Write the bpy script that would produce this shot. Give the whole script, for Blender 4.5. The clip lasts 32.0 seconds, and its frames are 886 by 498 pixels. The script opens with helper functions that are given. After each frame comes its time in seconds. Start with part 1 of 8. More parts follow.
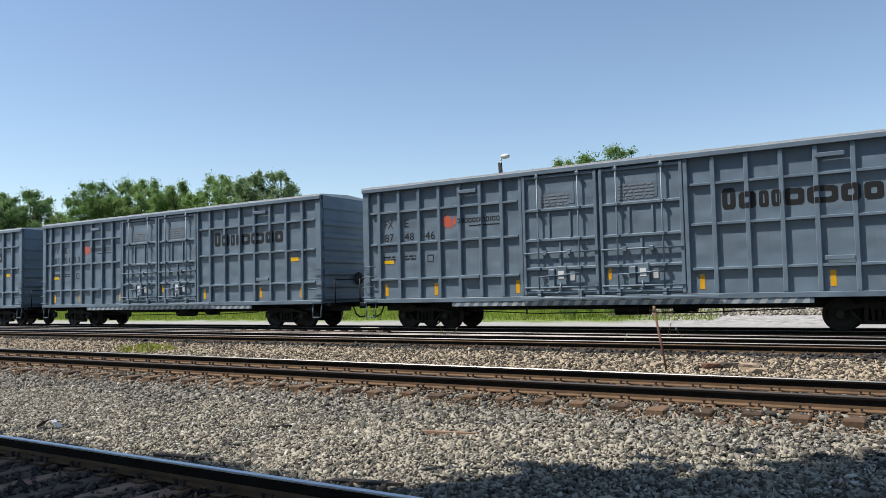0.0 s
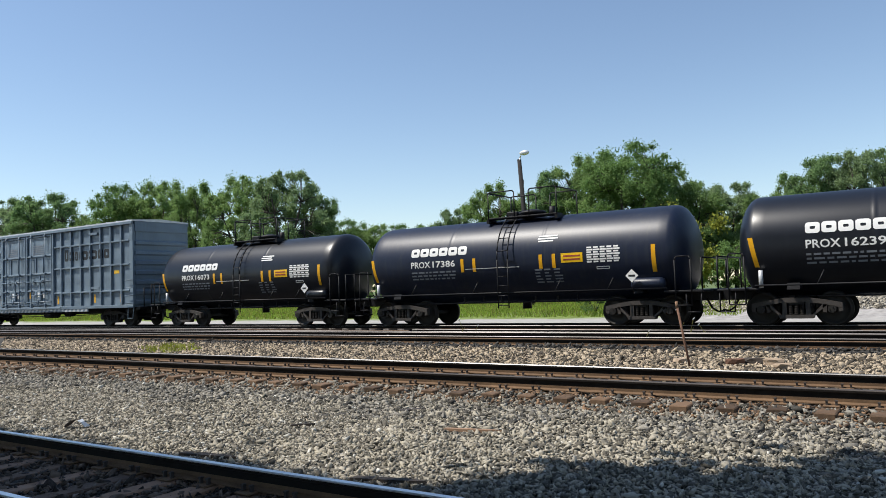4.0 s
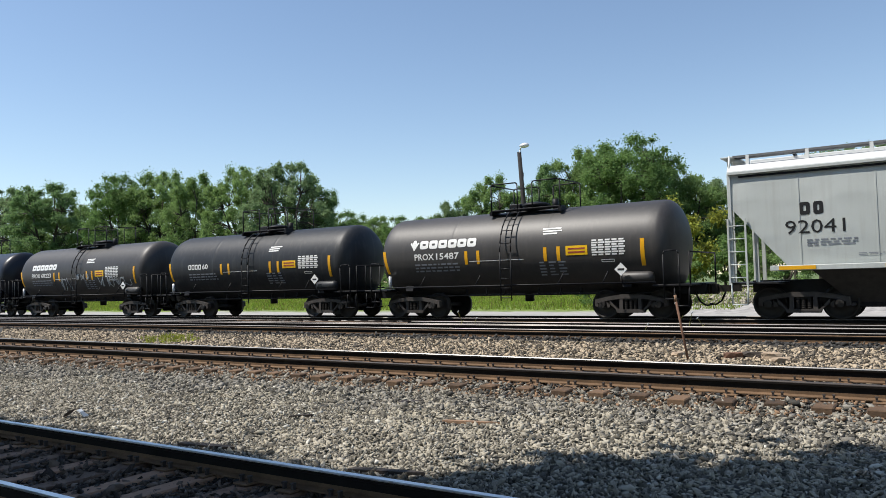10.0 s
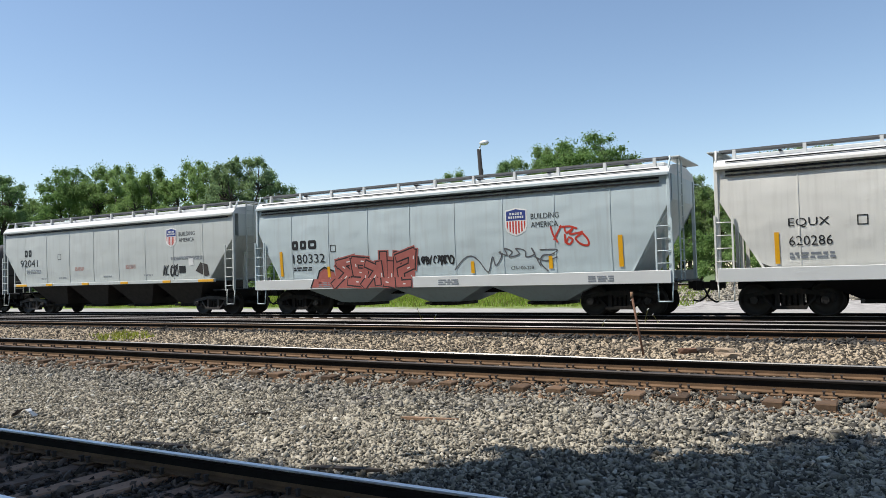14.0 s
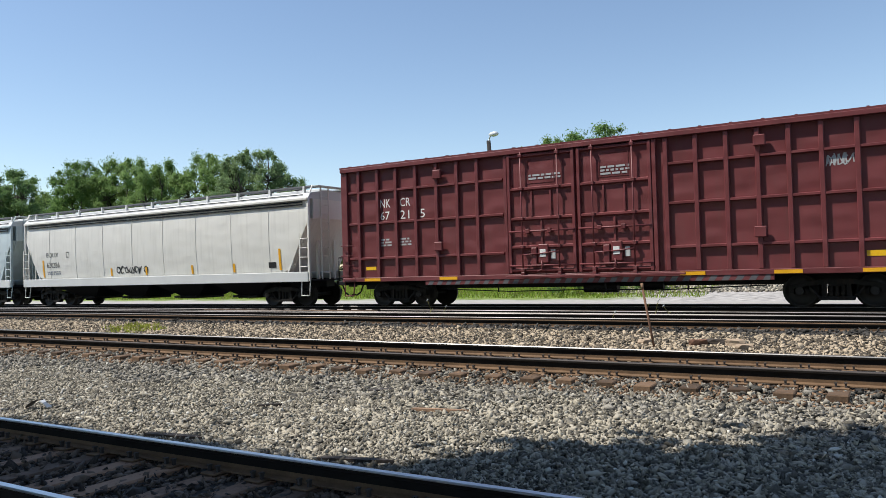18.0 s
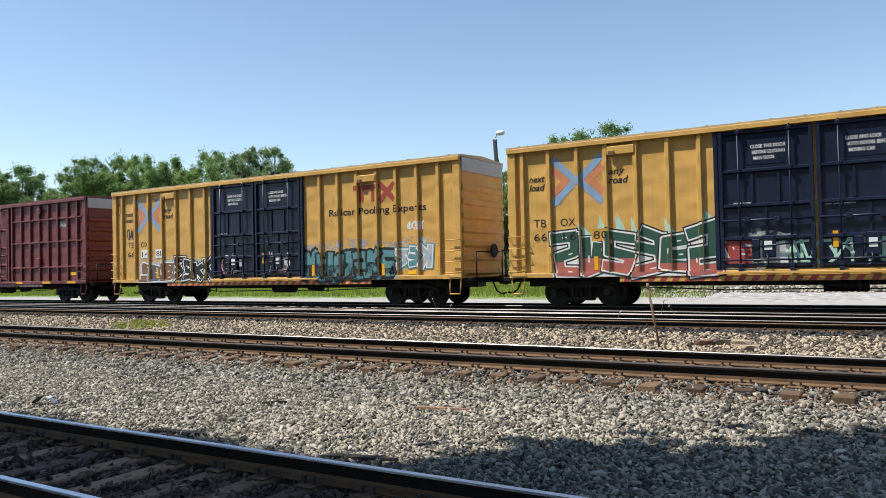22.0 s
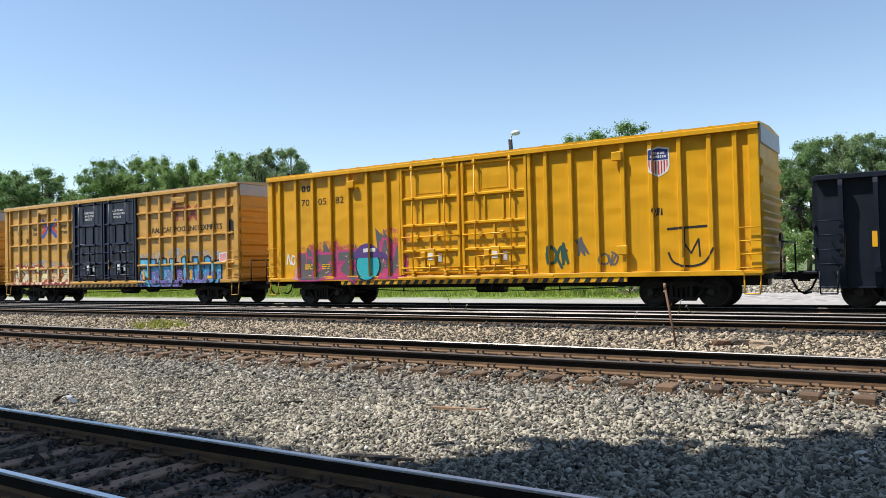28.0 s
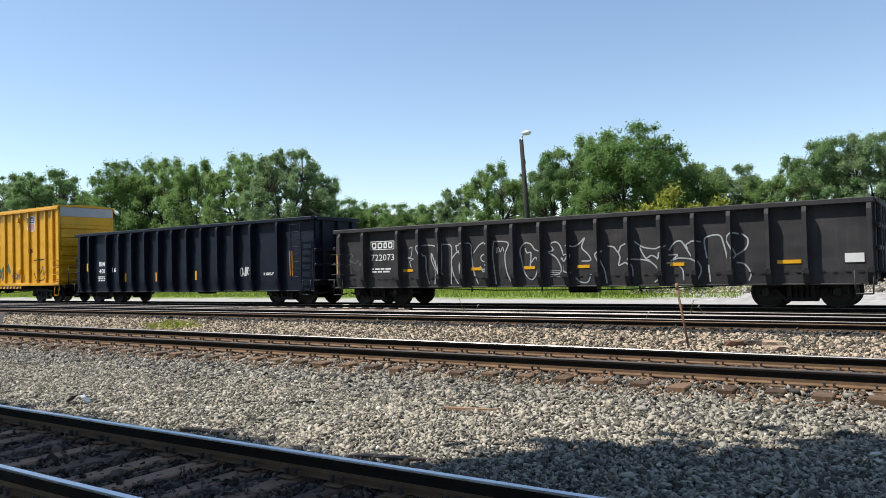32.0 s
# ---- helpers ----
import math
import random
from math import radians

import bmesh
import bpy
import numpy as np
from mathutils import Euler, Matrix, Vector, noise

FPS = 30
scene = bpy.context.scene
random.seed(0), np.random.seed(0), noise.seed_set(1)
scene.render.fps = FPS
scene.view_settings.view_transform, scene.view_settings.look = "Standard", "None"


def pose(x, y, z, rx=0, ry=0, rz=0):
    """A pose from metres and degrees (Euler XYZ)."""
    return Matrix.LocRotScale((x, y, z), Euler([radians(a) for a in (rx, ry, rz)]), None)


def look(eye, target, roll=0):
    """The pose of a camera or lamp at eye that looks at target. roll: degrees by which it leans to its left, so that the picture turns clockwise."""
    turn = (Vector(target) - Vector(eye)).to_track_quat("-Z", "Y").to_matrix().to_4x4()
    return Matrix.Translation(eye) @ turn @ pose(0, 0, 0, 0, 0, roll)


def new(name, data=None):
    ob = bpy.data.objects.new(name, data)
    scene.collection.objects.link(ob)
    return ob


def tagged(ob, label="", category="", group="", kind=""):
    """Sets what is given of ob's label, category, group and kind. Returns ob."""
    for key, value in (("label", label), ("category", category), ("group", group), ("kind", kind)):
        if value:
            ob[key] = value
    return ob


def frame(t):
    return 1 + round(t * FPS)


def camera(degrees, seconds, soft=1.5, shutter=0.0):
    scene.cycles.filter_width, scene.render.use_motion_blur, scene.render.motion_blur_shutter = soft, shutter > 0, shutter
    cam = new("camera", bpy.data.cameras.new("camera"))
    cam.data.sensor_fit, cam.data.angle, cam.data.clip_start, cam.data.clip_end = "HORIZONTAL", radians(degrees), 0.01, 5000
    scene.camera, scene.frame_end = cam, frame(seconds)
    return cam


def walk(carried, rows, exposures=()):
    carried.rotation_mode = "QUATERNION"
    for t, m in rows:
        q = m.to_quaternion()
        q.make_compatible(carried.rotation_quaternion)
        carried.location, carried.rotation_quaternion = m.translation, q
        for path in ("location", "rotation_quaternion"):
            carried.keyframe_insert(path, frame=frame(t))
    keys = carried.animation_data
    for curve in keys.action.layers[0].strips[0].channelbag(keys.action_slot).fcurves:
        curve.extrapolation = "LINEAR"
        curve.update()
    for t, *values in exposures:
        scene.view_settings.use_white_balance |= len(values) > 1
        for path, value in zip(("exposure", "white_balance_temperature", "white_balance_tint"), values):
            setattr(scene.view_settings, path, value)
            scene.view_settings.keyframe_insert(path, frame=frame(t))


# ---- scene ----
# camera: stands still beside the near track and pans by hand
EYE = 1.507
cam = camera(60.29, 32.0, soft=0.6)


def view(yaw, pitch, roll):
    return pose(0, 0, EYE, 90 + pitch, 0, yaw) @ pose(0, 0, 0, 0, 0, roll)


walk(cam, [
    (0, view(32.032, 3.134, -1.330)), (0.5, view(32.089, 3.130, -1.492)), (1, view(32.180, 3.084, -1.550)), (1.5, view(32.276, 2.999, -1.621)),
    (2, view(32.344, 3.024, -1.681)), (2.5, view(32.663, 3.000, -1.710)), (3, view(33.239, 2.968, -1.789)), (3.5, view(33.673, 3.008, -1.880)),
    (5.5, view(32.773, 2.954, -1.995)), (6, view(32.792, 2.959, -1.904)), (6.5, view(33.056, 2.961, -1.858)), (7, view(33.267, 2.965, -1.724)),
    (7.5, view(33.780, 2.933, -1.635)), (8, view(32.363, 2.897, -1.616)), (8.5, view(32.404, 2.718, -1.500)), (9, view(32.538, 2.607, -1.518)),
    (9.5, view(33.035, 2.600, -1.566)), (10, view(33.514, 2.417, -1.574)), (10.5, view(32.588, 2.342, -1.573)), (11, view(32.277, 2.259, -1.626)),
    (11.5, view(32.542, 2.245, -1.563)), (12, view(32.004, 2.193, -1.672)), (12.5, view(31.791, 2.168, -1.584)), (13, view(30.897, 2.167, -1.494)),
    (13.5, view(30.491, 2.134, -1.483)), (14, view(30.484, 2.095, -1.467)), (14.5, view(30.732, 2.135, -1.486)), (16.5, view(31.706, 1.839, -1.474)),
    (17, view(31.817, 1.771, -1.495)), (17.5, view(31.677, 1.661, -1.550)), (18, view(31.236, 1.487, -1.606)), (18.5, view(30.631, 1.503, -1.665)),
    (19, view(30.747, 1.456, -1.673)), (19.5, view(30.936, 1.334, -1.774)), (20, view(31.155, 1.360, -1.767)), (20.5, view(31.320, 1.287, -1.608)),
    (21, view(31.496, 1.345, -1.580)), (21.5, view(31.600, 1.353, -1.495)), (22, view(31.657, 1.395, -1.241)), (22.5, view(31.664, 1.373, -1.215)),
    (23, view(31.820, 1.402, -1.212)), (23.5, view(31.910, 1.440, -1.235)), (24, view(32.010, 1.478, -1.207)), (24.5, view(32.170, 1.516, -1.197)),
    (25, view(32.237, 1.504, -1.236)), (25.5, view(32.347, 1.472, -1.239)), (26, view(32.455, 1.454, -1.360)), (26.5, view(32.568, 1.445, -1.340)),
    (28.5, view(32.882, 1.451, -1.343)), (29, view(32.927, 1.463, -1.333)), (29.5, view(32.971, 1.439, -1.315)), (30, view(33.146, 1.451, -1.329)),
    (30.5, view(33.358, 1.413, -1.370)), (31, view(33.324, 1.418, -1.381)), (31.5, view(33.215, 1.456, -1.362)), (32, view(33.653, 1.476, -1.390)),
], exposures=[(0, 0.22), (14, 0.24), (19, 0.30), (23, 0.42), (32, 0.44)])

# world, sun
SUN = Vector((-0.43, -0.30, 0.85)).normalized()
world = bpy.data.worlds.new("world")
scene.world = world
world.use_nodes = True
wn = world.node_tree.nodes
sky = wn.new("ShaderNodeTexSky")
sky.sky_type = "NISHITA"
sky.sun_disc = False
sky.sun_elevation = math.asin(SUN.z)
sky.sun_rotation = math.atan2(SUN.x, SUN.y)
sky.altitude = 200
sky.air_density, sky.dust_density, sky.ozone_density = 1.0, 0.2, 0.8
wn["Background"].inputs["Strength"].default_value = 0.128
world.node_tree.links.new(sky.outputs[0], wn["Background"].inputs["Color"])
sun = new("sun", bpy.data.lights.new("sun", "SUN"))
sun.data.energy, sun.data.angle, sun.data.color = 4.9, radians(0.55), (1.0, 0.95, 0.87)
sun.matrix_world = look(SUN * 60, (0, 0, 0))

# ---- materials ----
def mat(name, color, rough=0.6, metal=0.0, vary=0.25, scale=3.0, bump=0.15, fine=60.0, streak=0.0, dirt=None, per_object=0.0, per_island=0.0, spec=0.5, wave=0.0):
    """Painted or raw surface: colour varied at two scales, optional vertical streaks of dirt, fine relief."""
    m = bpy.data.materials.new(name)
    m.use_nodes = True
    nt, n, l = m.node_tree, m.node_tree.nodes, m.node_tree.links
    b = n["Principled BSDF"]
    tc = n.new("ShaderNodeTexCoord")
    big, small = n.new("ShaderNodeTexNoise"), n.new("ShaderNodeTexNoise")
    for tex, sc, det in ((big, scale, 4), (small, fine, 3)):
        tex.inputs["Scale"].default_value, tex.inputs["Detail"].default_value = sc, det
        l.new(tc.outputs["Object"], tex.inputs["Vector"])
    mul = n.new("ShaderNodeMath")
    mul.operation = "MULTIPLY_ADD"
    mul.inputs[1].default_value, mul.inputs[2].default_value = 0.35, 0.0
    l.new(small.outputs["Fac"], mul.inputs[0])
    add = n.new("ShaderNodeMath")
    add.operation = "MULTIPLY_ADD"
    add.inputs[1].default_value = 0.65
    l.new(big.outputs["Fac"], add.inputs[0])
    l.new(mul.outputs[0], add.inputs[2])
    last = add.outputs[0]
    if per_object or per_island:
        info = n.new("ShaderNodeObjectInfo") if per_object else n.new("ShaderNodeNewGeometry")
        more = n.new("ShaderNodeMath")
        more.operation = "MULTIPLY_ADD"
        more.inputs[1].default_value = per_object or per_island
        l.new(info.outputs["Random" if per_object else "Random Per Island"], more.inputs[0])
        shift = n.new("ShaderNodeMath")
        shift.operation = "SUBTRACT"
        shift.inputs[1].default_value = (per_object or per_island) / 2
        l.new(last, more.inputs[2])
        l.new(more.outputs[0], shift.inputs[0])
        last = shift.outputs[0]
    ramp = n.new("ShaderNodeValToRGB")
    ramp.color_ramp.elements[0].position, ramp.color_ramp.elements[1].position = 0.3, 0.7
    ramp.color_ramp.elements[0].color = (*[c * (1 - vary) for c in color], 1)
    ramp.color_ramp.elements[1].color = (*[min(1, c * (1 + vary)) for c in color], 1)
    l.new(last, ramp.inputs[0])
    out = ramp.outputs[0]
    if streak:
        st = n.new("ShaderNodeTexNoise")
        mp = n.new("ShaderNodeMapping")
        mp.inputs["Scale"].default_value = (5.0, 5.0, 0.35)
        st.inputs["Scale"].default_value, st.inputs["Detail"].default_value = 1.6, 6
        l.new(tc.outputs["Object"], mp.inputs[0])
        l.new(mp.outputs[0], st.inputs["Vector"])
        sr = n.new("ShaderNodeValToRGB")
        sr.color_ramp.elements[0].position, sr.color_ramp.elements[1].position = 0.5, 0.78
        sr.color_ramp.elements[1].color = (streak, streak, streak, 1)
        sr.color_ramp.elements[0].color = (0, 0, 0, 1)
        l.new(st.outputs["Fac"], sr.inputs[0])
        mix = n.new("ShaderNodeMix")
        mix.data_type = "RGBA"
        mix.inputs["B"].default_value = (*(dirt or (0.12, 0.09, 0.07)), 1)
        l.new(sr.outputs[0], mix.inputs["Factor"])
        l.new(out, mix.inputs["A"])
        out = mix.outputs["Result"]
    l.new(out, b.inputs["Base Color"])
    b.inputs["Roughness"].default_value, b.inputs["Metallic"].default_value = rough, metal
    b.inputs["Specular IOR Level"].default_value = spec
    if bump:
        bp = n.new("ShaderNodeBump")
        bp.inputs["Strength"].default_value, bp.inputs["Distance"].default_value = bump, 0.02
        l.new(add.outputs[0], bp.inputs["Height"])
        l.new(bp.outputs[0], b.inputs["Normal"])
    if wave:                                    # thin sheet steel that buckles between its posts
        wm, wt, wb = n.new("ShaderNodeMapping"), n.new("ShaderNodeTexNoise"), n.new("ShaderNodeBump")
        wm.inputs["Scale"].default_value = (1.0, 1.0, 1.7)
        wt.inputs["Scale"].default_value, wt.inputs["Detail"].default_value = 1.5, 0.0
        wb.inputs["Strength"].default_value, wb.inputs["Distance"].default_value = 1.0, wave
        l.new(tc.outputs["Object"], wm.inputs[0])
        l.new(wm.outputs[0], wt.inputs["Vector"])
        l.new(wt.outputs["Fac"], wb.inputs["Height"])
        if bump:
            l.new(bp.outputs[0], wb.inputs["Normal"])
        l.new(wb.outputs[0], b.inputs["Normal"])
    return m


M = {}
def paint(name, color, rough=0.45, **kw):
    M[name] = mat(name, color, rough, **kw)

paint("gray_paint", (0.155, 0.208, 0.262), 0.42, vary=0.12, scale=1.2, bump=0.05, streak=0.22, dirt=(0.10, 0.10, 0.10), wave=0.035)
paint("maroon_paint", (0.150, 0.031, 0.034), 0.5, vary=0.16, scale=1.5, bump=0.05, streak=0.3, dirt=(0.10, 0.05, 0.045), wave=0.045)
paint("tan_paint", (0.61, 0.355, 0.088), 0.5, vary=0.14, scale=1.5, bump=0.06, streak=0.4, dirt=(0.42, 0.25, 0.08), wave=0.04)
paint("tan_paint_new", (0.58, 0.315, 0.058), 0.45, vary=0.10, scale=1.5, bump=0.05, streak=0.25, dirt=(0.32, 0.2, 0.07), wave=0.04)
paint("yellow_paint", (0.72, 0.360, 0.002), 0.42, vary=0.10, scale=1.2, bump=0.05, streak=0.25, dirt=(0.45, 0.26, 0.02), wave=0.035)
paint("navy_paint", (0.006, 0.011, 0.034), 0.38, spec=0.4, vary=0.25, scale=1.5, bump=0.05, streak=0.35, dirt=(0.026, 0.030, 0.048))
paint("tank_black", (0.0065, 0.0085, 0.0145), 0.36, spec=0.45, vary=0.25, scale=1.0, bump=0.03, streak=0.25, dirt=(0.018, 0.020, 0.027))
paint("tank_dusty", (0.042, 0.039, 0.038), 0.5, vary=0.25, scale=0.8, bump=0.05, streak=0.5, dirt=(0.070, 0.062, 0.056))
paint("tank_gray_black", (0.020, 0.022, 0.026), 0.5, spec=0.35, vary=0.3, scale=0.9, bump=0.05, streak=0.5, dirt=(0.060, 0.058, 0.056))
paint("tank_blue_black", (0.008, 0.014, 0.034), 0.42, spec=0.4, vary=0.25, scale=1.0, bump=0.04, streak=0.3, dirt=(0.05, 0.05, 0.05))
paint("hopper_blue", (0.52, 0.605, 0.625), 0.5, vary=0.08, scale=0.8, bump=0.05, streak=0.35, dirt=(0.36, 0.37, 0.36), wave=0.02)
paint("hopper_gray", (0.53, 0.56, 0.54), 0.5, vary=0.08, scale=0.8, bump=0.05, streak=0.35, dirt=(0.36, 0.36, 0.33), wave=0.016)
paint("hopper_white", (0.76, 0.745, 0.69), 0.5, vary=0.06, scale=0.8, bump=0.05, streak=0.3, dirt=(0.45, 0.43, 0.38), wave=0.016)
paint("hopper_roof", (0.62, 0.63, 0.62), 0.45, vary=0.08, scale=0.8, bump=0.04)
paint("gondola_black", (0.0085, 0.0130, 0.0240), 0.5, spec=0.2, vary=0.3, scale=1.2, bump=0.05, streak=0.5, dirt=(0.018, 0.022, 0.034), wave=0.018)
paint("gondola_dusty", (0.046, 0.044, 0.047), 0.6, spec=0.2, vary=0.3, scale=1.2, bump=0.08, streak=0.4, dirt=(0.090, 0.082, 0.078), wave=0.025)
paint("truck_steel", (0.014, 0.013, 0.012), 0.7, spec=0.2, vary=0.4, scale=6, bump=0.2, streak=0.3, dirt=(0.08, 0.055, 0.04))
paint("truck_dusty", (0.045, 0.038, 0.034), 0.7, vary=0.35, scale=6, bump=0.2)
paint("wheel_steel", (0.02, 0.017, 0.015), 0.6, metal=0.2, vary=0.3, scale=8, bump=0.1)
paint("black_steel", (0.009, 0.009, 0.011), 0.55, spec=0.25, vary=0.3, scale=6, bump=0.1)
paint("rail_polished", (0.70, 0.72, 0.75), 0.34, metal=1.0, vary=0.12, scale=4, bump=0.02)
paint("rail_head", (0.24, 0.22, 0.21), 0.5, metal=0.6, vary=0.15, scale=4, bump=0.02)
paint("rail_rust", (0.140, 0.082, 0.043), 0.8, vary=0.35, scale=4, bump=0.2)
# near-black: the shade under a rail's head is put into this colour
paint("rail_web_shaded", (0.013, 0.011, 0.010), 0.8, spec=0.12, vary=0.35, scale=4, bump=0.2)
paint("rail_dark", (0.05, 0.04, 0.036), 0.7, vary=0.3, scale=4, bump=0.2)
paint("tie_wood", (0.05, 0.04, 0.033), 0.9, vary=0.4, scale=3, bump=0.6, fine=25, per_object=0.3)
paint("tie_rusty", (0.110, 0.066, 0.038), 0.9, vary=0.5, scale=3, bump=0.8, fine=25, per_object=0.5)
# reddish-brown ties, painted lighter to carry sun flecks that fall on them
paint("tie_near", (0.23, 0.135, 0.085), 0.85, vary=0.55, scale=4, bump=0.9, fine=22, per_object=0.5)
paint("stone_rusty", (0.155, 0.094, 0.054), 0.9, vary=0.6, scale=2.5, bump=0.3, per_island=0.9)
paint("stone_slope", (0.162, 0.150, 0.128), 0.9, vary=0.7, scale=2.5, bump=0.3, per_island=0.9)
paint("stone", (0.250, 0.226, 0.180), 0.9, vary=0.62, scale=2.5, bump=0.3, per_island=0.8)
paint("stone_white", (0.46, 0.44, 0.39), 0.85, vary=0.3, scale=2.5, bump=0.2, per_island=0.6)
# near-track ballast: tree shade and warm sun flecks are put into its colour
paint("stone_near_shade", (0.095, 0.068, 0.050), 0.8, vary=0.7, scale=2.5, bump=0.3, per_island=0.7)
paint("tan_roof", (0.50, 0.37, 0.20), 0.5, vary=0.15, scale=1.5, bump=0.05, streak=0.3, dirt=(0.3, 0.2, 0.1))
paint("rail_worn", (0.26, 0.25, 0.24), 0.42, metal=0.9, vary=0.15, scale=4, bump=0.02)
paint("stone_pale", (0.26, 0.21, 0.15), 0.9, vary=0.75, scale=2.5, bump=0.3, per_island=1.1)
paint("stone_dark", (0.05, 0.046, 0.041), 0.9, vary=0.7, scale=2.5, bump=0.3, per_island=0.6)
paint("white_mark", (0.78, 0.78, 0.76), 0.5, vary=0.06, bump=0.0)
paint("black_mark", (0.012, 0.012, 0.014), 0.5, vary=0.1, bump=0.0)
paint("blue_gray_mark", (0.22, 0.24, 0.27), 0.5, vary=0.1, bump=0.0)
paint("reflector_yellow", (0.80, 0.40, 0.01), 0.35, vary=0.08, bump=0.0)
paint("sign_yellow", (0.85, 0.50, 0.01), 0.35, vary=0.06, bump=0.0)
paint("red_mark", (0.55, 0.05, 0.03), 0.45, vary=0.1, bump=0.0)
paint("orange_red_mark", (0.6, 0.12, 0.07), 0.45, vary=0.1, bump=0.0)
paint("logo_red", (0.328, 0.055, 0.035), 0.5, vary=0.12, bump=0.0)
paint("logo_blue", (0.03, 0.09, 0.40), 0.5, vary=0.12, bump=0.0)
paint("logo_salmon", (0.58, 0.22, 0.10), 0.5, vary=0.12, bump=0.0)
paint("faded_red", (0.50, 0.30, 0.26), 0.5, vary=0.12, bump=0.0)
paint("walk_grating", (0.17, 0.175, 0.18), 0.6, metal=0.3, vary=0.2, bump=0.3)
paint("faded_blue", (0.24, 0.36, 0.52), 0.5, vary=0.15, bump=0.0)
paint("shield_blue", (0.03, 0.05, 0.22), 0.45, vary=0.08, bump=0.0)
paint("galvanised", (0.60, 0.61, 0.62), 0.45, metal=0.25, vary=0.12, bump=0.05)
paint("end_white", (0.42, 0.43, 0.44), 0.45, vary=0.1, bump=0.0)
paint("bark", (0.055, 0.045, 0.036), 0.9, vary=0.4, scale=3, bump=0.6, fine=20)
paint("pole_wood", (0.018, 0.016, 0.016), 0.9, vary=0.35, scale=3, bump=0.4, fine=25)
paint("rusty_steel", (0.15, 0.075, 0.045), 0.8, vary=0.35, scale=8, bump=0.2)
paint("concrete", (0.36, 0.27, 0.19), 0.9, vary=0.2, scale=6, bump=0.3)
paint("stick_wood", (0.27, 0.165, 0.10), 0.85, vary=0.3, scale=6, bump=0.4)
for g_name, g_col in (("spray_white", (0.72, 0.73, 0.72)), ("spray_black", (0.015, 0.015, 0.018)), ("spray_green", (0.025, 0.085, 0.06)), ("spray_mint", (0.40, 0.62, 0.50)),
                      ("spray_red", (0.36, 0.055, 0.05)), ("spray_brick", (0.40, 0.12, 0.10)), ("spray_teal", (0.10, 0.26, 0.29)), ("spray_sky", (0.10, 0.45, 0.70)), 
                      ("spray_violet", (0.22, 0.16, 0.45)), ("spray_brown", (0.20, 0.105, 0.06)), ("spray_gray", (0.11, 0.11, 0.12)), ("spray_cream", (0.86, 0.74, 0.38)), ("spray_rose", (0.70, 0.32, 0.34)),
                      ("spray_azure", (0.06, 0.32, 0.62)), ("spray_sand", (0.70, 0.44, 0.22)), ("spray_magenta", (0.50, 0.06, 0.20)), ("spray_cyan", (0.03, 0.42, 0.50)), ("spray_purple", (0.10, 0.05, 0.22)), ("spray_silver", (0.42, 0.44, 0.45))):
    paint(g_name, g_col, 0.5, vary=0.14, scale=4, bump=0.0)


def haze_mat(name, color, cover=0.5):
    """A thin mist of spray paint: specks with bare paint between them."""
    m = mat(name, color, 0.6, vary=0.2, bump=0)
    n, l = m.node_tree.nodes, m.node_tree.links
    tc, tex, fine, mul, ramp = [n.new("ShaderNode" + k) for k in ("TexCoord", "TexNoise", "TexNoise", "Math", "ValToRGB")]
    tex.inputs["Scale"].default_value, tex.inputs["Detail"].default_value = 2.6, 5
    fine.inputs["Scale"].default_value, fine.inputs["Detail"].default_value = 45, 3
    l.new(tc.outputs["Object"], tex.inputs["Vector"])
    l.new(tc.outputs["Object"], fine.inputs["Vector"])
    mul.operation = "MULTIPLY_ADD"
    mul.inputs[1].default_value = 0.35
    l.new(fine.outputs["Fac"], mul.inputs[0])
    l.new(tex.outputs["Fac"], mul.inputs[2])
    ramp.color_ramp.elements[0].position, ramp.color_ramp.elements[1].position = 0.60, 0.86
    ramp.color_ramp.elements[1].color = (cover, cover, cover, 1)
    l.new(mul.outputs[0], ramp.inputs[0])
    l.new(ramp.outputs[0], n["Principled BSDF"].inputs["Alpha"])
    M[name] = m


haze_mat("haze_white", (0.6, 0.6, 0.6), 0.8)
haze_mat("haze_sky", (0.38, 0.50, 0.62), 0.8)
haze_mat("haze_rose", (0.55, 0.08, 0.16), 0.75)
haze_mat("fade_violet", (0.30, 0.24, 0.58), 0.6)
haze_mat("fade_cream", (0.86, 0.80, 0.62), 0.8)
haze_mat("fade_dark", (0.03, 0.04, 0.05), 0.8)
haze_mat("haze_rust", (0.10, 0.045, 0.02), 0.7)


def leaf_mat(name, color, vary=0.4):
    m = mat(name, color, 0.7, vary=vary, scale=0.25, bump=0.0, fine=2.0, per_island=0.4, spec=0.2)
    n, l = m.node_tree.nodes, m.node_tree.links
    b = n["Principled BSDF"]
    tr = n.new("ShaderNodeBsdfTranslucent")
    mx = n.new("ShaderNodeMixShader")
    mx.inputs[0].default_value = 0.5
    src = b.inputs["Base Color"].links[0].from_socket
    l.new(src, tr.inputs[0])
    l.new(b.outputs[0], mx.inputs[1])
    l.new(tr.outputs[0], mx.inputs[2])
    l.new(mx.outputs[0], n["Material Output"].inputs[0])
    return m

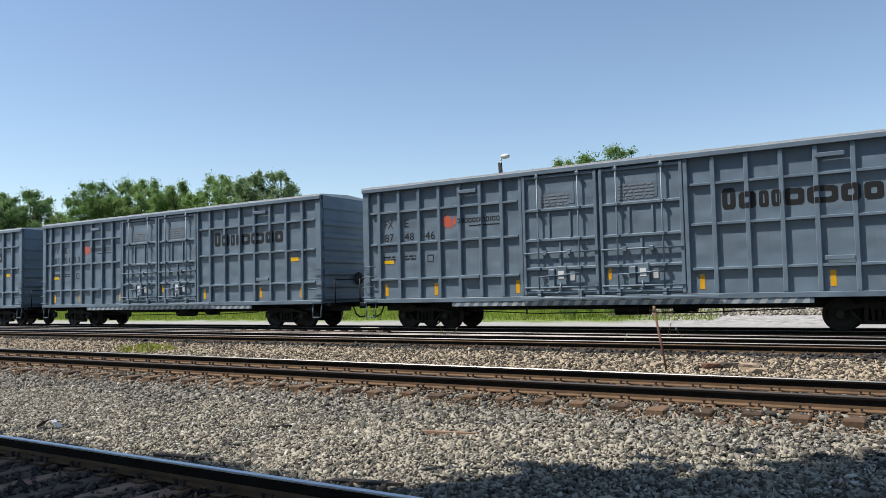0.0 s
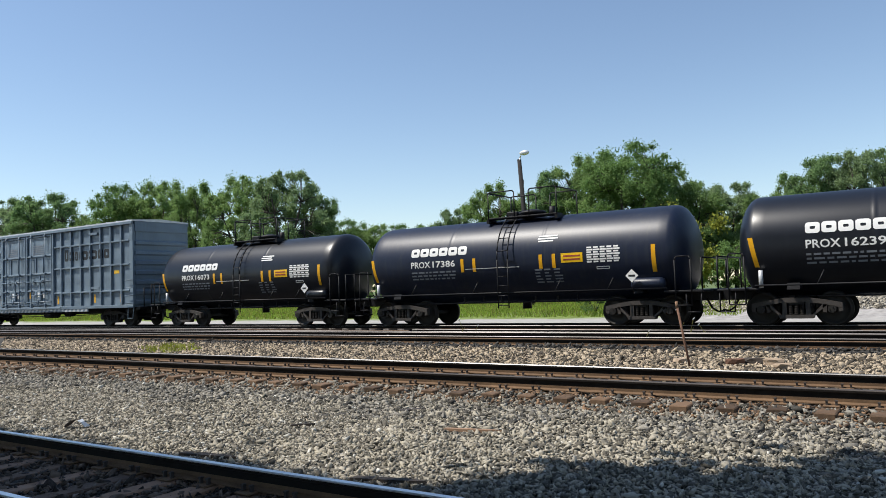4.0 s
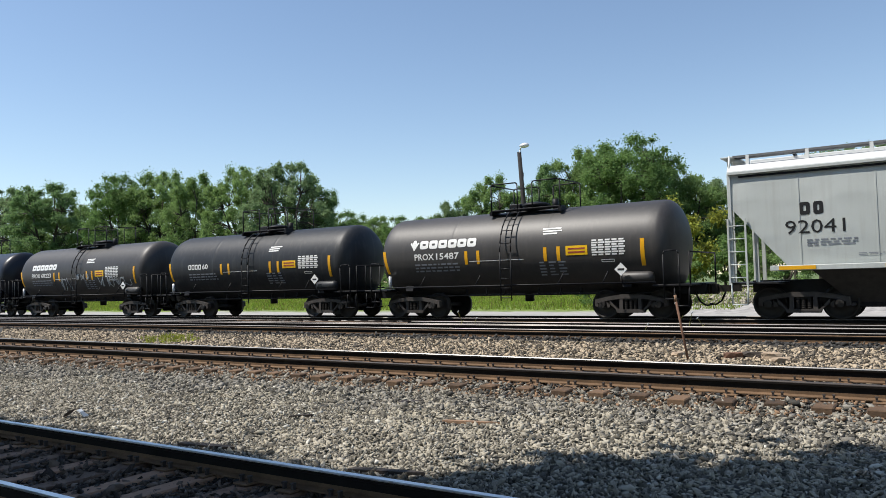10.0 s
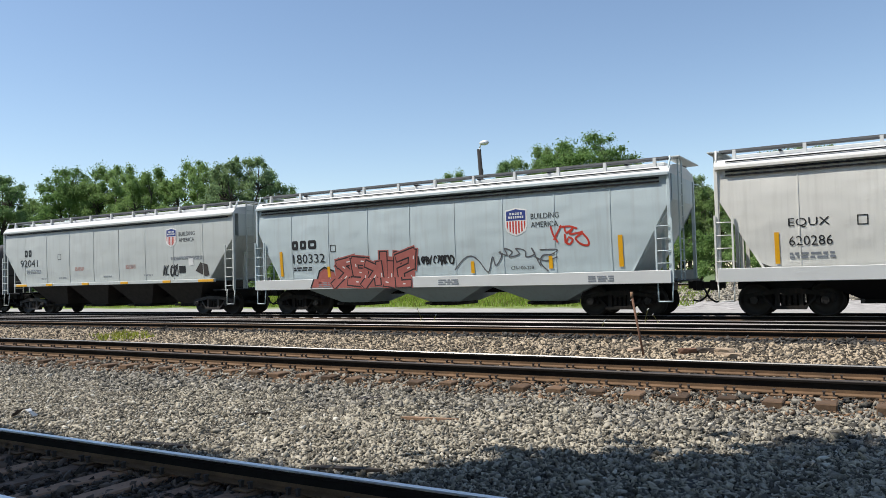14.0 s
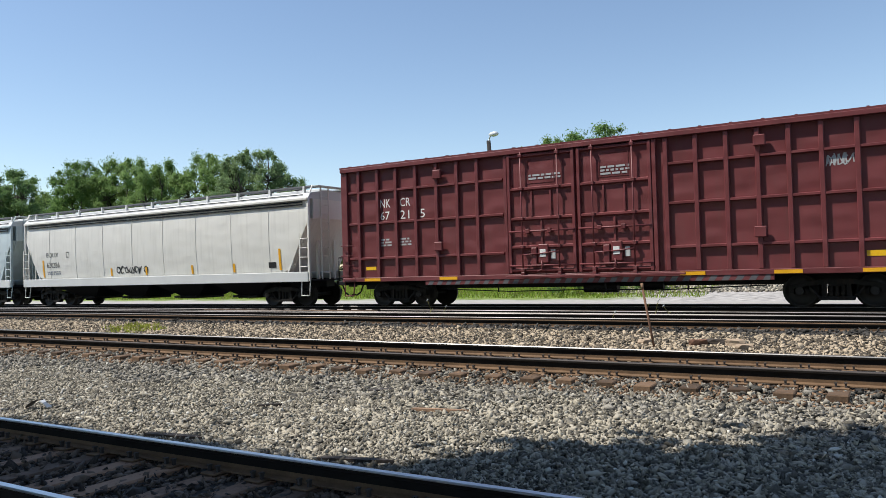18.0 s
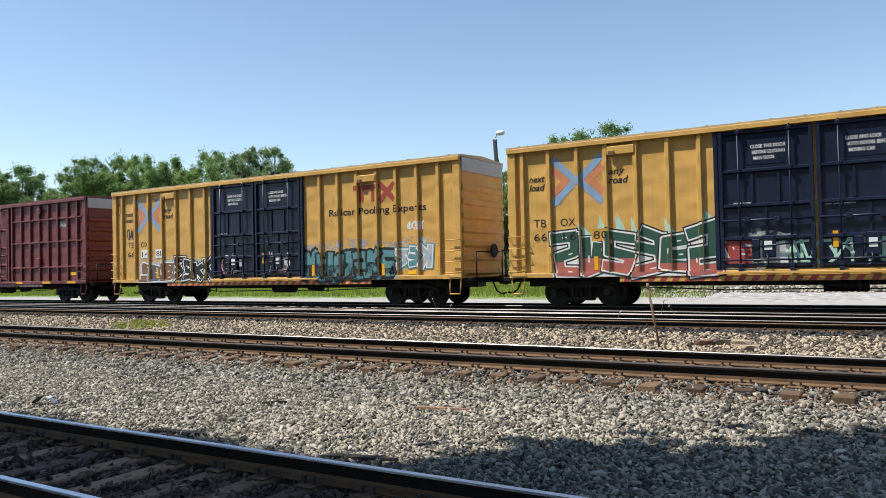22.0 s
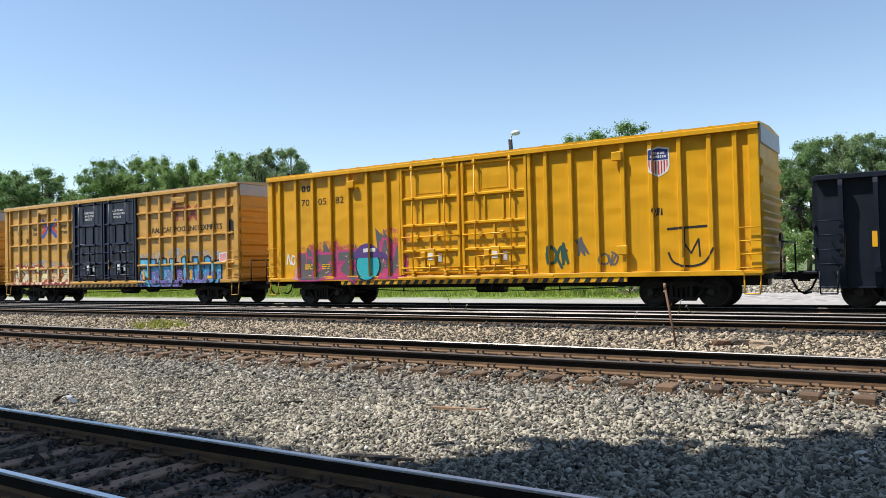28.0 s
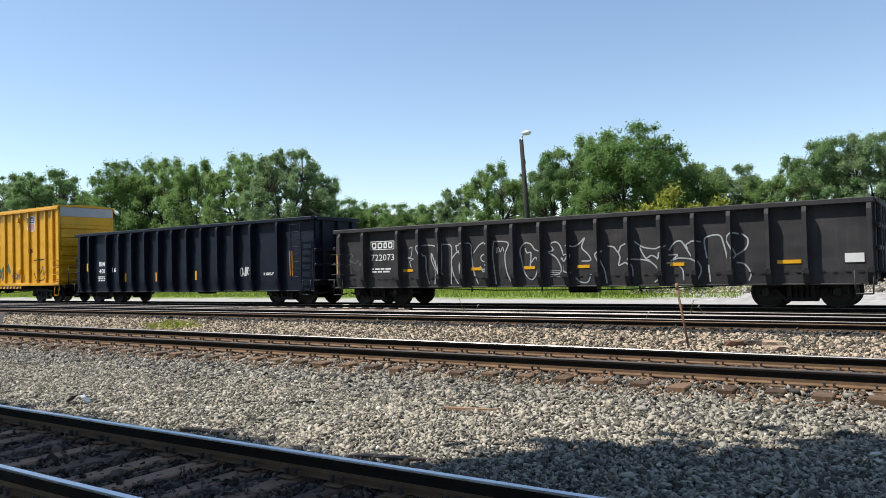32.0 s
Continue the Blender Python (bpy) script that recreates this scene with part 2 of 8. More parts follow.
M["leaf_mid"] = leaf_mat("leaf_mid", (0.220, 0.325, 0.110), 0.22)
M["leaf_dark"] = leaf_mat("leaf_dark", (0.175, 0.275, 0.108), 0.22)
M["leaf_light"] = leaf_mat("leaf_light", (0.160, 0.260, 0.080), 0.22)
M["leaf_gray"] = leaf_mat("leaf_gray", (0.230, 0.320, 0.150), 0.22)
M["leaf_gold"] = leaf_mat("leaf_gold", (0.33, 0.35, 0.06))
M["grass"] = leaf_mat("grass", (0.25, 0.34, 0.05))
M["weed_green"] = leaf_mat("weed_green", (0.30, 0.33, 0.05))
M["grass_dry"] = leaf_mat("grass_dry", (0.24, 0.22, 0.07))


# ---- mesh helpers ----
def thing(name, label, category, group="", kind=""):
    return tagged(new(name), label, category, group, kind)


def data_of(bm, name, material):
    me = bpy.data.meshes.new(name)
    bm.normal_update()
    bm.to_mesh(me)
    bm.free()
    me.materials.append(M[material])
    return me


def part(name, bm, material, parent, label="", at=None):
    """Links a bmesh (or a ready mesh) as one object under a thing or a part."""
    me = bm if isinstance(bm, bpy.types.Mesh) else data_of(bm, name, material)
    ob = new(name, me)
    ob.parent = parent
    if at is not None:
        ob.matrix_basis = at
    return tagged(ob, label)


def box(bm, x0, x1, y0, y1, z0, z1):
    v = [bm.verts.new((x, y, z)) for x in (x0, x1) for y in (y0, y1) for z in (z0, z1)]
    for f in ((0, 1, 3, 2), (4, 6, 7, 5), (0, 4, 5, 1), (2, 3, 7, 6), (0, 2, 6, 4), (1, 5, 7, 3)):
        bm.faces.new([v[i] for i in f])
    return bm


def B(*a):
    return box(bmesh.new(), *a)


def chamfered(x0, x1, y0, y1, z0, z1, r=0.012):
    bm = B(x0, x1, y0, y1, z0, z1)
    bmesh.ops.bevel(bm, geom=bm.edges[:], offset=r, segments=1, affect="EDGES")
    return bm


def cyl(bm, a, b, r, n=8, r2=None, smooth=True):
    a, b = Vector(a), Vector(b)
    q = (b - a).to_track_quat("Z", "Y")
    rings = []
    for p, rr in ((a, r), (b, r if r2 is None else r2)):
        rings.append([bm.verts.new(p + q @ Vector((rr * math.cos(2 * math.pi * i / n), rr * math.sin(2 * math.pi * i / n), 0))) for i in range(n)])
    for i in range(n):
        f = bm.faces.new((rings[0][i], rings[0][(i + 1) % n], rings[1][(i + 1) % n], rings[1][i]))
        f.smooth = smooth
    bm.faces.new(rings[0][::-1])
    bm.faces.new(rings[1])
    return bm


def C(*a, **k):
    return cyl(bmesh.new(), *a, **k)


def pipe(points, r, n=6, bm=None):
    bm = bm or bmesh.new()
    for a, b in zip(points, points[1:]):
        cyl(bm, a, b, r, n)
    return bm


def prism(bm, pts, axis, lo, hi):
    """A polygon swept along an axis: pts are (x, z) for axis y, (y, z) for axis x."""
    def at(p, d):
        return (p[0], d, p[1]) if axis == "y" else (d, p[0], p[1]) if axis == "x" else (p[0], p[1], d)
    a = [bm.verts.new(at(p, lo)) for p in pts]
    b = [bm.verts.new(at(p, hi)) for p in pts]
    n = len(pts)
    for i in range(n):
        bm.faces.new((a[i], a[(i + 1) % n], b[(i + 1) % n], b[i]))
    bm.faces.new(a[::-1])
    bm.faces.new(b)
    bmesh.ops.recalc_face_normals(bm, faces=bm.faces[:])
    return bm


def lathe(profile, n=24, axis="x", bm=None, smooth=True):
    """A profile of (along, radius) turned round an axis."""
    bm = bm or bmesh.new()
    rings = []
    for d, r in profile:
        ring = []
        for i in range(n):
            c, s = r * math.cos(2 * math.pi * i / n), r * math.sin(2 * math.pi * i / n)
            ring.append(bm.verts.new((d, c, s) if axis == "x" else (c, d, s) if axis == "y" else (c, s, d)))
        rings.append(ring)
    for p, q in zip(rings, rings[1:]):
        for i in range(n):
            f = bm.faces.new((p[i], p[(i + 1) % n], q[(i + 1) % n], q[i]))
            f.smooth = smooth
    bm.faces.new(rings[0])
    bm.faces.new(rings[-1])
    bmesh.ops.recalc_face_normals(bm, faces=bm.faces[:])
    return bm


TEXTS = {}
def text_tris(s, italic=False, bold=False):
    """Triangles of a line of text in the built-in font, in a box of its own width and cap height 1."""
    key = (s, italic, bold)
    if key not in TEXTS:
        cu = bpy.data.curves.new("line", "FONT")
        cu.body, cu.resolution_u, cu.fill_mode = s, 2, "FRONT"
        cu.shear = 0.25 if italic else 0.0
        cu.offset = 0.018 if bold else 0.0
        ob = bpy.data.objects.new("line", cu)
        scene.collection.objects.link(ob)
        bpy.context.view_layer.update()
        me = bpy.data.meshes.new_from_object(ob.evaluated_get(bpy.context.evaluated_depsgraph_get()))
        me.calc_loop_triangles()
        v = np.array([p.co[:2] for p in me.vertices])
        t = [tuple(lt.vertices) for lt in me.loop_triangles]
        v -= v.min(0)
        TEXTS[key] = ([v[list(k)] for k in t], v.max(0))
        bpy.data.objects.remove(ob)
        bpy.data.meshes.remove(me)
        bpy.data.curves.remove(cu)
    return TEXTS[key]


def text_polys(s, x, z, height, width=None, **k):
    tris, (w, h) = text_tris(s, **k)
    sx = (width / w) if width else height / 0.72
    sz = height / h if not any(c in s for c in "gpqyjQ,") or width is None else height / h
    sz = height / h
    if not width:
        sx = sz
    return [[(x + p[0] * sx, z + p[1] * sz) for p in t] for t in tris]


def clip_poly(poly, axis, lo, hi):
    for sign, lim in ((1, lo), (-1, hi)):
        out = []
        for a, b in zip(poly, poly[1:] + poly[:1]):
            da, db = sign * (a[axis] - lim), sign * (b[axis] - lim)
            if da >= 0:
                out.append(a)
            if da * db < 0:
                k = da / (da - db)
                out.append((a[0] + k * (b[0] - a[0]), a[1] + k * (b[1] - a[1])))
        poly = out
        if len(poly) < 3:
            return []
    return poly


def rect(x0, x1, z0, z1):
    return [(x0, z0), (x1, z0), (x1, z1), (x0, z1)]


def ring(x0, x1, z0, z1, w, open_side=""):
    """A letter-sized plain block with a hole in it."""
    out = [rect(x0, x1, z0, z0 + w), rect(x0, x1, z1 - w, z1), rect(x0, x0 + w, z0 + w, z1 - w)]
    if open_side != "right":
        out.append(rect(x1 - w, x1, z0 + w, z1 - w))
    return out


def blocks(x, z, height, widths, gap, stroke):
    """A brand or a company's mark as a row of plain letter-sized blocks."""
    out = []
    for w in widths:
        out += ring(x, x + w, z, z + height, stroke) if w > 2.2 * stroke else [rect(x, x + w, z, z + height)]
        x += w + gap
    return out


MANY = ("spray_mist", "spray_burst", "spray_fade", "spray_haze", "rust_bloom", "small_print", "test_table", "scrawled_tag", "spray_highlight", "spray_spikes", "white_stencil", "hazard_stripes", "mark_blocks", "shield_marks", "brand_blocks", "spray_ground", "spray_edge", "spray_slab", "weld_bead", "lettering")


def flat_decal(name, polys, surfaces, material, parent, label="", lift=0.005):
    """Paint on a car's near side: polygons (x, z) laid on each surface (x0, x1, z0, z1, y) that stands under them."""
    bm = bmesh.new()
    step = 0.0 if name == "name_block" else 0.00006
    for x0, x1, z0, z1, y in surfaces:
        for k, p in enumerate(polys):
            xs, zs = [q[0] for q in p], [q[1] for q in p]
            if max(xs) <= x0 or min(xs) >= x1 or max(zs) <= z0 or min(zs) >= z1:
                continue
            if min(xs) < x0 or max(xs) > x1:
                p = clip_poly(p, 0, x0, x1)
            if p and (min(zs) < z0 or max(zs) > z1):
                p = clip_poly(p, 1, z0, z1)
            if len(p) >= 3:
                vs = [bm.verts.new((q[0], (y(q[1]) if callable(y) else y) - lift - step * (k % 24), q[1])) for q in p]   # each stroke lies over the last
                f = bm.faces.new(vs)
                f.normal_update()
                if f.normal.y > 0:
                    f.normal_flip()
    if name == "name_block":
        bmesh.ops.remove_doubles(bm, verts=bm.verts[:], dist=0.0005)
    ob = part(name, bm, material, parent, label)
    return tagged(ob, kind="stuff") if name in MANY else ob


def round_decal(name, polys, r, zc, material, parent, label="", lift=0.008):
    """Paint on a tank: (x, height above the axis, taken round the shell)."""
    bm = bmesh.new()
    for k, p in enumerate(polys):
        zs = [q[1] for q in p]
        lo, hi = min(zs), max(zs)
        up = lift + (0.0 if name == "name_block" else 0.00006 * (k % 24))
        n = max(1, math.ceil((hi - lo) / 0.1))
        for i in range(n):
            q = clip_poly(p, 1, lo + (hi - lo) * i / n, lo + (hi - lo) * (i + 1) / n)
            if len(q) >= 3:
                vs = []
                for x, s in q:
                    a = s / r
                    vs.append(bm.verts.new((x, -(r + up) * math.cos(a), zc + (r + up) * math.sin(a))))
                f = bm.faces.new(vs)
                f.normal_update()
                if f.normal.y > 0:
                    f.normal_flip()
    if name == "name_block":
        bmesh.ops.remove_doubles(bm, verts=bm.verts[:], dist=0.0005)
    ob = part(name, bm, material, parent, label)
    return tagged(ob, kind="stuff") if name in MANY else ob


def hoop(x0, x1, z0, z1, w, square=2.6, n=20, gap=0.0):
    """A rounded ring of stroke w as quads; gap leaves its right side open by that share."""
    cx, cz, out = (x0 + x1) / 2, (z0 + z1) / 2, []
    def at(a, rx, rz):
        c, q = math.cos(a), math.sin(a)
        k = (abs(c) ** square + abs(q) ** square) ** (-1 / square)
        return (cx + rx * k * c, cz + rz * k * q)
    lo, hi = gap * math.pi, (2 - gap) * math.pi
    for i in range(n):
        a, b = lo + (hi - lo) * i / n, lo + (hi - lo) * (i + 1) / n
        rx, rz = (x1 - x0) / 2, (z1 - z0) / 2
        out.append([at(a, rx, rz), at(b, rx, rz), at(b, rx - w, rz - w), at(a, rx - w, rz - w)])
    return out


def block_row(car, x, z, height, widths, gap, stroke, material, surfaces=None, bend=None):
    """A company name as a row of plain slotted blocks, each a part."""
    for w in widths:
        polys = hoop(x, x + w, z, z + height, min(stroke, w * 0.42), square=7) if w > stroke * 1.6 else [rect(x, x + w, z, z + height)]
        if bend:
            round_decal("name_block", polys, bend[0], bend[1], material, car)
        else:
            flat_decal("name_block", polys, surfaces, material, car)
        x += w + gap

# ---- the yard: ground, tracks ----
TRACKS = {"near": (3.16, 4.67, 0.0), "second": (9.75, 11.26, 0.22), "third": (18.1, 19.6, 0.18), "train": (23.12, 24.63, 0.18), "far": (47.0, 48.5, 0.75)}
YC, ZR = 23.87, 0.18


def bed(x, y):
    """Height of the ground."""
    knots = [(-30, 0.0), (0, -0.2), (2.4, -0.22), (2.9, -0.22), (5.0, -0.23), (5.6, -0.24), (7.4, -0.2), (8.5, -0.15), (9.2, -0.08), (9.5, -0.01), (11.5, -0.01), (12.2, -0.03), (13.2, -0.06), (16.6, -0.06), (17.5, 0.0), (20.4, 0.0), (22.3, 0.0),
             (25.5, 0.0), (27.0, -0.15), (34.0, -0.15), (40.0, 0.0), (60, 0.1), (400, 0.6)]
    z = np.interp(y, [k[0] for k in knots], [k[1] for k in knots])
    right = np.clip((x + 16) / 8, 0, 1)
    rise = np.interp(y, [36, 45.5, 50.5, 56], [0, 0.62, 0.62, 0.1])
    return z + right * rise


def ground_mat():
    # base is near-black: the shade in the gaps between stones is painted here
    m = mat("yard_ground", (0.034, 0.031, 0.027), 0.95, vary=0.5, scale=1.2, bump=0.8, fine=14)
    n, l = m.node_tree.nodes, m.node_tree.links
    b = n["Principled BSDF"]
    base = b.inputs["Base Color"].links[0].from_socket
    tc = n.new("ShaderNodeTexCoord")
    sep = n.new("ShaderNodeSeparateXYZ")
    l.new(tc.outputs["Object"], sep.inputs[0])
    edge = n.new("ShaderNodeTexNoise")
    edge.inputs["Scale"].default_value = 0.35
    l.new(tc.outputs["Object"], edge.inputs["Vector"])
    wob = n.new("ShaderNodeMath")
    wob.operation = "MULTIPLY_ADD"
    wob.inputs[1].default_value = 4.0
    l.new(edge.outputs["Fac"], wob.inputs[0])
    l.new(sep.outputs["Y"], wob.inputs[2])
    wobx = n.new("ShaderNodeMath")
    wobx.operation = "MULTIPLY_ADD"
    wobx.inputs[1].default_value = 6.0
    l.new(edge.outputs["Fac"], wobx.inputs[0])
    l.new(sep.outputs["X"], wobx.inputs[2])

    def step(sock, at, soft):
        mr = n.new("ShaderNodeMapRange")
        mr.inputs["From Min"].default_value, mr.inputs["From Max"].default_value = at - soft, at + soft
        l.new(sock, mr.inputs["Value"])
        return mr.outputs[0]

    def over(a, color, fac, vary):
        tex = n.new("ShaderNodeTexNoise")
        tex.inputs["Scale"].default_value, tex.inputs["Detail"].default_value = 3.0, 8
        l.new(tc.outputs["Object"], tex.inputs["Vector"])
        r = n.new("ShaderNodeValToRGB")
        r.color_ramp.elements[0].position, r.color_ramp.elements[1].position = 0.3, 0.7
        r.color_ramp.elements[0].color = (*[c * (1 - vary) for c in color], 1)
        r.color_ramp.elements[1].color = (*[c * (1 + vary) for c in color], 1)
        l.new(tex.outputs["Fac"], r.inputs[0])
        mx = n.new("ShaderNodeMix")
        mx.data_type = "RGBA"
        l.new(fac, mx.inputs["Factor"])
        l.new(a, mx.inputs["A"])
        l.new(r.outputs[0], mx.inputs["B"])
        return mx.outputs["Result"]

    c = over(base, (0.35, 0.335, 0.31), step(wob.outputs[0], 28.0, 0.5), 0.12)   # pale gravel road
    c = over(c, (0.15, 0.2, 0.04), step(wob.outputs[0], 36.5, 0.6), 0.35)        # grass behind it
    both = n.new("ShaderNodeMath")
    both.operation = "MULTIPLY"
    l.new(step(wob.outputs[0], 35.5, 0.5), both.inputs[0])
    l.new(step(wobx.outputs[0], -8.0, 1.5), both.inputs[1])
    c = over(c, (0.34, 0.32, 0.30), both.outputs[0], 0.4)                        # ballast shoulder of the far track
    c = over(c, (0.10, 0.14, 0.04), step(wob.outputs[0], 58.0, 2.0), 0.35)
    l.new(c, b.inputs["Base Color"])
    return m

M["yard_ground"] = ground_mat()
gx = np.unique(np.concatenate([np.linspace(-900, -70, 40), np.linspace(-70, 30, 201), np.linspace(30, 900, 40)]))
gy = np.unique(np.concatenate([np.linspace(-500, -10, 20), np.linspace(-10, 70, 321), np.linspace(70, 1500, 40)]))
GX, GY = np.meshgrid(gx, gy)
rough = np.random.default_rng(4).normal(0, 0.012, GX.shape) * (np.abs(GY - 10) < 30)
GZ = bed(GX, GY) + rough
verts = np.stack([GX, GY, GZ], -1).reshape(-1, 3)
nx, ny = len(gx), len(gy)
ids = np.arange(nx * ny).reshape(ny, nx)
quads = np.stack([ids[:-1, :-1], ids[:-1, 1:], ids[1:, 1:], ids[1:, :-1]], -1).reshape(-1, 4)
me = bpy.data.meshes.new("ground")
me.from_pydata(verts.tolist(), [], quads.tolist())
me.materials.append(M["yard_ground"])
for poly in me.polygons:
    poly.use_smooth = True
tagged(new("ground", me), "gravel yard ground with a pale road and grass beyond", "ground", kind="structure")

RAIL = [(-0.068, -0.17), (0.068, -0.17), (0.068, -0.158), (0.012, -0.142), (0.010, -0.045), (0.035, -0.032), (0.035, -0.006), (0.028, 0.0), (-0.028, 0.0), (-0.035, -0.006), (-0.035, -0.032), (-0.010, -0.045), (-0.012, -0.142), (-0.068, -0.158)]


def rail(name, x0, x1, y, z, parent, y1=None, web="rail_web_shaded", head="rail_head", foot="rail_rust"):
    y1 = y if y1 is None else y1
    def sweep(pts, material, nm, par):
        bm = bmesh.new()
        a = [bm.verts.new((x0, y + p[0], z + p[1])) for p in pts]
        b = [bm.verts.new((x1, y1 + p[0], z + p[1])) for p in pts]
        k = len(pts)
        for i in range(k):
            bm.faces.new((a[i], a[(i + 1) % k], b[(i + 1) % k], b[i]))
        bm.faces.new(a[::-1])
        bm.faces.new(b)
        bmesh.ops.recalc_face_normals(bm, faces=bm.faces[:])
        return part(nm, bm, material, par)
    # upper web takes the colour with the head's shade in it, the foot stays rust
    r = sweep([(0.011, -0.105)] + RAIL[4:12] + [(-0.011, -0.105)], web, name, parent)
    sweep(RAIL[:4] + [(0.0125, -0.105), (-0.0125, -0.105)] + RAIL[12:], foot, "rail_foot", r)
    sweep([(-0.036, -0.012), (0.036, -0.012), (0.036, -0.005), (0.029, 0.003), (-0.029, 0.003), (-0.036, -0.005)], head, "running_surface", r)
    return r


TIE = data_of(chamfered(-0.11, 0.11, -1.28, 1.28, -0.17, 0.0, 0.012), "tie", "tie_wood")
TIE_R = data_of(chamfered(-0.11, 0.11, -1.28, 1.28, -0.17, 0.0, 0.012), "tie", "tie_rusty")
TIE_N = data_of(chamfered(-0.11, 0.11, -1.28, 1.28, -0.17, 0.0, 0.016), "tie", "tie_near")
PLATE = data_of(chamfered(-0.09, 0.09, -0.17, 0.17, 0, 0.018, 0.006), "tie_plate", "rail_rust")
sp = bmesh.new()
for sx, sy in ((-0.05, -0.1), (0.05, -0.1), (-0.05, 0.1), (0.05, 0.1)):
    box(sp, sx - 0.011, sx + 0.011, sy - 0.011, sy + 0.02, 0.0, 0.045)
    box(sp, sx - 0.016, sx + 0.016, sy - 0.018, sy + 0.022, 0.045, 0.06)
SPIKES = data_of(sp, "spike", "rail_dark")
rng = random.Random(7)


def track(name, key, x0, x1, tie_from, tie_to, tie, label, web="rail_web_shaded", head="rail_head", plates=True, far_head=None, spikes=False):
    ya, yb, z = TRACKS[key]
    t = thing(name, label, "track", kind="structure")
    rail("rail", x0, x1, ya, z, t, web=web, head=head)
    rail("rail", x0, x1, yb, z, t, web=web, head=far_head or head)
    x = tie_from
    while x < tie_to:
        jx, turn = rng.uniform(-0.03, 0.03), rng.uniform(-1.5, 1.5)
        o = part("tie", tie, None, t, at=pose(x + jx, (ya + yb) / 2 + rng.uniform(-0.07, 0.07), z - 0.19 + rng.uniform(-0.006, 0.004), 0, 0, turn))
        if plates:
            for y in (ya, yb):
                if spikes and x > -28:
                    part("spike", SPIKES, None, o, at=o.matrix_basis.inverted() @ pose(x + jx, y, z - 0.172))
                p = part("tie_plate", PLATE, None, o, at=o.matrix_basis.inverted() @ pose(x + jx, y, z - 0.187))
        x += 0.53
    return t

track("track_near", "near", -60, 40, -11.5, 1.5, TIE_N, "railway track with weathered ties and worn rails", web="rail_web_shaded", head="rail_polished", spikes=True)
track("track_second", "second", -150, 60, -42, 4.5, TIE_R, "raised railway track with rusty rails and brown ties", head="rail_dark", far_head="rail_worn", spikes=True)
track("track_third", "third", -220, 80, -50, 6, TIE_R, "railway track with rusty rails beside the train's track")
track("track_train", "train", -400, 250, -60, 8, TIE, "railway track that carries the freight train", plates=False)
track("track_far", "far", -16, 150, -15, 12, TIE_R, "far railway track on a ballast shoulder", plates=False)


# the turnout between the third track and the train's track: closure rails, a frog and a guard rail
turnout = thing("turnout", "switch rails with a frog between the two back tracks", "track", kind="structure")
rail("closure_rail", -75, 30, 22.4, ZR, turnout, y1=20.1)
rail("closure_rail", -75, 30, 21.6, ZR, turnout, y1=18.9)
rail("guard_rail", -23.5, -15.0, 20.65, ZR, turnout, y1=20.45, head="rail_rust")
rail("stock_rail", -40, 40, 17.55, ZR - 0.02, turnout, y1=17.7, head="rail_rust")
for k in range(14):
    x = -23.3 + k * 0.62
    part("guard_block", chamfered(x - 0.13, x + 0.13, 20.62, 20.78, ZR - 0.12, ZR + 0.03, 0.01), "rail_web_shaded", turnout)
for k in range(52):
    x = -24 + k * 0.55
    part("long_tie", TIE_R, None, turnout, at=pose(x, 21.2 + rng.uniform(-0.05, 0.05), ZR - 0.2, 0, 0, rng.uniform(-1, 1)))
# ---- the train ----
def along(t):
    """How far the train has gone to the left at t seconds, from where it is at 16 s."""
    u = (t - 16) / 16
    return 8.5857 * (t - 16) + 1.389 * u * u + 0.4985 * u ** 3

CARS, WHEELS = [], []
R_WHEEL = 0.457
wb = bmesh.new()
cyl(wb, (0, -1.03, 0), (0, 1.03, 0), 0.075, 10)
for s in (-1, 1):
    lathe([(s * 0.70, 0.10), (s * 0.695, 0.30), (s * 0.70, 0.40), (s * 0.69, 0.49), (s * 0.72, 0.485), (s * 0.735, R_WHEEL), (s * 0.83, R_WHEEL - 0.006), (s * 0.835, 0.41), (s * 0.78, 0.38), (s * 0.775, 0.18), (s * 0.84, 0.13)], 28, "y", wb)
    cyl(wb, (0, s * 1.0, 0), (0, s * 1.20, 0), 0.105, 12)
    for k in range(3):
        a = 2 * math.pi * k / 3
        cyl(wb, (0.06 * math.cos(a), s * 1.19, 0.06 * math.sin(a)), (0.06 * math.cos(a), s * 1.225, 0.06 * math.sin(a)), 0.02, 6)
WHEELSET = data_of(wb, "wheelset", "wheel_steel")


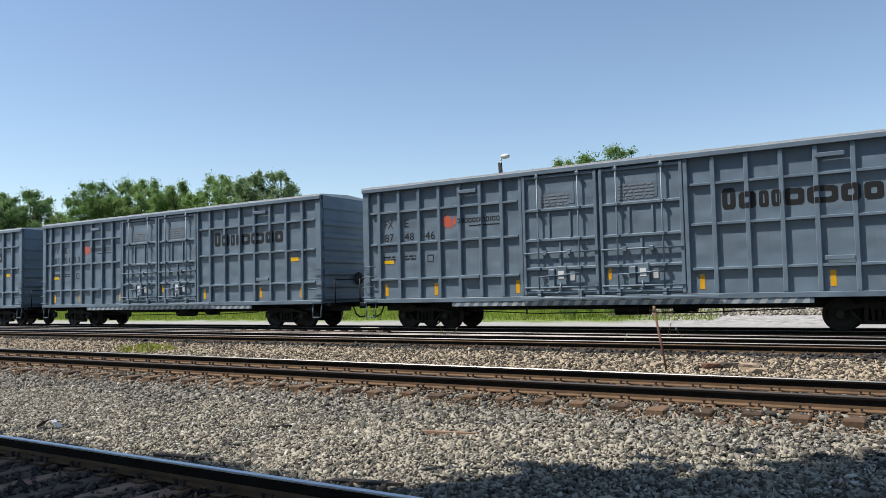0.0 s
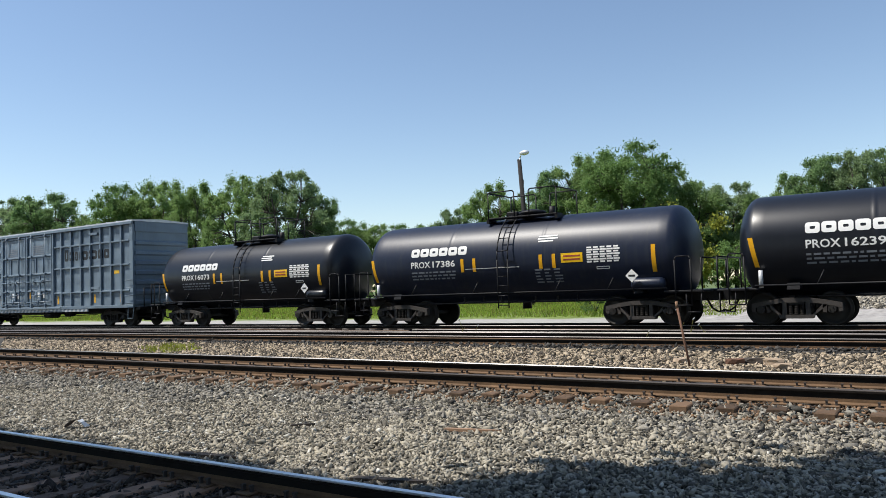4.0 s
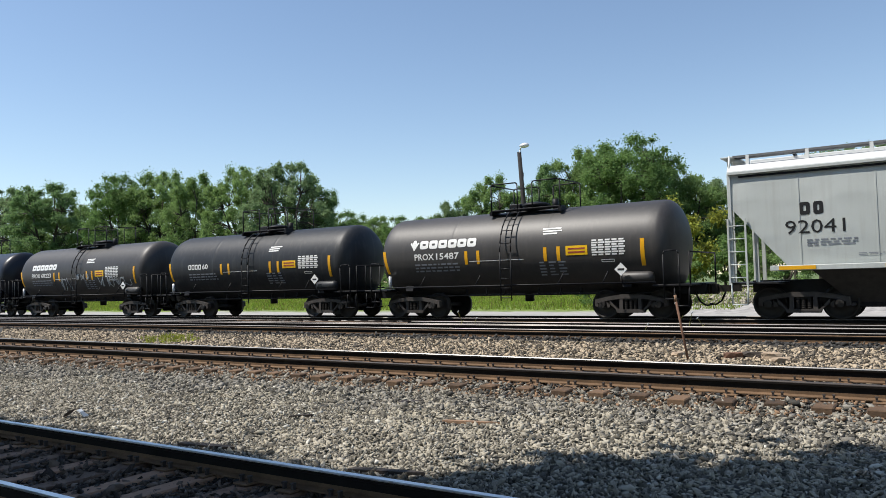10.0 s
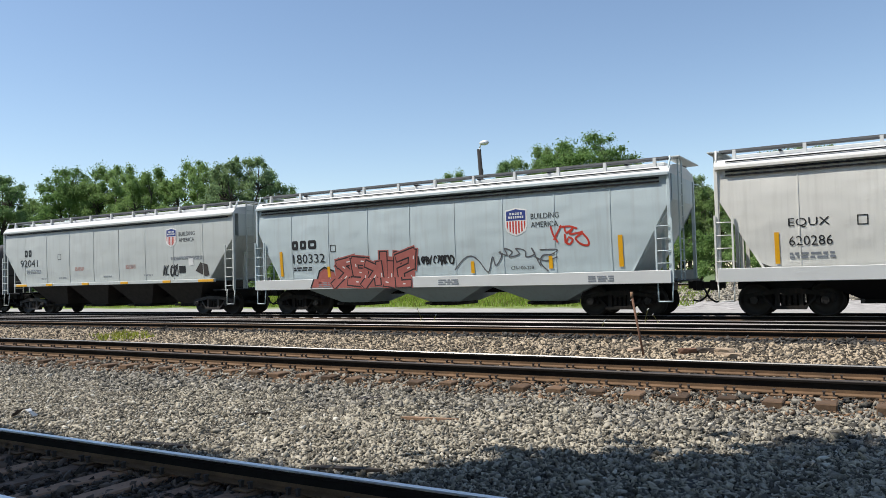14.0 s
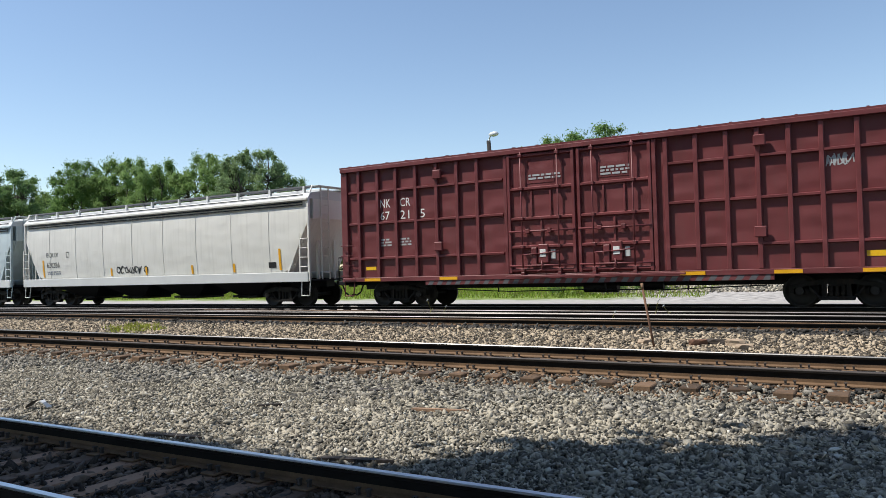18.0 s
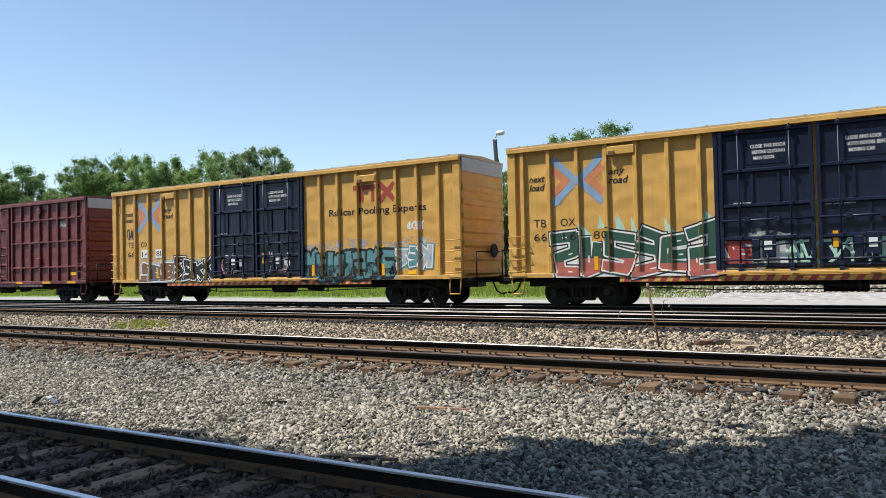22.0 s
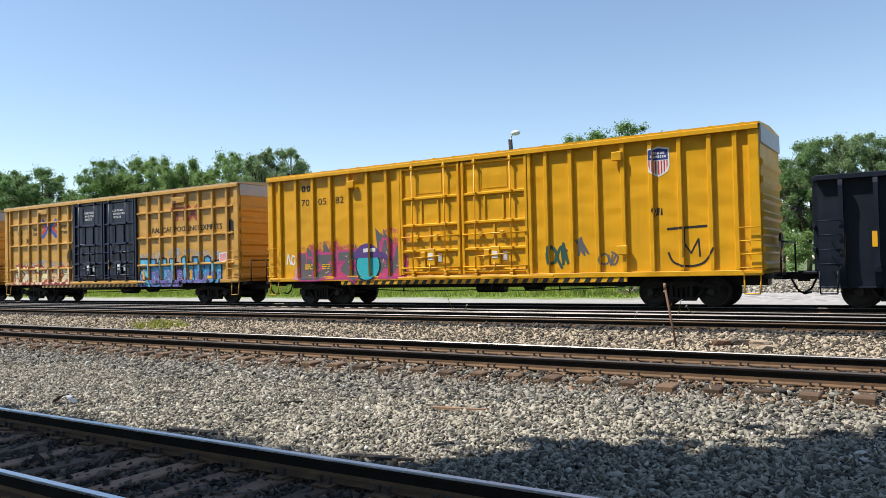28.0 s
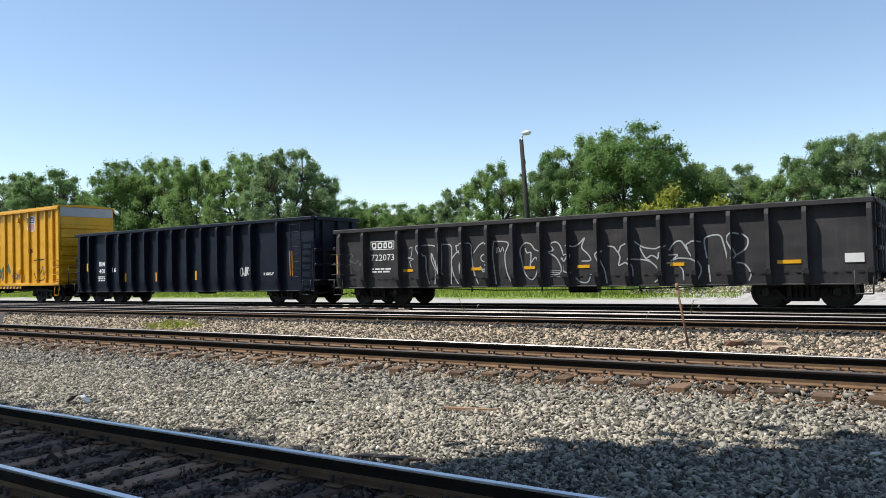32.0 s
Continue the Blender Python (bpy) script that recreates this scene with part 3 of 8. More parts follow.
def side_frame():
    bm = bmesh.new()
    h = R_WHEEL
    outer = [(-1.14, h + 0.16), (-1.14, h - 0.02), (-1.02, h - 0.05), (-1.02, h + 0.06), (-0.78, h + 0.06), (-0.74, h - 0.04), (-0.42, 0.2), (0.42, 0.2), (0.74, h - 0.04), (0.78, h + 0.06), (1.02, h + 0.06), (1.02, h - 0.05), (1.14, h - 0.02), (1.14, h + 0.16), (0.7, h + 0.24), (0.3, h + 0.30), (-0.3, h + 0.30), (-0.7, h + 0.24)]
    lower = [(-0.42, 0.2), (0.42, 0.2), (0.46, 0.3), (-0.46, 0.3)]
    prism(bm, [(-1.14, h + 0.02), (-0.7, h + 0.13), (-0.3, h + 0.18), (0.3, h + 0.18), (0.7, h + 0.13), (1.14, h + 0.02), (1.14, h + 0.16), (0.7, h + 0.25), (0.3, h + 0.31), (-0.3, h + 0.31), (-0.7, h + 0.25), (-1.14, h + 0.16)], "y", -0.09, 0.09)
    prism(bm, lower, "y", -0.11, 0.11)
    for s in (-1, 1):
        prism(bm, [(s * 0.46, 0.3), (s * 0.34, 0.24), (s * 0.68, h + 0.15), (s * 0.82, h + 0.14)], "y", -0.085, 0.085)
        prism(bm, [(s * 0.24, 0.3), (s * 0.36, 0.3), (s * 0.34, h + 0.19), (s * 0.24, h + 0.19)], "y", -0.08, 0.08)
        prism(bm, [(s * 1.04, h - 0.08), (s * 1.15, h - 0.05), (s * 1.15, h + 0.05), (s * 1.04, h + 0.05)], "y", -0.085, 0.085)
        prism(bm, [(s * 0.66, h - 0.08), (s * 0.75, h - 0.10), (s * 0.77, h + 0.12), (s * 0.66, h + 0.12)], "y", -0.085, 0.085)
    return bm

FRAMES = {k: data_of(side_frame(), "side_frame", k) for k in ("truck_steel", "truck_dusty")}
sb = bmesh.new()
prof = [(0.30, 0.045)]
for k in range(5):
    prof += [(0.315 + k * 0.06, 0.062), (0.345 + k * 0.06, 0.062), (0.36 + k * 0.06, 0.045)]
lathe(prof, 9, "z", sb)
SPRING = data_of(sb, "spring", "truck_steel")
bb = bmesh.new()
box(bb, -0.2, 0.2, -1.08, 1.08, 0.58, 0.74)
box(bb, -0.23, 0.23, -0.90, 0.90, 0.30, 0.58)
cyl(bb, (0, 0, 0.7), (0, 0, 0.86), 0.18, 12)
box(bb, -0.9, -0.84, -0.8, 0.8, 0.42, 0.5)
box(bb, 0.84, 0.9, -0.8, 0.8, 0.42, 0.5)
BOLSTER = data_of(bb, "truck", "truck_steel")


def truck(car, x, finish="truck_steel"):
    t = part("truck", BOLSTER, None, car, at=pose(x, 0, 0))
    for s in (-1, 1):
        part("side_frame", FRAMES[finish], None, t, at=pose(0, s * 1.02, 0))
        for dx in (-0.15, 0.0, 0.15):
            part("spring", SPRING, None, t, at=pose(dx, s * 1.02, 0))
    for a in (-0.89, 0.89):
        w = part("wheelset", WHEELSET, None, t, at=pose(a, 0, R_WHEEL))
        WHEELS.append((w, a))
    return t


cb = bmesh.new()
box(cb, -0.55, 0.1, -0.09, 0.09, 0.78, 0.98)
prism(cb, [(0.1, -0.14), (0.34, -0.16), (0.40, -0.02), (0.30, 0.02), (0.26, 0.15), (0.1, 0.14)], "z", 0.72, 1.02)
COUPLER = data_of(cb, "coupler", "truck_steel")
hb = pipe([(0.1, -0.35, 0.8), (0.25, -0.36, 0.5), (0.42, -0.33, 0.38), (0.6, -0.28, 0.42)], 0.03, 6)
HOSE = data_of(hb, "air_hose", "black_steel")


def couplers(car, half):
    """half: from the car's middle to the coupling point."""
    for s in (0, 180):
        part("coupler", COUPLER, None, car, at=pose(0, 0, 0, 0, 0, s) @ pose(half - 0.36, 0, 0))
        part("air_hose", HOSE, None, car, at=pose(0, 0, 0, 0, 0, s) @ pose(half - 0.5, 0, 0))


def start_car(name, label, middle, category="freight car"):
    car = thing(name, label, category, "cars of the freight train")
    CARS.append((car, middle))
    return car


def ladder(car, name, x0, x1, zs, y, material, rail_z=None, foot=0.0):
    """Grab irons on a side, or a ladder with stiles when rail_z is given."""
    bm = bmesh.new()
    if rail_z:
        for x in (x0, x1):
            box(bm, x - 0.025, x + 0.025, y - 0.02, y + 0.02, rail_z[0], rail_z[1])
        st = part(name, bm, material, car)
    else:
        box(bm, x0, x1, y + 0.005, y + 0.02, zs[0] - 0.03, zs[0] + 0.0)
        st = part(name, bm, material, car)
    for z in zs:
        rb = pipe([(x0, y + 0.09, z), (x0, y, z), (x1, y, z), (x1, y + 0.09, z)], 0.016, 6) if not rail_z else C((x0, y, z), (x1, y, z), 0.016, 6)
        part("rung", rb, material, st)
    return st


def step_iron(car, x, z0, z1, y, material):
    part("sill_step", pipe([(x - 0.22, y + 0.05, z1), (x - 0.2, y, z0), (x + 0.2, y, z0), (x + 0.22, y + 0.05, z1)], 0.022, 6), material, car)


def ring_bar(x0, x1, z0, z1, y0, y1, w=0.025):
    """A thin raised frame on a sheet."""
    bm = bmesh.new()
    for a in ((x0, x1, z0, z0 + w), (x0, x1, z1 - w, z1), (x0, x0 + w, z0 + w, z1 - w), (x1 - w, x1, z0 + w, z1 - w)):
        box(bm, a[0], a[1], y0, y1, a[2], a[3])
    return bm


def boxcar(label, left, right, paintwork, door_paint=None, bands=True, ribs=None, doors=(-2.62, 2.34), top=5.21, sill=0.78, half=None, end_top="end_white", reflect=(), plug=False, roof="galvanised"):
    """A 60-foot high-cube boxcar with two plug doors on each side."""
    mid, L = (left + right) / 2, right - left
    car = start_car("boxcar", label, mid)
    h, yw, yr = L / 2, 1.50, 1.60
    zb = sill + 0.17
    eave = top - 0.10
    # walls
    part("side_wall", B(-h + 0.02, h - 0.02, -yw, -yw + 0.08, zb, eave), paintwork, car)
    part("side_wall", B(-h + 0.02, h - 0.02, yw - 0.08, yw, zb, eave), paintwork, car)
    part("floor", B(-h + 0.05, h - 0.05, -yw + 0.09, yw - 0.09, zb + 0.02, zb + 0.14), "black_steel", car)
    rb = bmesh.new()
    prism(rb, [(-yr - 0.02, eave), (yr + 0.02, eave), (yr + 0.02, eave + 0.06), (0, top + 0.05), (-yr - 0.02, eave + 0.06)], "x", -h - 0.03, h + 0.03)
    part("roof", rb, roof, car, "sheet metal roof with raised seams")
    n = 22
    for i in range(n):
        x = -h + L * (i + 0.5) / n
        sb = bmesh.new()
        prism(sb, [(-yr - 0.0, eave + 0.062), (0, top + 0.054), (yr, eave + 0.062), (yr, eave + 0.085), (0, top + 0.085), (-yr, eave + 0.085)], "x", x - 0.035, x + 0.035)
        part("roof_seam", sb, roof, car)
    for s in (-1, 1):
        part("top_chord", chamfered(-h, h, s * yr - 0.05, s * yr + 0.05, eave - 0.14, eave - 0.002, 0.01), paintwork, car)
        part("side_sill", chamfered(-h, h, s * (yr - 0.03) - 0.045, s * (yr - 0.03) + 0.045, zb - 0.02, zb + 0.13, 0.01), paintwork, car)
        part("fish_belly", chamfered(-5.6, 5.6, s * (yr - 0.035) - 0.03, s * (yr - 0.035) + 0.03, sill, zb - 0.022, 0.008), paintwork, car)
    ribs = ribs or [-8.70 + 0.868 * k for k in range(7)] + [3.20 + 0.89 * k for k in range(7)]
    xs = [r for r in ribs]
    post = data_of(chamfered(-0.065, 0.065, -yr, -yw + 0.002, zb + 0.135, eave - 0.145, 0.015), "side_post", paintwork)
    corner = data_of(chamfered(-0.14, 0.14, -yr + 0.005, -yw + 0.01, zb + 0.135, eave - 0.145, 0.015), "corner_post", paintwork)
    for turn in (0, 180):
        for x in xs:
            part("side_post", post, None, car, at=pose(0, 0, 0, 0, 0, turn) @ pose(x if not turn else -x, 0, 0))
        for x in (-h + 0.14, h - 0.14):
            part("corner_post", corner, None, car, at=pose(0, 0, 0, 0, 0, turn) @ pose(x, 0, 0))
    surfaces = [(-h, h, zb, eave, -yw), (-h, h, zb - 0.02, zb + 0.13, -yr - 0.015), (-5.6, 5.6, sill, zb - 0.022, -yr + 0.005)] + [(x - 0.055, x + 0.055, zb + 0.14, eave - 0.145, -yr) for x in xs]
    surfaces += [(x - 0.13, x + 0.13, zb + 0.14, eave - 0.145, -yr + 0.005) for x in (-h + 0.14, h - 0.14)]
    if bands:
        cuts = [-h + 0.28] + [x for x in xs if x < doors[0]] + [doors[0] - 0.12]
        cuts2 = [doors[1] + 0.12] + [x for x in xs if x > doors[1]] + [h - 0.28]
        for z in (4.20, 3.05, 1.78):
            for lst in (cuts, cuts2):
                for a, b in zip(lst, lst[1:]):
                    if b - a > 0.3:
                        bm = bmesh.new()
                        prism(bm, [(-yw, z - 0.06), (-yw - 0.096, z - 0.035), (-yw - 0.096, z + 0.025), (-yw, z + 0.045)], "x", a + 0.064, b - 0.064)
                        part("side_rail", bm, paintwork, car)
    # doors
    dp = door_paint or paintwork
    dl, dr = doors
    dz0, dz1 = zb + 0.16, eave - 0.16
    dm = (dl + dr) / 2
    for x in (dl - 0.07, dr + 0.07):
        part("door_post", chamfered(x - 0.06, x + 0.06, -yr - 0.005, -yw + 0.002, zb + 0.132, eave - 0.142, 0.012), dp, car)
    part("door_track", chamfered(dl - 0.1, dr + 0.9, -yr - 0.10, -yr - 0.05, zb + 0.02, zb + 0.09, 0.01), dp if door_paint is None else paintwork, car)
    surfaces.append((dl, dr, dz0, dz1, -yw - 0.045))
    for a, b in ((dl, dm - 0.03), (dm + 0.03, dr)):
        d = part("door", chamfered(a + 0.01, b - 0.01, -yw - 0.04, -yw - 0.002, dz0, dz1, 0.01), dp, car)
        w = b - a
        for x in (a + 0.06, b - 0.06):
            part("door_edge", chamfered(x - 0.05, x + 0.05, -yw - 0.12, -yw - 0.038, dz0, dz1, 0.012), dp, d)
        for z in (dz0 + 0.10, 1.95, 2.86, 3.82, dz1 - 0.06):
            bm = bmesh.new()
            prism(bm, [(-yw - 0.038, z - 0.07), (-yw - 0.11, z - 0.03), (-yw - 0.11, z + 0.03), (-yw - 0.038, z + 0.06)], "x", a + 0.112, b - 0.112)
            part("door_rail", bm, dp, d)
        for x in (a + 0.22 * w, a + 0.76 * w):
            part("lock_rod", C((x, -yr - 0.05, dz0 - 0.14), (x, -yr - 0.05, dz1 + 0.05), 0.024, 8), dp, d)
            for z in (dz0 - 0.02, dz0 + 0.1, 1.95, 2.86, 3.82, dz1 - 0.06):
                part("rod_bracket", chamfered(x - 0.06, x + 0.06, -yr - 0.09, -yw - 0.1, z - 0.05, z + 0.05, 0.01), dp, d)
        for k, x in enumerate((a + 0.36 * w, a + 0.50 * w, a + 0.64 * w)):
            part("door_stiffener", chamfered(x - 0.035, x + 0.035, -yw - 0.085, -yw - 0.038, (2.92, 2.0, 2.92)[k], (3.74, 2.8, 3.74)[k], 0.012), dp, d)
        part("lock_housing", chamfered(a + 0.34 * w, a + 0.40 * w + 0.06, -yw - 0.13, -yw - 0.042, 1.30, 1.92, 0.02), dp, d)
        part("lock_plate", chamfered(a + 0.62 * w, a + 0.62 * w + 0.16, -yw - 0.062, -yw - 0.041, 1.55, 1.85, 0.008), "galvanised", d)
        part("lock_box", chamfered(a + 0.45 * w, a + 0.45 * w + 0.34, -yw - 0.14, -yw - 0.042, 1.42, 2.02, 0.02), dp, d)
        part("placard", chamfered(a + 0.45 * w + 0.06, a + 0.45 * w + 0.26, -yw - 0.15, -yw - 0.141, 1.62, 1.86, 0.003), "white_mark", d, "white placard")
        part("lock_bar", pipe([(a + 0.22 * w, -yr - 0.06, 1.70), (a + 0.45 * w, -yr - 0.05, 1.72), (a + 0.76 * w, -yr - 0.06, 1.78)], 0.022, 6), dp, d)
        part("lever", pipe([(a + 0.5 * w, -yr - 0.05, 1.5), (a + 0.52 * w, -yr - 0.1, 1.22), (a + 0.44 * w, -yr - 0.08, 1.16)], 0.025, 6), dp, d)
        for x in (a + 0.30 * w, a + 0.62 * w):
            part("rod_guide", chamfered(x - 0.07, x + 0.07, -yr - 0.07, -yw - 0.041, 2.38, 2.52, 0.012), dp, d)
        part("door_panel_frame", ring_bar(a + 0.30 * w, a + 0.70 * w, 3.98, 4.72, -yw - 0.052, -yw - 0.038), dp, d)
        part("cross_rod", C((a + 0.04, -yr - 0.03, 2.45), (b - 0.04, -yr - 0.03, 2.45), 0.03, 6), dp, d)
        part("lower_rod", C((a + 0.04, -yr - 0.03, dz0 + 0.24), (b - 0.04, -yr - 0.03, dz0 + 0.24), 0.03, 6), dp, d)
    # far side doors, plain
    part("far_door", chamfered(dl, dm - 0.02, yw + 0.002, yw + 0.05, dz0, dz1, 0.01), dp, car)
    part("far_door", chamfered(dm + 0.02, dr, yw + 0.002, yw + 0.05, dz0, dz1, 0.01), dp, car)
    # ends: ribbed sheets and a pale top panel
    for s in (-1, 1):
        x = s * h
        part("end_wall", B(min(x, x - s * 0.06), max(x, x - s * 0.06), -yw + 0.082, yw - 0.082, zb, eave - 0.01), paintwork, car)
        part("end_top_panel", B(min(x + s * 0.004, x + s * 0.05), max(x + s * 0.004, x + s * 0.05), -yw, yw, eave - 0.50, eave - 0.02), end_top, car, "pale top panel of the end")
        for k in range(7):
            z = zb + 0.24 + k * 0.48
            bm = bmesh.new()
            prism(bm, [(x + s * 0.002, z - 0.15), (x + s * 0.075, z - 0.08), (x + s * 0.075, z + 0.05), (x + s * 0.002, z + 0.12)], "y", -yw + 0.02, yw - 0.02)
            part("end_rib", bm, paintwork, car)
        part("end_sill", chamfered(min(x, x + s * 0.3), max(x, x + s * 0.3), -1.45, 1.45, zb - 0.12, zb + 0.02, 0.01), "black_steel", car)
        rb = pipe([(x + s * 0.42, -1.3, zb), (x + s * 0.42, -1.3, zb + 0.9), (x + s * 0.42, 1.3, zb + 0.9), (x + s * 0.42, 1.3, zb)], 0.025, 6)
        part("end_platform_rail", rb, "black_steel", car)
        part("end_platform", chamfered(min(x + s * 0.08, x + s * 0.45), max(x + s * 0.08, x + s * 0.45), -1.2, 1.2, zb - 0.02, zb + 0.02, 0.006), "black_steel", car)
    # brake wheel on the trailing end
    part("brake_wheel", lathe([(h + 0.14, 0.20), (h + 0.13, 0.24), (h + 0.16, 0.26), (h + 0.19, 0.24), (h + 0.18, 0.20)], 20, "x"), "black_steel", car, at=pose(0, 0.5, zb + 0.95))
    # ladders, steps, gear under the floor
    for s in (-1, 1):
        x0, x1 = (-h + 0.02, -h + 0.55) if s < 0 else (h - 0.55, h - 0.02)
        ladder(car, "grab_irons", x0, x1, [zb + 0.2 + 0.37 * k for k in range(4)], -yr - 0.09, paintwork)
        step_iron(car, s * (h - 0.28), 0.42, zb, -yr + 0.02, paintwork)
    part("centre_sill", B(-h + 0.1, h - 0.1, -0.3, 0.3, 0.62, zb + 0.01), "black_steel", car)
    part("brake_reservoir", C((-0.2, -0.5, 0.62), (0.9, -0.5, 0.62), 0.18, 14), "black_steel", car)
    part("brake_cylinder", C((1.6, -0.4, 0.66), (2.3, -0.4, 0.66), 0.14, 12), "black_steel", car)
    part("brake_rod", pipe([(-5.4, -0.9, 0.62), (-2.6, -1.15, 0.52), (0.4, -1.15, 0.56), (2.4, -1.1, 0.52), (5.3, -0.9, 0.62)], 0.018, 5), "black_steel", car)
    for x in (-3.0, 0.7, 3.2):
        part("rod_hanger", B(x - 0.02, x + 0.02, -1.16, -1.12, 0.5, sill + 0.02), "black_steel", car)
    for s in (-1, 1):
        truck(car, s * 7.05)
    couplers(car, half or (h + 0.93))
    return car, surfaces, yw, yr, zb


def hazard(car, surfaces, x0, x1, z0, z1, material, pitch=0.36):
    polys = []
    x = x0
    while x < x1:
        polys.append([(x, z0), (x + pitch * 0.5, z0), (x + pitch * 0.5 + 0.1, z1), (x + 0.1, z1)])
        x += pitch
    flat_decal("hazard_stripes", polys, [(x0, x1, z0, z1, -1.595)], material, car, "slanted stripes along the sill", lift=0.004)


def small_print(car, surfaces, x, z, w, rows, material, h=0.07, seed=1, lift=0.005):
    """Writing too small to read, as bars."""
    r = random.Random(seed)
    polys = []
    for k in range(rows):
        a = x
        while a < x + w - 0.05:
            b = min(x + w, a + r.uniform(0.08, 0.32))
            polys.append(rect(a, b, z - k * h * 1.7, z - k * h * 1.7 + h))
            a = b + 0.05
    flat_decal("small_print", polys, surfaces, material, car, lift=lift)


def reflectors(car, spots, material="reflector_yellow", w=0.12, hgt=0.42, y=-1.5, flat=False):
    for x, z in spots:
        part("reflector", B(x - w / 2, x + w / 2, y - 0.006, y - 0.001, z, z + hgt), material, car, "yellow reflective strip")


def bar(a, b, w):
    d = Vector((b[0] - a[0], b[1] - a[1]))
    if d.length < 1e-6:
        return []
    d.normalize()
    n = Vector((-d.y, d.x)) * w / 2
    e = d * w * 0.35
    a, b = Vector(a) - e, Vector(b) + e
    return [tuple(a - n), tuple(b - n), tuple(b + n), tuple(a + n)]


def disc(p, r, n=10):
    return [(p[0] + r * math.cos(2 * math.pi * i / n), p[1] + r * math.sin(2 * math.pi * i / n)) for i in range(n)]


FORMS = [[[(0.0, 0.0), (0.12, 1.0), (0.55, 0.45), (0.95, 1.0), (1.0, 0.0)]], [[(0.95, 0.95), (0.15, 0.85), (0.05, 0.15), (0.95, 0.08)], [(0.4, 0.5), (1.0, 0.55)]],
         [[(0.0, 1.0), (0.9, 0.9), (0.25, 0.45), (1.0, 0.0)]], [[(0.1, 0.0), (0.15, 1.0)], [(0.1, 0.55), (0.9, 0.95)], [(0.3, 0.6), (1.0, 0.0)]],
         [[(0.0, 0.1), (0.45, 1.0), (1.0, 0.15)], [(0.1, 0.35), (0.9, 0.35)]], [[(0.05, 1.0), (0.1, 0.1), (0.85, 0.05), (0.95, 0.95)], [(0.5, 0.1), (0.5, 0.7)]],
         [[(1.0, 0.9), (0.1, 0.95), (0.2, 0.5), (0.95, 0.5), (0.85, 0.05), (0.0, 0.1)]]]


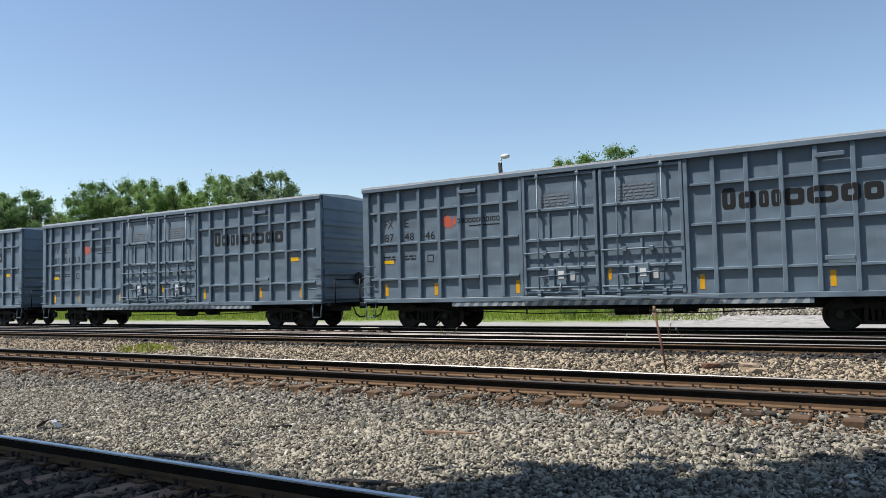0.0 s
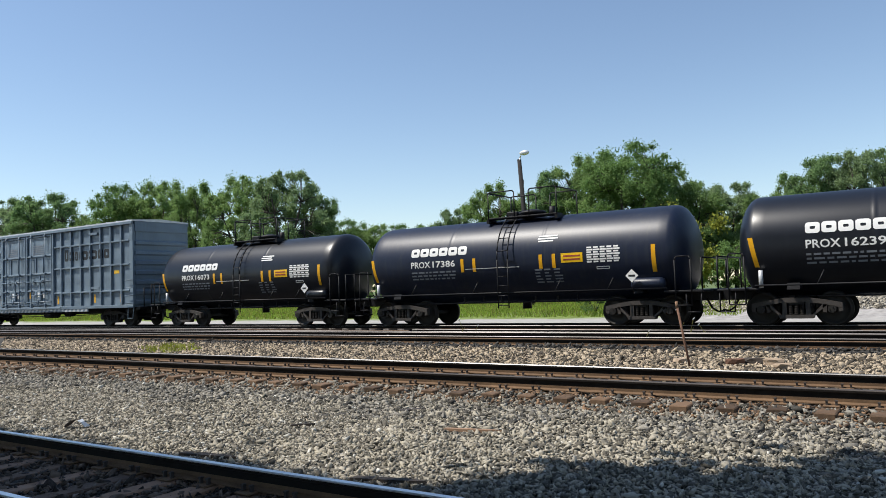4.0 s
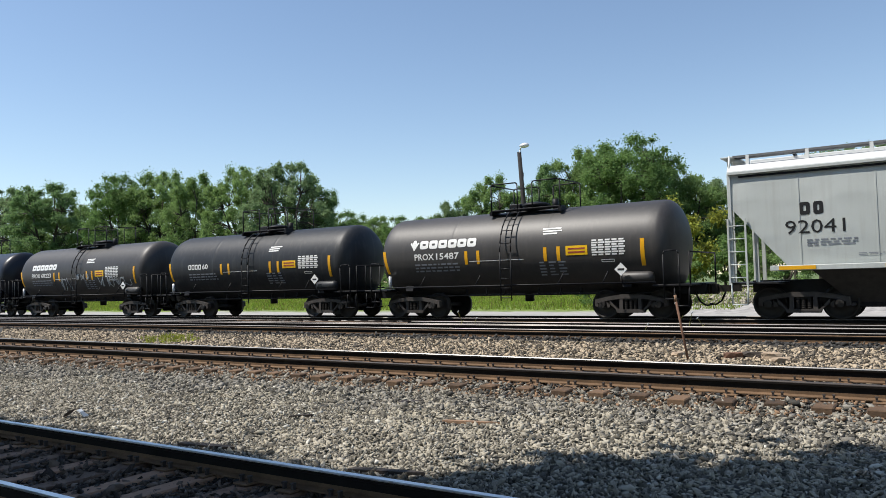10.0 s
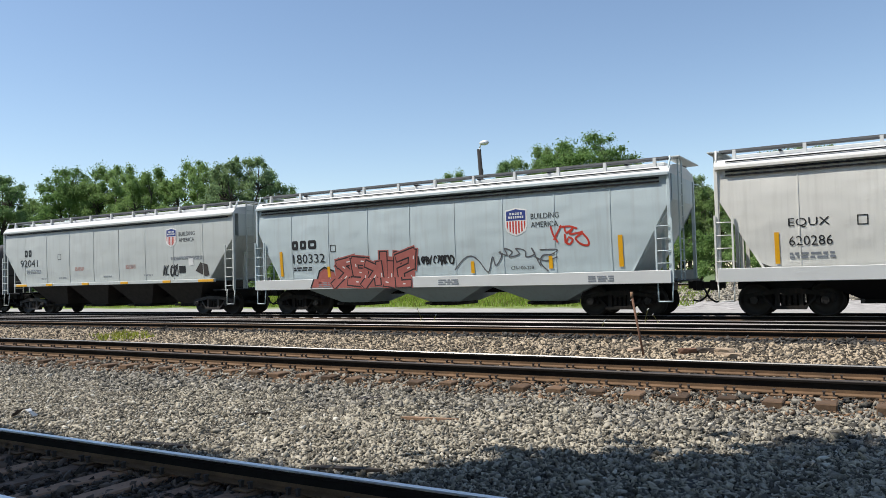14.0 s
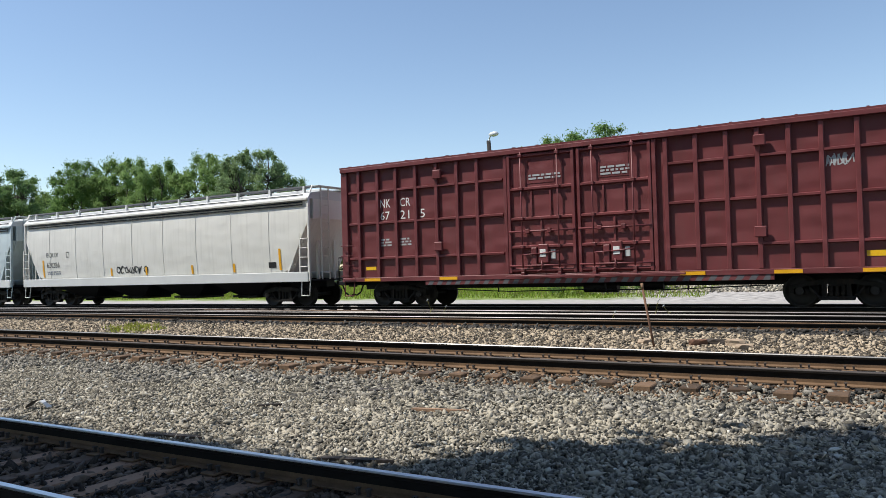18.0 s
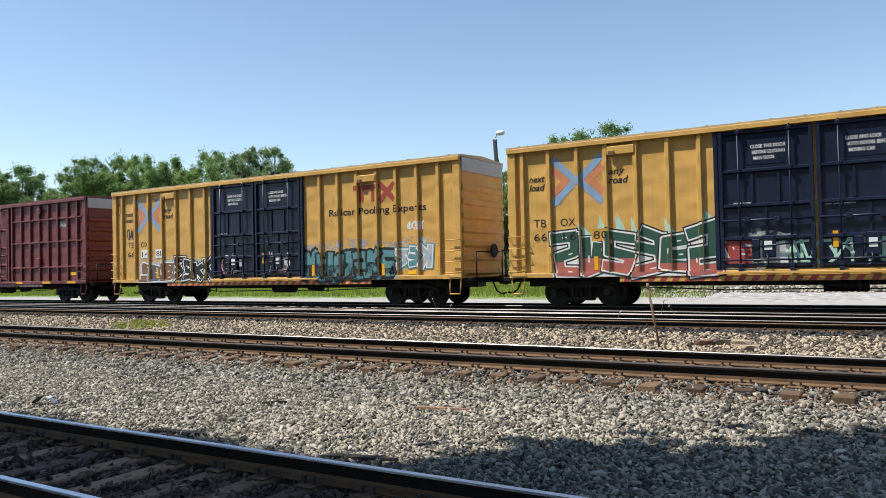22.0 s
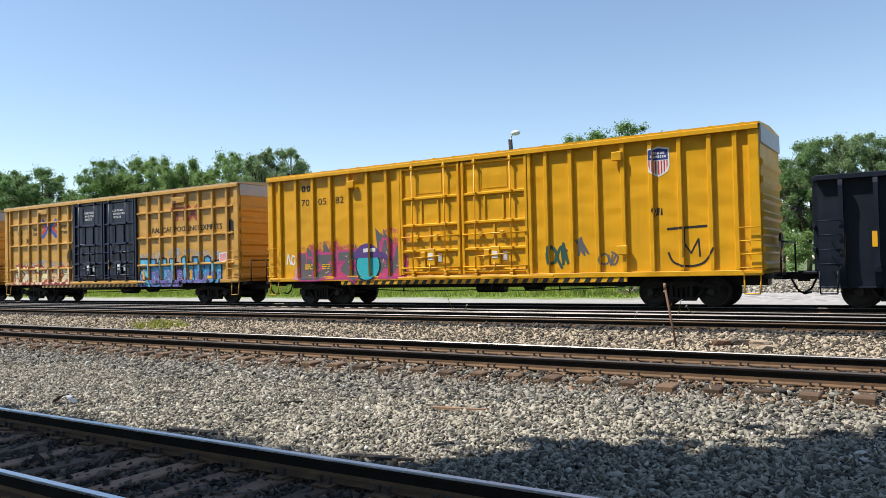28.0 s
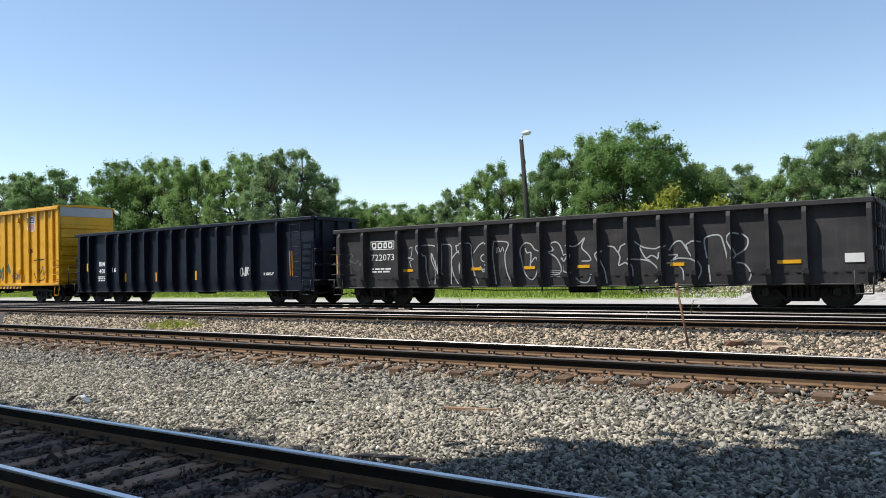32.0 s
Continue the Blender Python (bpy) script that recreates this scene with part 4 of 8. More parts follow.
def piece(car, surfaces, x0, x1, z0, z1, n, upper, rim, seed, lower=None, split=0.45, edge="spray_black", spikes=None, gap=0.07, slant=0.25, cuts="spray_white", bumpy=False, haze=None, fade=None):
    """A spray-painted piece that spells nothing: bent slabs that overlap, each with a rim and a thin dark edge."""
    r = random.Random(seed)
    lw = (x1 - x0) / n
    tops = [z1 - r.uniform(0.0, 0.25) * (z1 - z0) for _ in range(n)]
    if haze:
        flat_decal("spray_mist", [[(x0 - 0.3, z0), (x1 + 0.2, z0), (x1 + 0.3, z1 + 0.1), ((x0 + x1) / 2, z1 + 0.35), (x0 - 0.1, z1 + 0.15)]], surfaces, haze, car, "faint mist of spray paint", lift=0.0035)
    if spikes:
        polys = []
        for k in range(int(n * 1.6)):
            x = r.uniform(x0 - 0.3, x1)
            polys.append([(x, z0 + 0.2), (x + 0.45, z0 + 0.2), (x + 0.30, tops[min(n - 1, max(0, int((x - x0) / lw)))] - 0.1), (x - r.uniform(-0.15, 0.2), z1 + r.uniform(0.05, 0.40))])
        flat_decal("spray_burst", polys, surfaces, spikes, car, lift=0.0045)
    ground = []
    for k in range(n):
        a = x0 + lw * k
        ground.append([(a - 0.05, z0), (a + lw + 0.05, z0), (a + lw + 0.05, tops[k] - 0.18), (a - 0.05, tops[k] - 0.12)])
    flat_decal("spray_ground", ground, surfaces, rim if lower else edge or rim, car, lift=0.006)
    for k in range(n):
        a, t = x0 + lw * k, tops[k]
        w = min(0.30, lw * 0.36) * (1.15 if bumpy else 1.0)
        ln = slant * r.uniform(-0.5, 0.8) * lw * 0.5
        fat, fill, thin, slits = [], [], [], []
        form = FORMS[r.randrange(len(FORMS))]
        flip = r.random() < 0.4
        for stroke in form:
            pts = []
            for u, v in stroke:
                u = (1 - u if flip else u) + r.uniform(-0.1, 0.1)
                v = min(1, max(0, v + r.uniform(-0.1, 0.1)))
                pts.append((a + lw * (0.04 + 0.92 * u) + ln * v, z0 + w * 0.4 + (t - z0 - w * 0.7) * v))
            if bumpy:
                pts = smooth_line(pts, 4)
            for p, q in zip(pts, pts[1:]):
                ww = w * r.uniform(0.85, 1.15) if not bumpy else w
                for dst, g in ((fat, 0.19), (thin, 0.10), (fill, 0.0)):
                    s = bar(p, q, ww + g)
                    if s:
                        dst.append(s)
                        if bumpy:
                            dst.append(disc(q, (ww + g) / 2, 9))
                if cuts and r.random() < (0.2 if bumpy else 0.55):
                    m = ((p[0] + q[0]) / 2 + w * 0.22, (p[1] + q[1]) / 2)
                    slits.append(bar((m[0] * 0.6 + (p[0] + w * 0.22) * 0.4, m[1] * 0.6 + p[1] * 0.4), m, 0.04))
        up = 0.0080 + 0.0030 * (k % 3)
        if edge:
            flat_decal("spray_edge", fat, surfaces, edge, car, lift=up - 0.0014)
        flat_decal("spray_rim", thin, surfaces, rim, car, lift=up)
        main = upper[k % len(upper)]
        if lower:
            zs = z0 + (t - z0) * (split + r.uniform(-0.06, 0.06))
            hi, lo = [clip_poly(p, 1, zs, z1 + 2) for p in fill], [clip_poly(p, 1, z0 - 1, zs) for p in fill]
            flat_decal("spray_slab", [p for p in hi if len(p) > 2], surfaces, main, car, lift=up + 0.0012)
            flat_decal("spray_slab", [p for p in lo if len(p) > 2], surfaces, lower, car, lift=up + 0.0013)
        else:
            flat_decal("spray_slab", fill, surfaces, main, car, lift=up + 0.0012)
        if fade:
            zf = z0 + (t - z0) * r.uniform(0.45, 0.65)
            flat_decal("spray_fade", [p for p in (clip_poly(q, 1, z0 - 1, zf) for q in fill) if len(p) > 2], surfaces, fade, car, lift=up + 0.0019)
        slits = [s for s in slits if s]
        if slits:
            flat_decal("spray_highlight", slits, surfaces, cuts, car, lift=up + 0.0024)


def smooth_line(pts, steps=6):
    out = []
    for i in range(len(pts) - 1):
        p0, p1, p2, p3 = pts[max(0, i - 1)], pts[i], pts[i + 1], pts[min(len(pts) - 1, i + 2)]
        for k in range(steps):
            t = k / steps
            out.append(tuple(0.5 * (2 * b + (c - a) * t + (2 * a - 5 * b + 4 * c - d) * t * t + (3 * b - a - 3 * c + d) * t ** 3) for a, b, c, d in zip(p0, p1, p2, p3)))
    return out + [pts[-1]]


def scrawl(car, surfaces, x0, x1, z0, z1, n, material, seed, w=0.05, lift=0.006, bend=None, name="scrawled_tag"):
    """A sprayed squiggle of loops and hooks in single lines, which spells nothing."""
    r = random.Random(seed)
    polys, lw = [], (x1 - x0) / n
    for k in range(n):
        ax = x0 + k * lw
        for _ in range(r.choice((1, 2, 2))):
            m = r.choice((4, 5, 6))
            a0, turn = r.uniform(0, 6.28), r.choice((-1, 1)) * r.uniform(0.9, 1.5)
            pts = []
            for i in range(m):
                a = a0 + turn * i
                rad = r.uniform(0.3, 0.55)
                pts.append((ax + lw * (0.5 + rad * math.cos(a) * 1.05), z0 + (z1 - z0) * min(1, max(0, 0.5 + 0.95 * rad * math.sin(a)))))
            if r.random() < 0.55:               # jagged strokes between the loops
                line = [(ax + lw * r.uniform(-0.05, 1.05), z0 + (z1 - z0) * ((i + k) % 2 * 0.8 + r.uniform(0, 0.25))) for i in range(r.choice((3, 4, 5)))]
            else:
                line = smooth_line(pts)
            polys += [bar(p, q, w) for p, q in zip(line, line[1:])]
    polys = [p for p in polys if p]
    if bend:
        return round_decal(name, polys, bend[0], bend[1], material, car)
    return flat_decal(name, polys, surfaces, material, car, lift=lift)


def sprayed(car, surfaces, lines, material, w=0.05, lift=0.006, bend=None):
    """Single sprayed lines that bend through a few points."""
    polys = []
    for pts in lines:
        line = smooth_line(pts, 5)
        polys += [q for q in (bar(a, b, w) for a, b in zip(line, line[1:])) if q]
    if bend:
        return round_decal("scrawled_tag", polys, bend[0], bend[1], material, car)
    return flat_decal("scrawled_tag", polys, surfaces, material, car, lift=lift)


def lettering(car, surfaces, s, x, z, h, material, width=None, lift=0.006, **k):
    return flat_decal("lettering", text_polys(s, x, z, h, width, **k), surfaces, material, car, lift=lift)


def shield(car, surfaces, x, z, w, h):
    """The railway's shield as plain shapes: blue head, white ground, red stripes."""
    def outline(g):
        pts = [(-0.5, 0.98), (-0.3, 1.0), (0, 1.06), (0.3, 1.0), (0.5, 0.98), (0.5, 0.35), (0.42, 0.15), (0.2, 0.04), (0, -0.02), (-0.2, 0.04), (-0.42, 0.15), (-0.5, 0.35)]
        return [(x + p[0] * (w + g), z + h / 2 + (p[1] - 0.5) * (h + g)) for p in pts]
    flat_decal("shield_ground", [outline(0.05)], surfaces, "white_mark", car, "red, white and blue shield", lift=0.005)
    flat_decal("shield_head", [clip_poly(outline(-0.04), 1, z + h * 0.58, z + 2 * h)], surfaces, "shield_blue", car, lift=0.008)
    stripes = [clip_poly(clip_poly(outline(-0.06), 1, z - h, z + h * 0.55), 0, x - w / 2 + w * (k + 0.25) / 7, x - w / 2 + w * (k + 0.75) / 7) for k in range(7)]
    flat_decal("shield_stripes", [s for s in stripes if s], surfaces, "red_mark", car, lift=0.008)
    polys = blocks(x - 0.30 * w, z + h * 0.80, h * 0.09, [w * 0.085] * 5, w * 0.045, w * 0.03) + blocks(x - 0.36 * w, z + h * 0.66, h * 0.09, [w * 0.07] * 7, w * 0.04, w * 0.03)
    flat_decal("shield_marks", polys, surfaces, "white_mark", car, lift=0.011)

def tank_car(label, left, right, finish, number=None, mark=4, brand=True, R=1.46, zc=2.24, emblem=False, tags=None, seed=1, dome="hatch", band=True, frame="truck_dusty", dx=0.0):
    """A tank car between two coupling points."""
    mid, L = (left + right) / 2, right - left
    car = start_car("tank_car", label, mid)
    h = L / 2 - 0.62
    prof = [(-h, 0.02)]
    for k in range(1, 9):
        a = k / 8 * math.pi / 2
        prof.append((-h + 0.62 * (1 - math.cos(a)), R * math.sin(a)))
    prof += [(-h + 0.9, R), (-h + 0.95, R), (-2.26, R), (-2.2, R), (-2.19, R + 0.002), (-2.12, R + 0.002), (-2.11, R), (-2.05, R), (1.34, R), (1.4, R), (1.41, R + 0.002), (1.48, R + 0.002), (1.49, R), (1.55, R), (h - 0.95, R), (h - 0.9, R)]
    for k in range(8, -1, -1):
        a = k / 8 * math.pi / 2
        prof.append((h - 0.62 * (1 - math.cos(a)), max(0.02, R * math.sin(a))))
    part("tank", lathe(prof, 56, "x"), finish, car, at=pose(0, 0, zc))
    # stub sills, bolsters, saddles
    for s in (-1, 1):
        part("stub_sill", chamfered(min(s * (h - 2.4), s * (h + 0.55)), max(s * (h - 2.4), s * (h + 0.55)), -0.32, 0.32, 0.72, 1.06, 0.02), "black_steel", car)
        sb = bmesh.new()
        prism(sb, [(-1.35, 1.0), (1.35, 1.0), (1.3, 1.18), (0.7, 1.1), (-0.7, 1.1), (-1.3, 1.18)], "x", s * (h - 1.55) - 0.16, s * (h - 1.55) + 0.16)
        part("saddle", sb, "black_steel", car)
        part("end_deck", chamfered(min(s * (h - 0.7), s * (h + 0.42)), max(s * (h - 0.7), s * (h + 0.42)), -1.5, 1.5, 1.0, 1.06, 0.01), "black_steel", car)
        part("end_railing", pipe([(s * (h + 0.40), -1.45, 1.06), (s * (h + 0.40), -1.45, 2.0), (s * (h + 0.40), 1.45, 2.0), (s * (h + 0.40), 1.45, 1.06)], 0.025, 6), "black_steel", car)
        part("grab_hoop", pipe([(s * (h - 0.35), -1.52, 0.62), (s * (h - 0.35), -1.54, 1.95), (s * (h - 0.30), -1.52, 2.05), (s * (h + 0.05), -1.5, 2.05), (s * (h + 0.10), -1.5, 1.95), (s * (h + 0.10), -1.5, 0.62), (s * (h - 0.35), -1.52, 0.62)], 0.022, 6), "black_steel", car)
        step_iron(car, s * (h + 0.15), 0.42, 1.0, -1.5, "black_steel")
        truck(car, s * (h - 1.55), frame)
    # running rail, brackets and brake gear along the foot of the tank
    for y in (-1.52, 1.52):
        part("running_rail", C((-h + 0.6, y, 1.13), (h - 0.6, y, 1.13), 0.028, 6), "black_steel", car)
        for x in (-h * 0.62, -1.2, 1.9, h * 0.6):
            part("rail_bracket", pipe([(x, y, 1.13), (x + 0.16, y * 0.93, 1.5)], 0.022, 5), "black_steel", car)
    part("air_pipe", C((-h + 1.5, -0.9, 0.80), (h - 1.5, -0.9, 0.80), 0.03, 6), "black_steel", car)
    for x in (-1.9, -1.1, -0.4, 0.9, 1.7, 2.4):
        part("pipe_hanger", B(x - 0.02, x + 0.02, -0.93, -0.87, 0.78, 1.0), "black_steel", car)
    part("outlet", C((0.1, 0, 0.55), (0.1, 0, 0.95), 0.16, 14), "black_steel", car)
    rb = lathe([(h - 1.75, 0.02), (h - 1.72, 0.15), (h - 1.6, 0.19), (h - 0.85, 0.19), (h - 0.73, 0.15), (h - 0.70, 0.02)], 16, "x")
    part("air_reservoir", rb, finish, car, at=pose(0, -1.3, 1.28))
    for y, r in ((-1.43, 0.06),):
        part("brake_stand", C((-h + 0.75, y, 1.06), (-h + 0.75, y, 1.55), r, 10), "galvanised", car)
    # ladder, platform with guard rails, manway
    st = None
    for x in (-0.14, 0.26):
        pts = [(x, -(R + 0.16) * math.cos(a), zc + (R + 0.16) * math.sin(a)) for a in [0.0 + 0.18 * k for k in range(8)]]
        pts = [(x, -(R + 0.16), 0.62)] + pts
        st = part("ladder_stile", pipe(pts, 0.024, 6), "black_steel", car)
    for k in range(5):
        z = 0.72 + k * 0.32
        part("rung", C((-0.14, -(R + 0.16), z), (0.26, -(R + 0.16), z), 0.017, 6), "black_steel", st)
    for k in range(4):
        a = 0.18 + k * 0.28
        y, z = -(R + 0.16) * math.cos(a), zc + (R + 0.16) * math.sin(a)
        part("rung", C((-0.14, y, z), (0.26, y, z), 0.017, 6), "black_steel", st)
    zt, px = zc + R, 0.45
    for s in (-1, 1):
        pl = part("platform", chamfered(px - 1.32, px + 1.32, min(s * 0.42, s * 0.86), max(s * 0.42, s * 0.86), zt - 0.02, zt + 0.03, 0.01), "black_steel", car)
        for a, b in ((px - 1.3, px - 0.28), (px + 0.28, px + 1.3)):
            part("guard_rail", pipe([(a, s * 0.84, zt - 0.1), (a, s * 0.84, zt + 0.86), (a + 0.06, s * 0.84, zt + 0.92), (b - 0.06, s * 0.84, zt + 0.92), (b, s * 0.84, zt + 0.86), (b, s * 0.84, zt - 0.1)], 0.024, 6), "black_steel", pl)
    for x in (px - 1.3, px + 1.3):
        part("guard_rail", pipe([(x, -0.84, zt + 0.9), (x, 0.84, zt + 0.9)], 0.024, 6), "black_steel", car)
        part("platform_bracket", B(x - 0.05, x + 0.05, -0.9, 0.9, zt - 0.16, zt - 0.021), "black_steel", car)
    part("manway", lathe([(zt - 0.12, 0.42), (zt + 0.12, 0.42), (zt + 0.14, 0.48), (zt + 0.2, 0.48), (zt + 0.24, 0.40), (zt + 0.30, 0.1)], 22, "z"), "black_steel", car, at=pose(px, 0, 0))
    part("valve_housing", chamfered(px - 0.95, px - 0.5, -0.2, 0.2, zt - 0.06, zt + 0.26, 0.03), "black_steel", car)
    part("safety_valve", C((px + 0.75, 0, zt - 0.05), (px + 0.75, 0, zt + 0.34), 0.11, 12), "black_steel", car)
    # markings
    tx = -3.8 + dx
    if brand:
        off = 0.0
        if emblem:
            em = [disc((tx - 0.02, 0.52), 0.08)] + [bar((tx - 0.02, 0.24), (tx - 0.18 + 0.08 * k, 0.48), 0.06) for k in range(5)]
            round_decal("emblem", [p for p in em if p], R, zc, "white_mark", car, "white plant emblem")
            off = 0.22
        block_row(car, tx + off, 0.25, 0.31, [0.36] * 6, 0.04, 0.115, "white_mark", bend=(R, zc))
    if number:
        zz = -0.15 if brand else -0.10
        if brand:
            round_decal("lettering", text_polys("PROX", tx, zz, 0.23, 0.84, bold=True), R, zc, "white_mark", car)
        else:
            block_row(car, tx, zz, 0.23, [0.19] * mark, 0.035, 0.05, "white_mark", bend=(R, zc))
        round_decal("lettering", text_polys(number, tx + mark * 0.21 + 0.10, zz, 0.23, 0.19 * len(number), bold=True), R, zc, "white_mark", car)
    r = random.Random(seed)
    polys = []
    for k in range(3):
        a = tx
        while a < tx + 1.8:
            b = a + r.uniform(0.08, 0.26)
            polys.append(rect(a, b, -0.34 - 0.12 * k, -0.285 - 0.12 * k))
            a = b + 0.06
    for k in range(5):
        polys += [rect(1.15 + dx + q * 0.34, 1.15 + dx + q * 0.34 + r.uniform(0.15, 0.28), -0.42 - k * 0.11, -0.37 - k * 0.11) for q in range(3)]
    round_decal("small_print", polys, R, zc, "blue_gray_mark", car)
    polys = [rect(1.25 + dx + r.uniform(0, 0.05), 1.9 + dx + r.uniform(-0.1, 0.1), 0.70 - 0.09 * k, 0.75 - 0.09 * k) for k in range(3)]
    round_decal("white_stencil", polys, R, zc, "white_mark", car)
    if band:
        round_decal("seam_line", [rect(-1.5 + dx, 0.6 + dx, -0.27, -0.25)], R, zc, "white_mark", car)
    round_decal("warning_panel", [rect(2.12 + dx, 2.86 + dx, -0.2, 0.10)], R, zc, "sign_yellow", car, "yellow emergency panel with illegible text")
    round_decal("warning_print", [rect(2.2 + dx, 2.78 + dx, -0.02, 0.03), rect(2.2 + dx, 2.78 + dx, -0.13, -0.08)], R, zc, "logo_red", car, lift=0.012)
    polys = []
    for i in range(7):
        for j in range(5):
            polys.append(rect(3.0 + dx + j * 0.22, 3.0 + dx + j * 0.22 + (0.205 if i % 2 else 0.16), -0.24 + i * 0.075, -0.19 + i * 0.075))
    round_decal("test_table", polys, R, zc, "white_mark", car, "white stencilled test table")
    round_decal("test_table_box", ring(3.3 + dx, 3.72 + dx, -0.46, -0.37, 0.02), R, zc, "white_mark", car)
    for x in (-1.68 + dx, -1.2 + dx, 1.33 + dx, 1.8 + dx):
        round_decal("reflector", [rect(x, x + 0.12, -0.36, 0.10)], R, zc, "reflector_yellow", car, "yellow reflective strip")
    round_decal("reflector", [rect(h - 1.05, h - 0.92, -0.62, 0.22)], R, zc, "reflector_yellow", car, "yellow reflective strip")
    xl = -h + 0.45
    rr = R * math.sin(math.acos(1 - 0.45 / 0.62))
    round_decal("reflector", [[(xl, 0.22), (xl + 0.13, 0.22), (xl + 0.27, -0.62), (xl + 0.15, -0.62)]], rr + 0.05, zc, "reflector_yellow", car, "yellow reflective strip")
    # hazard diamond
    db = bmesh.new()
    prism(db, [(h - 1.62, 1.34), (h - 1.42, 1.54), (h - 1.62, 1.74), (h - 1.82, 1.54)], "y", -1.62, -1.605)
    di = part("hazard_diamond", db, "white_mark", car, "white diamond placard")
    part("diamond_border", C((h - 1.62, -1.55, 1.0), (h - 1.62, -1.55, 1.5), 0.018, 6), "black_steel", di)
    part("diamond_print", B(h - 1.72, h - 1.52, -1.625, -1.621, 1.51, 1.57), "black_mark", di)
    if tags:
        for k, (a, b, lo, hi, n, m) in enumerate(tags):
            scrawl(car, None, a, b, lo, hi, n, m, seed * 9 + k, w=0.045, bend=(R + 0.004, zc))
    couplers(car, L / 2)
    return car


def hopper(label, left, right, body, style, top=4.42, half=None, bays=3, seed=1, bay_paint="truck_dusty"):
    """A covered hopper. style 'sloped': shallow sill and pressed sides; 'deep': deep white sill."""
    mid, L = (left + right) / 2, right - left
    car = start_car("covered_hopper", label, mid)
    h, W2 = L / 2, 1.56
    deep = style == "deep"
    zs = 1.36 if deep else 1.50
    eave = top - 0.42
    knee = eave - 0.75 if deep else eave - 0.9
    inset = 1.15 if deep else 1.45
    tuck = 0.07 if deep else 0.04
    def belly(z):
        return W2 - tuck * ((z - (zs + eave) / 2 - 0.25) / ((eave - zs) / 2)) ** 2
    # side sheets, gently bulged between seams
    outline = [(-h, eave), (-h, knee), (-h + inset, zs), (h - inset, zs), (h, knee), (h, eave)]
    n = 9
    for s in (-1, 1):
        for k in range(n):
            a, b = -h + L * k / n, -h + L * (k + 1) / n
            poly = clip_poly(outline, 0, a + 0.004, b - 0.004)
            bm = bmesh.new()
            cols = []
            for i in range(7):
                x = a + 0.004 + (b - a - 0.008) * i / 6
                seg = clip_poly(poly, 0, x - 1e-4, x + 1e-4)
                lo, hi = (min(q[1] for q in seg), max(q[1] for q in seg)) if seg else (knee, eave)
                bulge = 0.005 * math.sin(math.pi * i / 6)
                cols.append([bm.verts.new((x, s * (belly(lo + (hi - lo) * j / 8) + bulge * (1 if 0 < j < 8 else 0.3)), lo + (hi - lo) * j / 8)) for j in range(9)])
            for p, q in zip(cols, cols[1:]):
                for j in range(8):
                    f = bm.faces.new((p[j], q[j], q[j + 1], p[j + 1]) if s < 0 else (p[j], p[j + 1], q[j + 1], q[j]))
                    f.smooth = True
            part("side_sheet", bm, body, car)
    for k in range(1, n):
        x = -h + L * k / n
        if abs(x) < h - inset:
            bm = bmesh.new()
            zz = [zs + 0.01 + (eave - 0.28 - zs) * j / 8 for j in range(9)]
            prism(bm, [(-belly(z) - 0.012, z) for z in zz] + [(-belly(z) + 0.02, z) for z in zz[::-1]], "x", x - 0.016, x + 0.016)
            part("seam_strip", bm, body, car)
    cb = bmesh.new()
    prism(cb, outline, "y", -W2 + 0.26, W2 - 0.26)
    part("hopper_core", cb, body, car)
    # roof: cove, sloping sheet, hatch coaming, running boards
    rb = bmesh.new()
    prism(rb, [(-W2 - 0.02, eave), (W2 + 0.02, eave), (W2 + 0.02, eave + 0.05), (W2 - 0.12, eave + 0.22), (0.55, top - 0.05), (-0.55, top - 0.05), (-W2 + 0.12, eave + 0.22), (-W2 - 0.02, eave + 0.05)], "x", -h, h)
    part("roof", rb, "hopper_roof", car, "sunlit pale roof")
    for s in (-1, 1):
        part("eave_strip", chamfered(-h + 0.02, h - 0.02, s * (W2 + 0.045) - 0.03, s * (W2 + 0.045) + 0.03, eave - 0.06, eave + 0.03, 0.01), body, car)
        # raised black strips make the dark lines along the eave
        part("eave_groove", B(-h + 0.3, h - 0.3, s * (W2 + 0.015) - 0.012, s * (W2 + 0.015) + 0.012, eave - 0.150, eave - 0.095), "black_steel", car)
        if deep:
            part("eave_groove", B(-h + 0.3, h - 0.3, s * (W2 + 0.015) - 0.012, s * (W2 + 0.015) + 0.012, eave - 0.255, eave - 0.205), "black_steel", car)
            part("eave_groove", B(-h + 0.3, h - 0.3, s * (W2 - 0.035), s * (W2 - 0.015), eave + 0.14, eave + 0.175), "black_steel", car)
        wb = part("running_board", chamfered(-h + 0.1, h - 0.1, s * 1.0 - 0.24, s * 1.0 + 0.24, top + 0.06, top + 0.10, 0.008), "walk_grating", car, "gray roof walkway of grating")
        for k in range(11):
            x = -h + 0.5 + (L - 1.0) * k / 10
            bm = bmesh.new()
            prism(bm, [(s * 1.26, top + 0.1), (s * 1.2, top + 0.1), (s * 1.12, top - 0.28), (s * 1.3, top - 0.28)], "x", x - 0.045, x + 0.045)
            part("walkway_bracket", bm, "hopper_roof", wb)
        part("walkway_edge", B(-h + 0.1, h - 0.1, s * 1.25 - 0.01, s * 1.25 + 0.01, top + 0.05, top + 0.11), "walk_grating", wb)
    part("hatch_coaming", chamfered(-h + 0.4, h - 0.4, -0.42, 0.42, top - 0.06, top + 0.06, 0.02), "hopper_roof", car)
